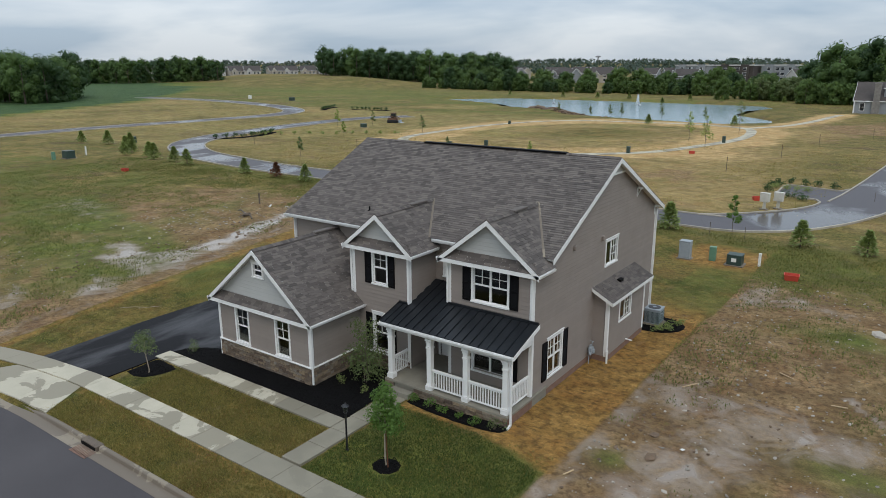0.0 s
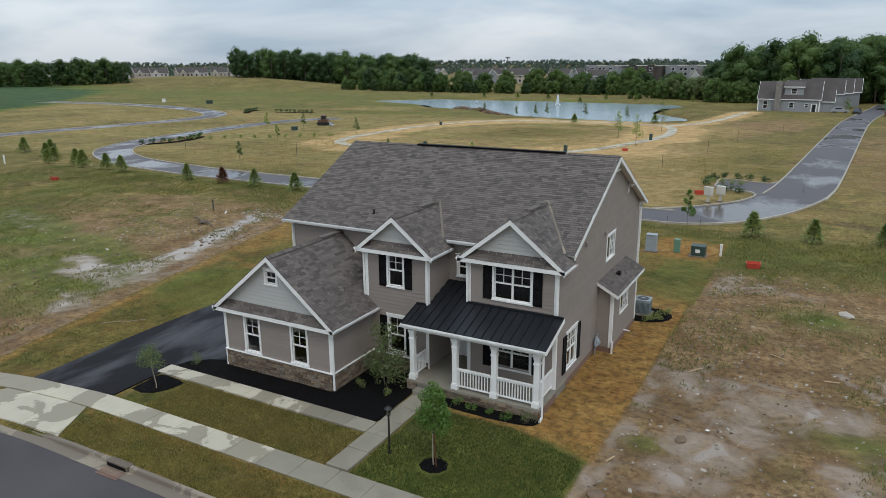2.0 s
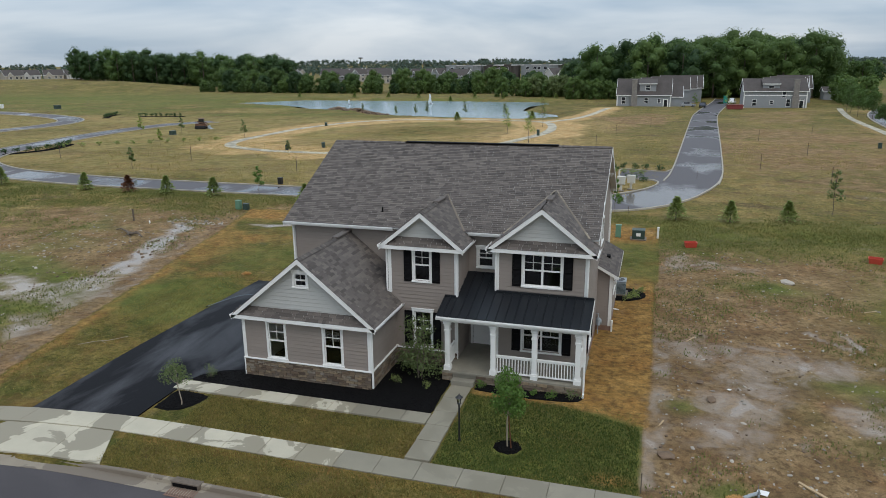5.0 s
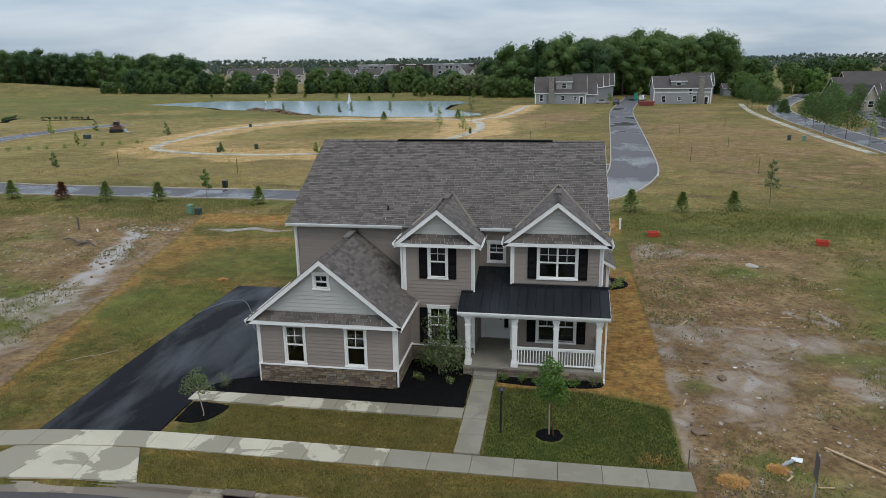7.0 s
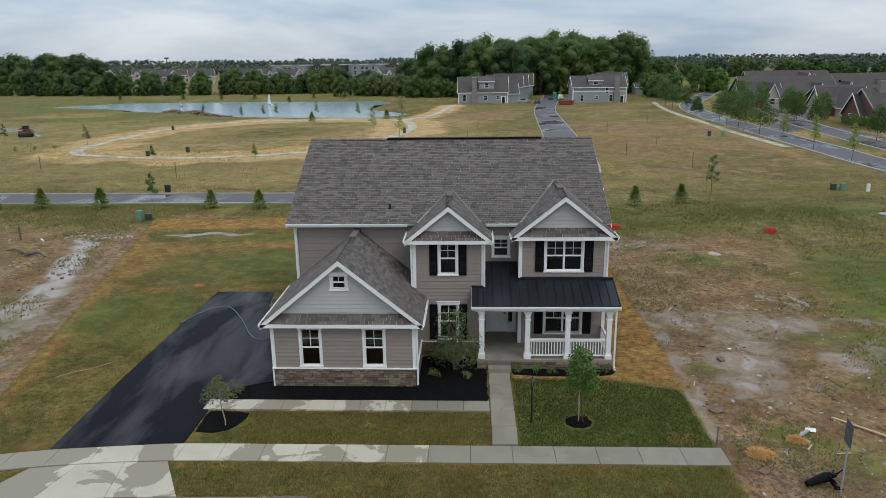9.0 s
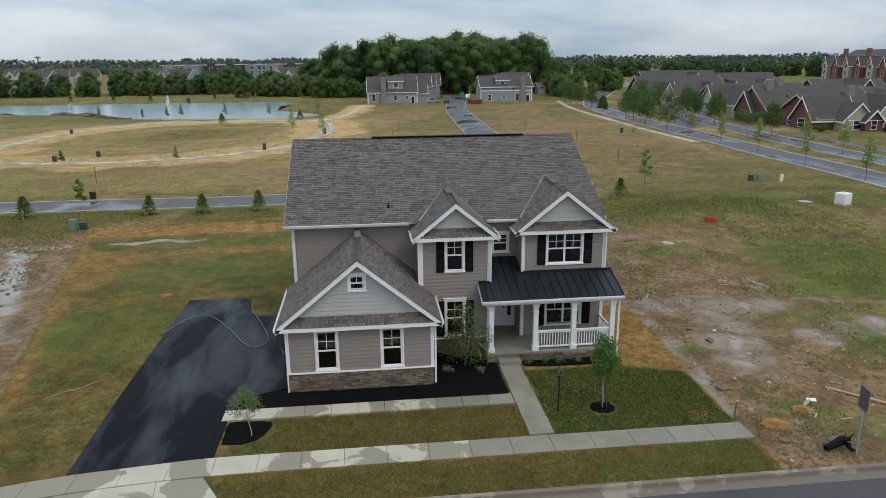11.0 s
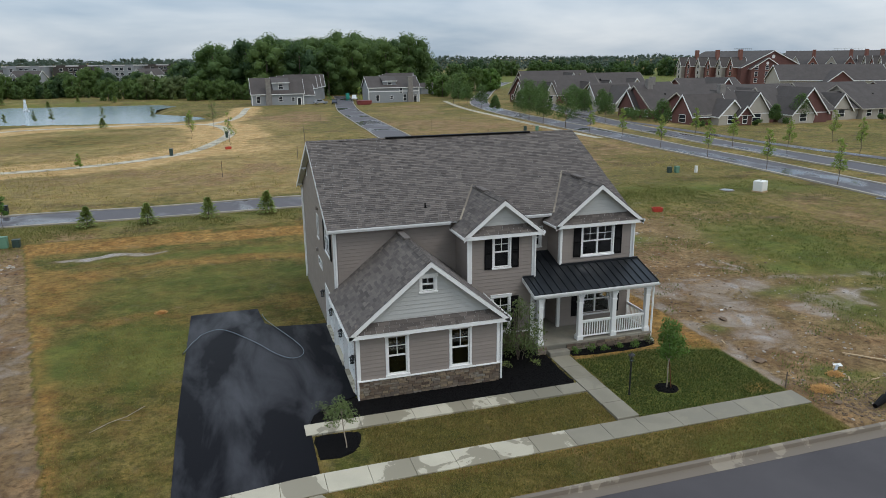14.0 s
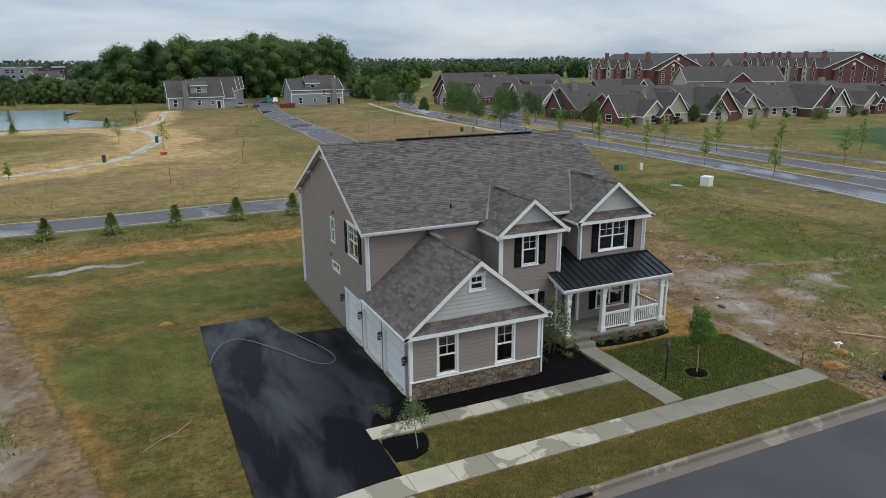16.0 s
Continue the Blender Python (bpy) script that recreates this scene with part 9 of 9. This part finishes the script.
# fountains in the pond
M_SPRAY = Nodes("white_water_spray").set(Base_Color=(0.85, 0.88, 0.9), Roughness=0.4)
for x, y, h in ((-62.5, 222, 3.6), (-92, 216, 1.6)):
    f = thing("fountain", "white fountain jet rising from the pond", "fountain", at=(x, y, -1.75))
    part("float", cyl(bmesh.new(), (0, 0, -0.2), (0, 0, 0.15), 0.7, 0.5, 14), M_IRON, f)
    rng = np.random.default_rng(int(h * 10))
    n = 500
    k = rng.random(n)
    a = rng.random(n) * 6.283
    r = 0.06 * h + 0.2 * h * (1 - k) ** 1.5 * rng.random(n)
    c = np.stack([np.cos(a) * r, np.sin(a) * r, h * (1 - (r / (0.34 * h)) ** 2) * k], 1)
    s = 0.05 + 0.07 * rng.random((n, 1))
    u = rng.normal(size=(n, 3)) * s
    w = rng.normal(size=(n, 3)) * s
    quad_mesh("jet", np.stack([c + u, c + w, c - u, c - w], 1).reshape(-1, 3), np.arange(n * 4).reshape(-1, 4), M_SPRAY, f)


def rock_mesh(seed, flat=0.6):
    rng = random.Random(seed)
    bm = bmesh.new()
    bmesh.ops.create_icosphere(bm, subdivisions=1, radius=1)
    for v in bm.verts:
        v.co *= rng.uniform(0.7, 1.15)
        v.co.z *= flat
    me = bpy.data.meshes.new("rock")
    bm.to_mesh(me)
    bm.free()
    return me


M_SOILCLOD = plain("dark_wet_soil", (0.150, 0.100, 0.064), 0.9, 0.25, 3, 25, 0.6, island=0.2)
ROCKS = [rock_mesh(i) for i in range(6)]


def scatter_rocks(name, label, spots, material, category="stones"):
    """Clods and stones too many to count, joined."""
    verts, faces = [], []
    rng = random.Random(len(spots))
    src = [([v.co.copy() for v in m.vertices], [tuple(p.vertices) for p in m.polygons]) for m in ROCKS]
    for x, y, s in spots:
        vs, fs = rng.choice(src)
        k = len(verts)
        m = pose(x, y, hz(x, y) + s * 0.15, rng.uniform(-20, 20), rng.uniform(-20, 20), rng.uniform(0, 360)) @ Matrix.Diagonal((s * rng.uniform(0.7, 1.5), s, s * rng.uniform(0.6, 1.1), 1))
        verts += [tuple(m @ v) for v in vs]
        faces += [tuple(k + i for i in f) for f in fs]
    return tagged(raw(name, verts, faces, material), label, category, kind="stuff")


sr = np.random.default_rng(77)
stones = [(17.8 + abs(sr.normal()) * 8, sr.uniform(-8, 27), 0.03 + 0.06 * sr.random() ** 3) for _ in range(1100)]
stones += [(sr.uniform(-34, -13.5), sr.uniform(-4, 31), 0.03 + 0.07 * sr.random() ** 3) for _ in range(700)]
stones += [(sr.uniform(-24, -18.5), 26 + 0.6 * sr.normal() + 0.4 * sr.random(), 0.05 + 0.13 * sr.random() ** 2) for _ in range(110)]
stones += [(sr.uniform(-31, -22), 18 + 3.0 * sr.normal(), 0.04 + 0.10 * sr.random() ** 3) for _ in range(160)]
stones = [s for s in stones if poly_distance(LOT, np.array([s[0]]), np.array([s[1]]))[0] < -0.3]
scatter_rocks("gravel_scatter", "loose stones strewn over the bare lots", stones, M_RUBBLE)
clods = [(17.9 + abs(sr.normal()) * 6, sr.uniform(-7.5, 26), 0.03 + 0.07 * sr.random() ** 3) for _ in range(420)]
clods += [(sr.normal() * 2.2 - 20.5, sr.uniform(2, 29), 0.04 + 0.10 * sr.random() ** 2) for _ in range(300)]
clods += [(19.2 + 1.5 * sr.normal(), -6.3 + 0.9 * sr.normal(), 0.018 + 0.055 * sr.random() ** 2) for _ in range(800)]
clods = [s for s in clods if poly_distance(LOT, np.array([s[0]]), np.array([s[1]]))[0] < -0.3 and s[1] > -7.6]
scatter_rocks("soil_clods", "dark wet clods of turned soil", clods, M_SOILCLOD, "soil")
bank = [(-85 + 35 * sr.random(), 0, 0.3 + 0.55 * sr.random()) for _ in range(420)]
bank = [(x, float(np.interp(x, [-86, -79, -66, -58, -50], [187, 184, 173.5, 168.5, 166])) + 1.5 * sr.normal(), s) for x, _, s in bank]
scatter_rocks("bank_rubble", "dark rubble heaped along the pond edge", bank, M_SOILCLOD, "rubble")
for x, y, s, lab in ((18.15, -1.9, 0.34, "flat brown lump of turf and clay"), (20.0, 2.9, 0.30, "tan lump of clay in the mud"), (18.35, -6.1, 0.22, "dark wet clod beside the pavement end"), (25.6, 20.5, 0.5, "pale broken slab in the mud"), (19.6, 4.4, 0.2, "tan lump of clay in the mud")):
    b = thing("clay_lump", lab, "rock", at=(x, y, hz(x, y) + 0.05), rz=x * 40)
    ob = link("lump", rock_mesh(int(x * 7), 0.4).copy(), M_RUBBLE if "pale" in lab else M_SOILCLOD, b)
    ob.matrix_basis = Matrix.Diagonal((s * 1.2, s * 0.8, s * 0.7, 1))


def stump(x, y):
    """An uprooted blackened stump with splayed roots."""
    rng = np.random.default_rng(4)
    b = thing("uprooted_stump", "blackened uprooted stump with splayed roots", "stump", at=(x, y, hz(x, y)))
    part("bole", cyl(cyl(bmesh.new(), (-0.45, -0.1, 0.15), (0.25, 0.1, 0.28), 0.10, 0.17, 9), (0.25, 0.1, 0.28), (0.42, 0.12, 0.35), 0.17, 0.11, 9), M_SHUTTER, b)
    for i in range(8):
        a = i * 0.8
        bm = bmesh.new()
        limb(bm, (0.3, 0.1, 0.3), (0.3 + 0.25 * math.cos(a) + 0.2, 0.1 + 0.5 * math.sin(a), max(0.02, 0.25 + 0.3 * math.cos(a * 1.7))), 0.06, 0.015, rng, 3, 0.12)
        part("root", bm, M_SHUTTER, b)


stump(19.85, -6.75)
log = thing("fallen_branch", "dark broken branch lying on the bare lot", "branch", at=(-24.0, 20.6, hz(-24.0, 20.6)), rz=-14)
lr = np.random.default_rng(6)
bm = bmesh.new()
limb(bm, (-2.3, 0.5, 0.12), (0.1, 0.0, 0.14), 0.05, 0.10, lr, 3, 0.05)
limb(bm, (0.1, 0.0, 0.14), (1.9, -0.1, 0.10), 0.14, 0.05, lr, 2, 0.06)
part("bole", bm, M_BARK, log)
for q, r in (((-0.5, 0.9, 0.15), 0.03), ((0.9, 0.5, 0.22), 0.04), ((1.2, -0.7, 0.15), 0.03), ((0.4, -0.6, 0.12), 0.05)):
    bm = bmesh.new()
    limb(bm, (0.1, 0.0, 0.14), q, r * 1.5, r * 0.4, lr, 3, 0.08)
    part("side_branch", bm, M_BARK, log)
lp = thing("post", "short weathered wooden post in the rough lot", "post", at=(-27.3, 25.2, hz(-27.3, 25.2)))
part("stick", boxes((-0.06, 0.06, -0.06, 0.06, -0.2, 1.1), bevel=0.01), M_BARK, lp)
lw = thing("pipe_offcut", "short white plastic pipe on the ground", "pipe", at=(-25.3, 24.8, hz(-25.3, 24.8) + 0.08), rz=-50)
part("tube", cyl(bmesh.new(), (-0.5, 0, 0), (0.5, 0, 0.05), 0.07, 0.07, 10), M_WHITE, lw)
board = thing("lumber_board", "long pale board lying across the mud", "board", at=(22.35, -2.45, hz(22.35, -2.45)), rz=-46)
part("plank", boxes((0, 2.9, -0.05, 0.05, 0.06, 0.11), bevel=0.004), M_WOOD, board)
part("batten", boxes((0.1, 0.2, -0.12, 0.12, 0.0, 0.06), (2.6, 2.7, -0.12, 0.12, 0.0, 0.06)), M_WOOD, board)
for x, y, l, r in ((19.4, 9.4, 0.9, 60), (22.6, 12.8, 0.7, -30), (24.9, 10.9, 0.6, 10), (20.9, -3.4, 0.5, 35), (20.6, -4.5, 0.45, 50), (21.6, -4.9, 0.5, 5), (18.0, 0.4, 0.5, 70), (-17.5, 21.5, 0.8, 20), (-22.0, 22.5, 1.1, -15), (29, 16, 0.8, 30)):
    w = thing("wood_scrap", "short scrap of pale lumber in the mud", "scrap wood", "lumber scraps", at=(x, y, hz(x, y) + 0.015), rz=r)
    part("stick", boxes((-l / 2, l / 2, -0.03, 0.03, 0, 0.035), bevel=0.004), M_WOOD, w)
for x, y, s in ((21.15, -3.35, 0.18), (20.75, 4.0, 0.08)):
    w = thing("paper_scrap", "white scrap of packaging on the mud", "litter", "white litter", at=(x, y, hz(x, y) + 0.03), rz=x * 33)
    bm = bmesh.new()
    prism(bm, [(-s, -s * 0.7, 0), (s, -s * 0.7, 0.02), (s, s * 0.7, 0.05), (-s, s * 0.7, 0.01)], (0, 0, 0.01))
    part("sheet", bm, M_WHITE, w)
pipe = thing("pipe_offcut", "grey pipe offcut on straw", "pipe", at=(20.75, -3.65, hz(20.75, -3.65) + 0.06), rz=35)
part("tube", cyl(bmesh.new(), (-0.28, 0, 0), (0.28, 0, 0.05), 0.06, 0.06, 10), M_GALV, pipe)
hay = np.random.default_rng(3)
for cx, cy, r in ((20.35, -4.0, 0.35), (18.65, -5.0, 0.5), (-8.5, 13.5, 0.3)):
    n = 500
    a = hay.random(n) * 6.283
    rr = r * hay.random(n) ** 0.6
    c = np.stack([cx + np.cos(a) * rr, cy + np.sin(a) * rr * 0.8, hz(cx, cy) + 0.02 + 0.25 * r * (1 - rr / r) * hay.random(n) * 2], 1)
    d = hay.normal(size=(n, 3)) * np.array([1, 1, 0.25])
    d /= np.linalg.norm(d, axis=1, keepdims=True)
    s = np.cross(d, np.array([0, 0, 1.0])) * 0.006
    v = np.stack([c - d * 0.12 - s, c - d * 0.12 + s, c + d * 0.12 + s, c + d * 0.12 - s], 1).reshape(-1, 3)
    ob = quad_mesh("straw_heap", v, np.arange(n * 4).reshape(-1, 4), M_STRAW)
    tagged(ob, "loose heap of orange straw", "straw", kind="stuff")
for x, y in ((17.35, -4.35), (22.0, 60), (12.6, 37.0), (15.2, 37.2)):
    st = thing("survey_stake", "thin wooden survey stake in the ground", "stake", "survey stakes", at=(x, y, hz(x, y)))
    part("stick", boxes((-0.018, 0.018, -0.018, 0.018, -0.1, 0.75 if y < 30 else 1.0)), M_BARK, st)
for i, (x, y) in enumerate(((-27, 55), (-5, 60), (5, 72), (30, 70), (38, 85), (34, 105), (45, 120), (10, 110), (16, 130), (36, 60), (-48, 62), (-70, 60), (8, 90))):
    st = thing("lot_stake", "tall weathered lot marker stake", "stake", "lot markers", at=(x, y, hz(x, y)))
    part("stick", boxes((-0.03, 0.03, -0.03, 0.03, -0.1, 1.9)), M_BARK, st)
    part("tape", boxes((-0.035, 0.035, -0.035, 0.035, 1.6, 1.75)), M_RUST, st)


# planting strips by the west lane, and the boxes in the rough grass
def planting_strip(line, n):
    outline = [tuple(p) for p in offset_line(catmull(line, 3), 0.9)] + [tuple(p) for p in offset_line(catmull(line, 3), -0.9)][::-1]
    bed("planting_strip", outline, "narrow black mulch strip planted with small shrubs", 0.05)
    pts = catmull(line, 0.4)
    for i in range(n):
        p = pts[int((i + 0.5) / n * (len(pts) - 1))]
        shrub("small dark rounded shrub in the mulch strip", float(p[0]), float(p[1]), 0.62, 1.1, M_WOODS3, 160, 0.16, "shrubs by the west lane")


for x, y in ((12.2, 60.2), (12.3, 62.4), (12.5, 64.6), (13.3, 66.5), (14.8, 66.2), (16.3, 65.8), (17.8, 65.4), (14.8, 57.7), (16.0, 57.3)):
    shrub("small dark shrub beside the parking bay", x, y, 0.55, 0.9, M_WOODS3, 170, 0.13, "shrubs by the parking bay")
planting_strip([(-83.2, 61.6), (-81.9, 64.4), (-81.2, 68.2), (-82.2, 72.5), (-84.7, 76.8)], 10)
planting_strip([(-124, 142.8), (-117, 143.6), (-110.4, 144.4)], 9)
planting_strip([(-129, 135), (-133, 141), (-135.5, 147.5)], 8)
utility("transformer", "dark green pad transformer in the rough grass", -77.3, 31.9, 1.5, 1.2, 1.1, M_DKGREEN, pad=True)
utility("pedestal", "pale green cable pedestal in the rough grass", -77.9, 30.0, 0.5, 0.4, 1.1, M_GREENBOX)
utility("marker_post", "short white marker post in the rough grass", -77.7, 34.7, 0.18, 0.18, 1.3, M_WHITE, "post", False)
utility("transformer", "dark green pad transformer beside the west lane", -77.0, 95.8, 1.1, 0.9, 0.8, M_DKGREEN, pad=True)
utility("transformer", "dark green pad transformer in the far field", -176.9, 166.6, 1.8, 1.4, 1.2, M_DKGREEN, pad=True)
utility("pedestal", "pale cable pedestal in the far field", -201.3, 166.8, 1.2, 0.8, 1.3, M_WHITE)


# ---- grass and weeds ----
def blades(name, label, x, y, height_, width, material, seed, per=1, spread=0.05, category="grass"):
    """Single grass blades as bent slivers."""
    rng = np.random.default_rng(seed)
    x, y = np.repeat(x, per), np.repeat(y, per)
    n = len(x)
    x, y = x + rng.normal(size=n) * spread, y + rng.normal(size=n) * spread
    z = height(x, y)
    a = rng.random(n) * 6.283
    h = height_ * (0.5 + rng.random(n))
    lean = h * (0.25 + 0.6 * rng.random(n))
    dx_, dy_ = np.cos(a), np.sin(a)
    w = width * (0.6 + 0.8 * rng.random(n))
    base1 = np.stack([x - dy_ * w, y + dx_ * w, z - 0.01], 1)
    base2 = np.stack([x + dy_ * w, y - dx_ * w, z - 0.01], 1)
    tip = np.stack([x + dx_ * lean, y + dy_ * lean, z + h], 1)
    v = np.stack([base1, base2, tip], 1).reshape(-1, 3)
    ob = quad_mesh(name, v, np.arange(n * 3).reshape(-1, 3), material)
    return tagged(ob, label, category, kind="stuff")


gr = np.random.default_rng(21)


def in_rect(n, x0, x1, y0, y1):
    return gr.uniform(x0, x1, n), gr.uniform(y0, y1, n)


def near_lawn(parts):
    xs, ys = zip(*(in_rect(*p) for p in parts))
    return np.concatenate(xs), np.concatenate(ys)


x, y = near_lawn([(2500, 10.25, 17.25, -4.55, 0.95), (12000, -0.3, 9.15, -4.55, -2.18), (18000, -1.9, 17.3, -7.7, -5.78), (5000, -12.0, -7.05, -4.3, 14)])
keep = (poly_distance(LOT, x, y) > 0.1) & ~((x < -0.35) & (x > -2.3) & (y > -4.6) & (y < -2.0)) & (np.hypot(x - 12.6, y + 2.8) > 0.5) & ~((x < -1.0) & (y < -5.7) & (x > -9.5 + 0.0) & (y - bend(x) > -7.9) & (x < -1.2 - (y + 5.7) * 0.0 - 0.0) & (x < -1.6))
blades("lawn_grass", "short dull green and yellowed lawn grass", x[keep], y[keep], 0.06, 0.014, M_GRASS, 5, 2, 0.03)
x, y = near_lawn([(18000, 10.25, 17.2, -4.55, 0.75)])
keep = (np.hypot(x - 12.6, y + 2.8) > 0.62) & ~((x > 14.2) & (y > 0.6 - 0.32 * (x - 14.6)))
blades("lawn_grass", "fresh dark green turf before the porch", x[keep], y[keep], 0.055, 0.014, M_TURF, 15, 2, 0.03)
n = 14000
x, y = gr.uniform(17.6, 44, n), gr.uniform(-7.5, 34, n)
dens = fbm(x, y, 0.30, 51) + 0.25 * sstep(22, 38, x) + 0.2 * sstep(18, 30, y)
keep = (dens > 0.56) & (gr.random(n) < 0.9)
blades("weeds", "scattered weeds sprouting in the mud", x[keep], y[keep], 0.09, 0.022, M_WEED, 6, 6, 0.16, "weeds")
n = 22000
x, y = gr.uniform(-70, -11, n), gr.uniform(-8, 37, n)
keep = (fbm(x, y, 0.22, 61) + 0.2 * sstep(-22, -45, x) > 0.58) & (poly_distance(LOT, x, y) < -1.5)
blades("weeds", "scattered weeds over the rough lot", x[keep], y[keep], 0.10, 0.028, M_WEED, 7, 5, 0.2, "weeds")
n = 26000
x, y = gr.uniform(-60, 54, n), 34.2 + 3.4 * gr.normal(size=n)
keep = (poly_distance(LOT, x, y) < -0.3) & (fbm(x, y, 0.35, 81) + 0.25 * fbm(x, y, 0.1, 85) + 0.25 * gr.random(n) > 0.70) & ((y < 38.3) | (x > 25)) & (y < 45)
x, y = x[keep], y[keep]
blades("verge_grass", "rank grass on the bank by the lane", x, y, 0.10, 0.03, M_VERGE, 8, 4, 0.3, "grass")
n = 16000
x, y = gr.uniform(-70, 54, n), gr.uniform(46, 100, n)
keep = fbm(x, y, 0.10, 71) + 0.2 * gr.random(n) > 0.58
keep &= line_distance([(20, 45), (22.4, 62), (24.3, 100)], x, y) > 4.5
blades("meadow_grass", "tall dry meadow grass tufts", x[keep], y[keep], 0.13, 0.045, M_DRY, 9, 3, 0.5, "grass")
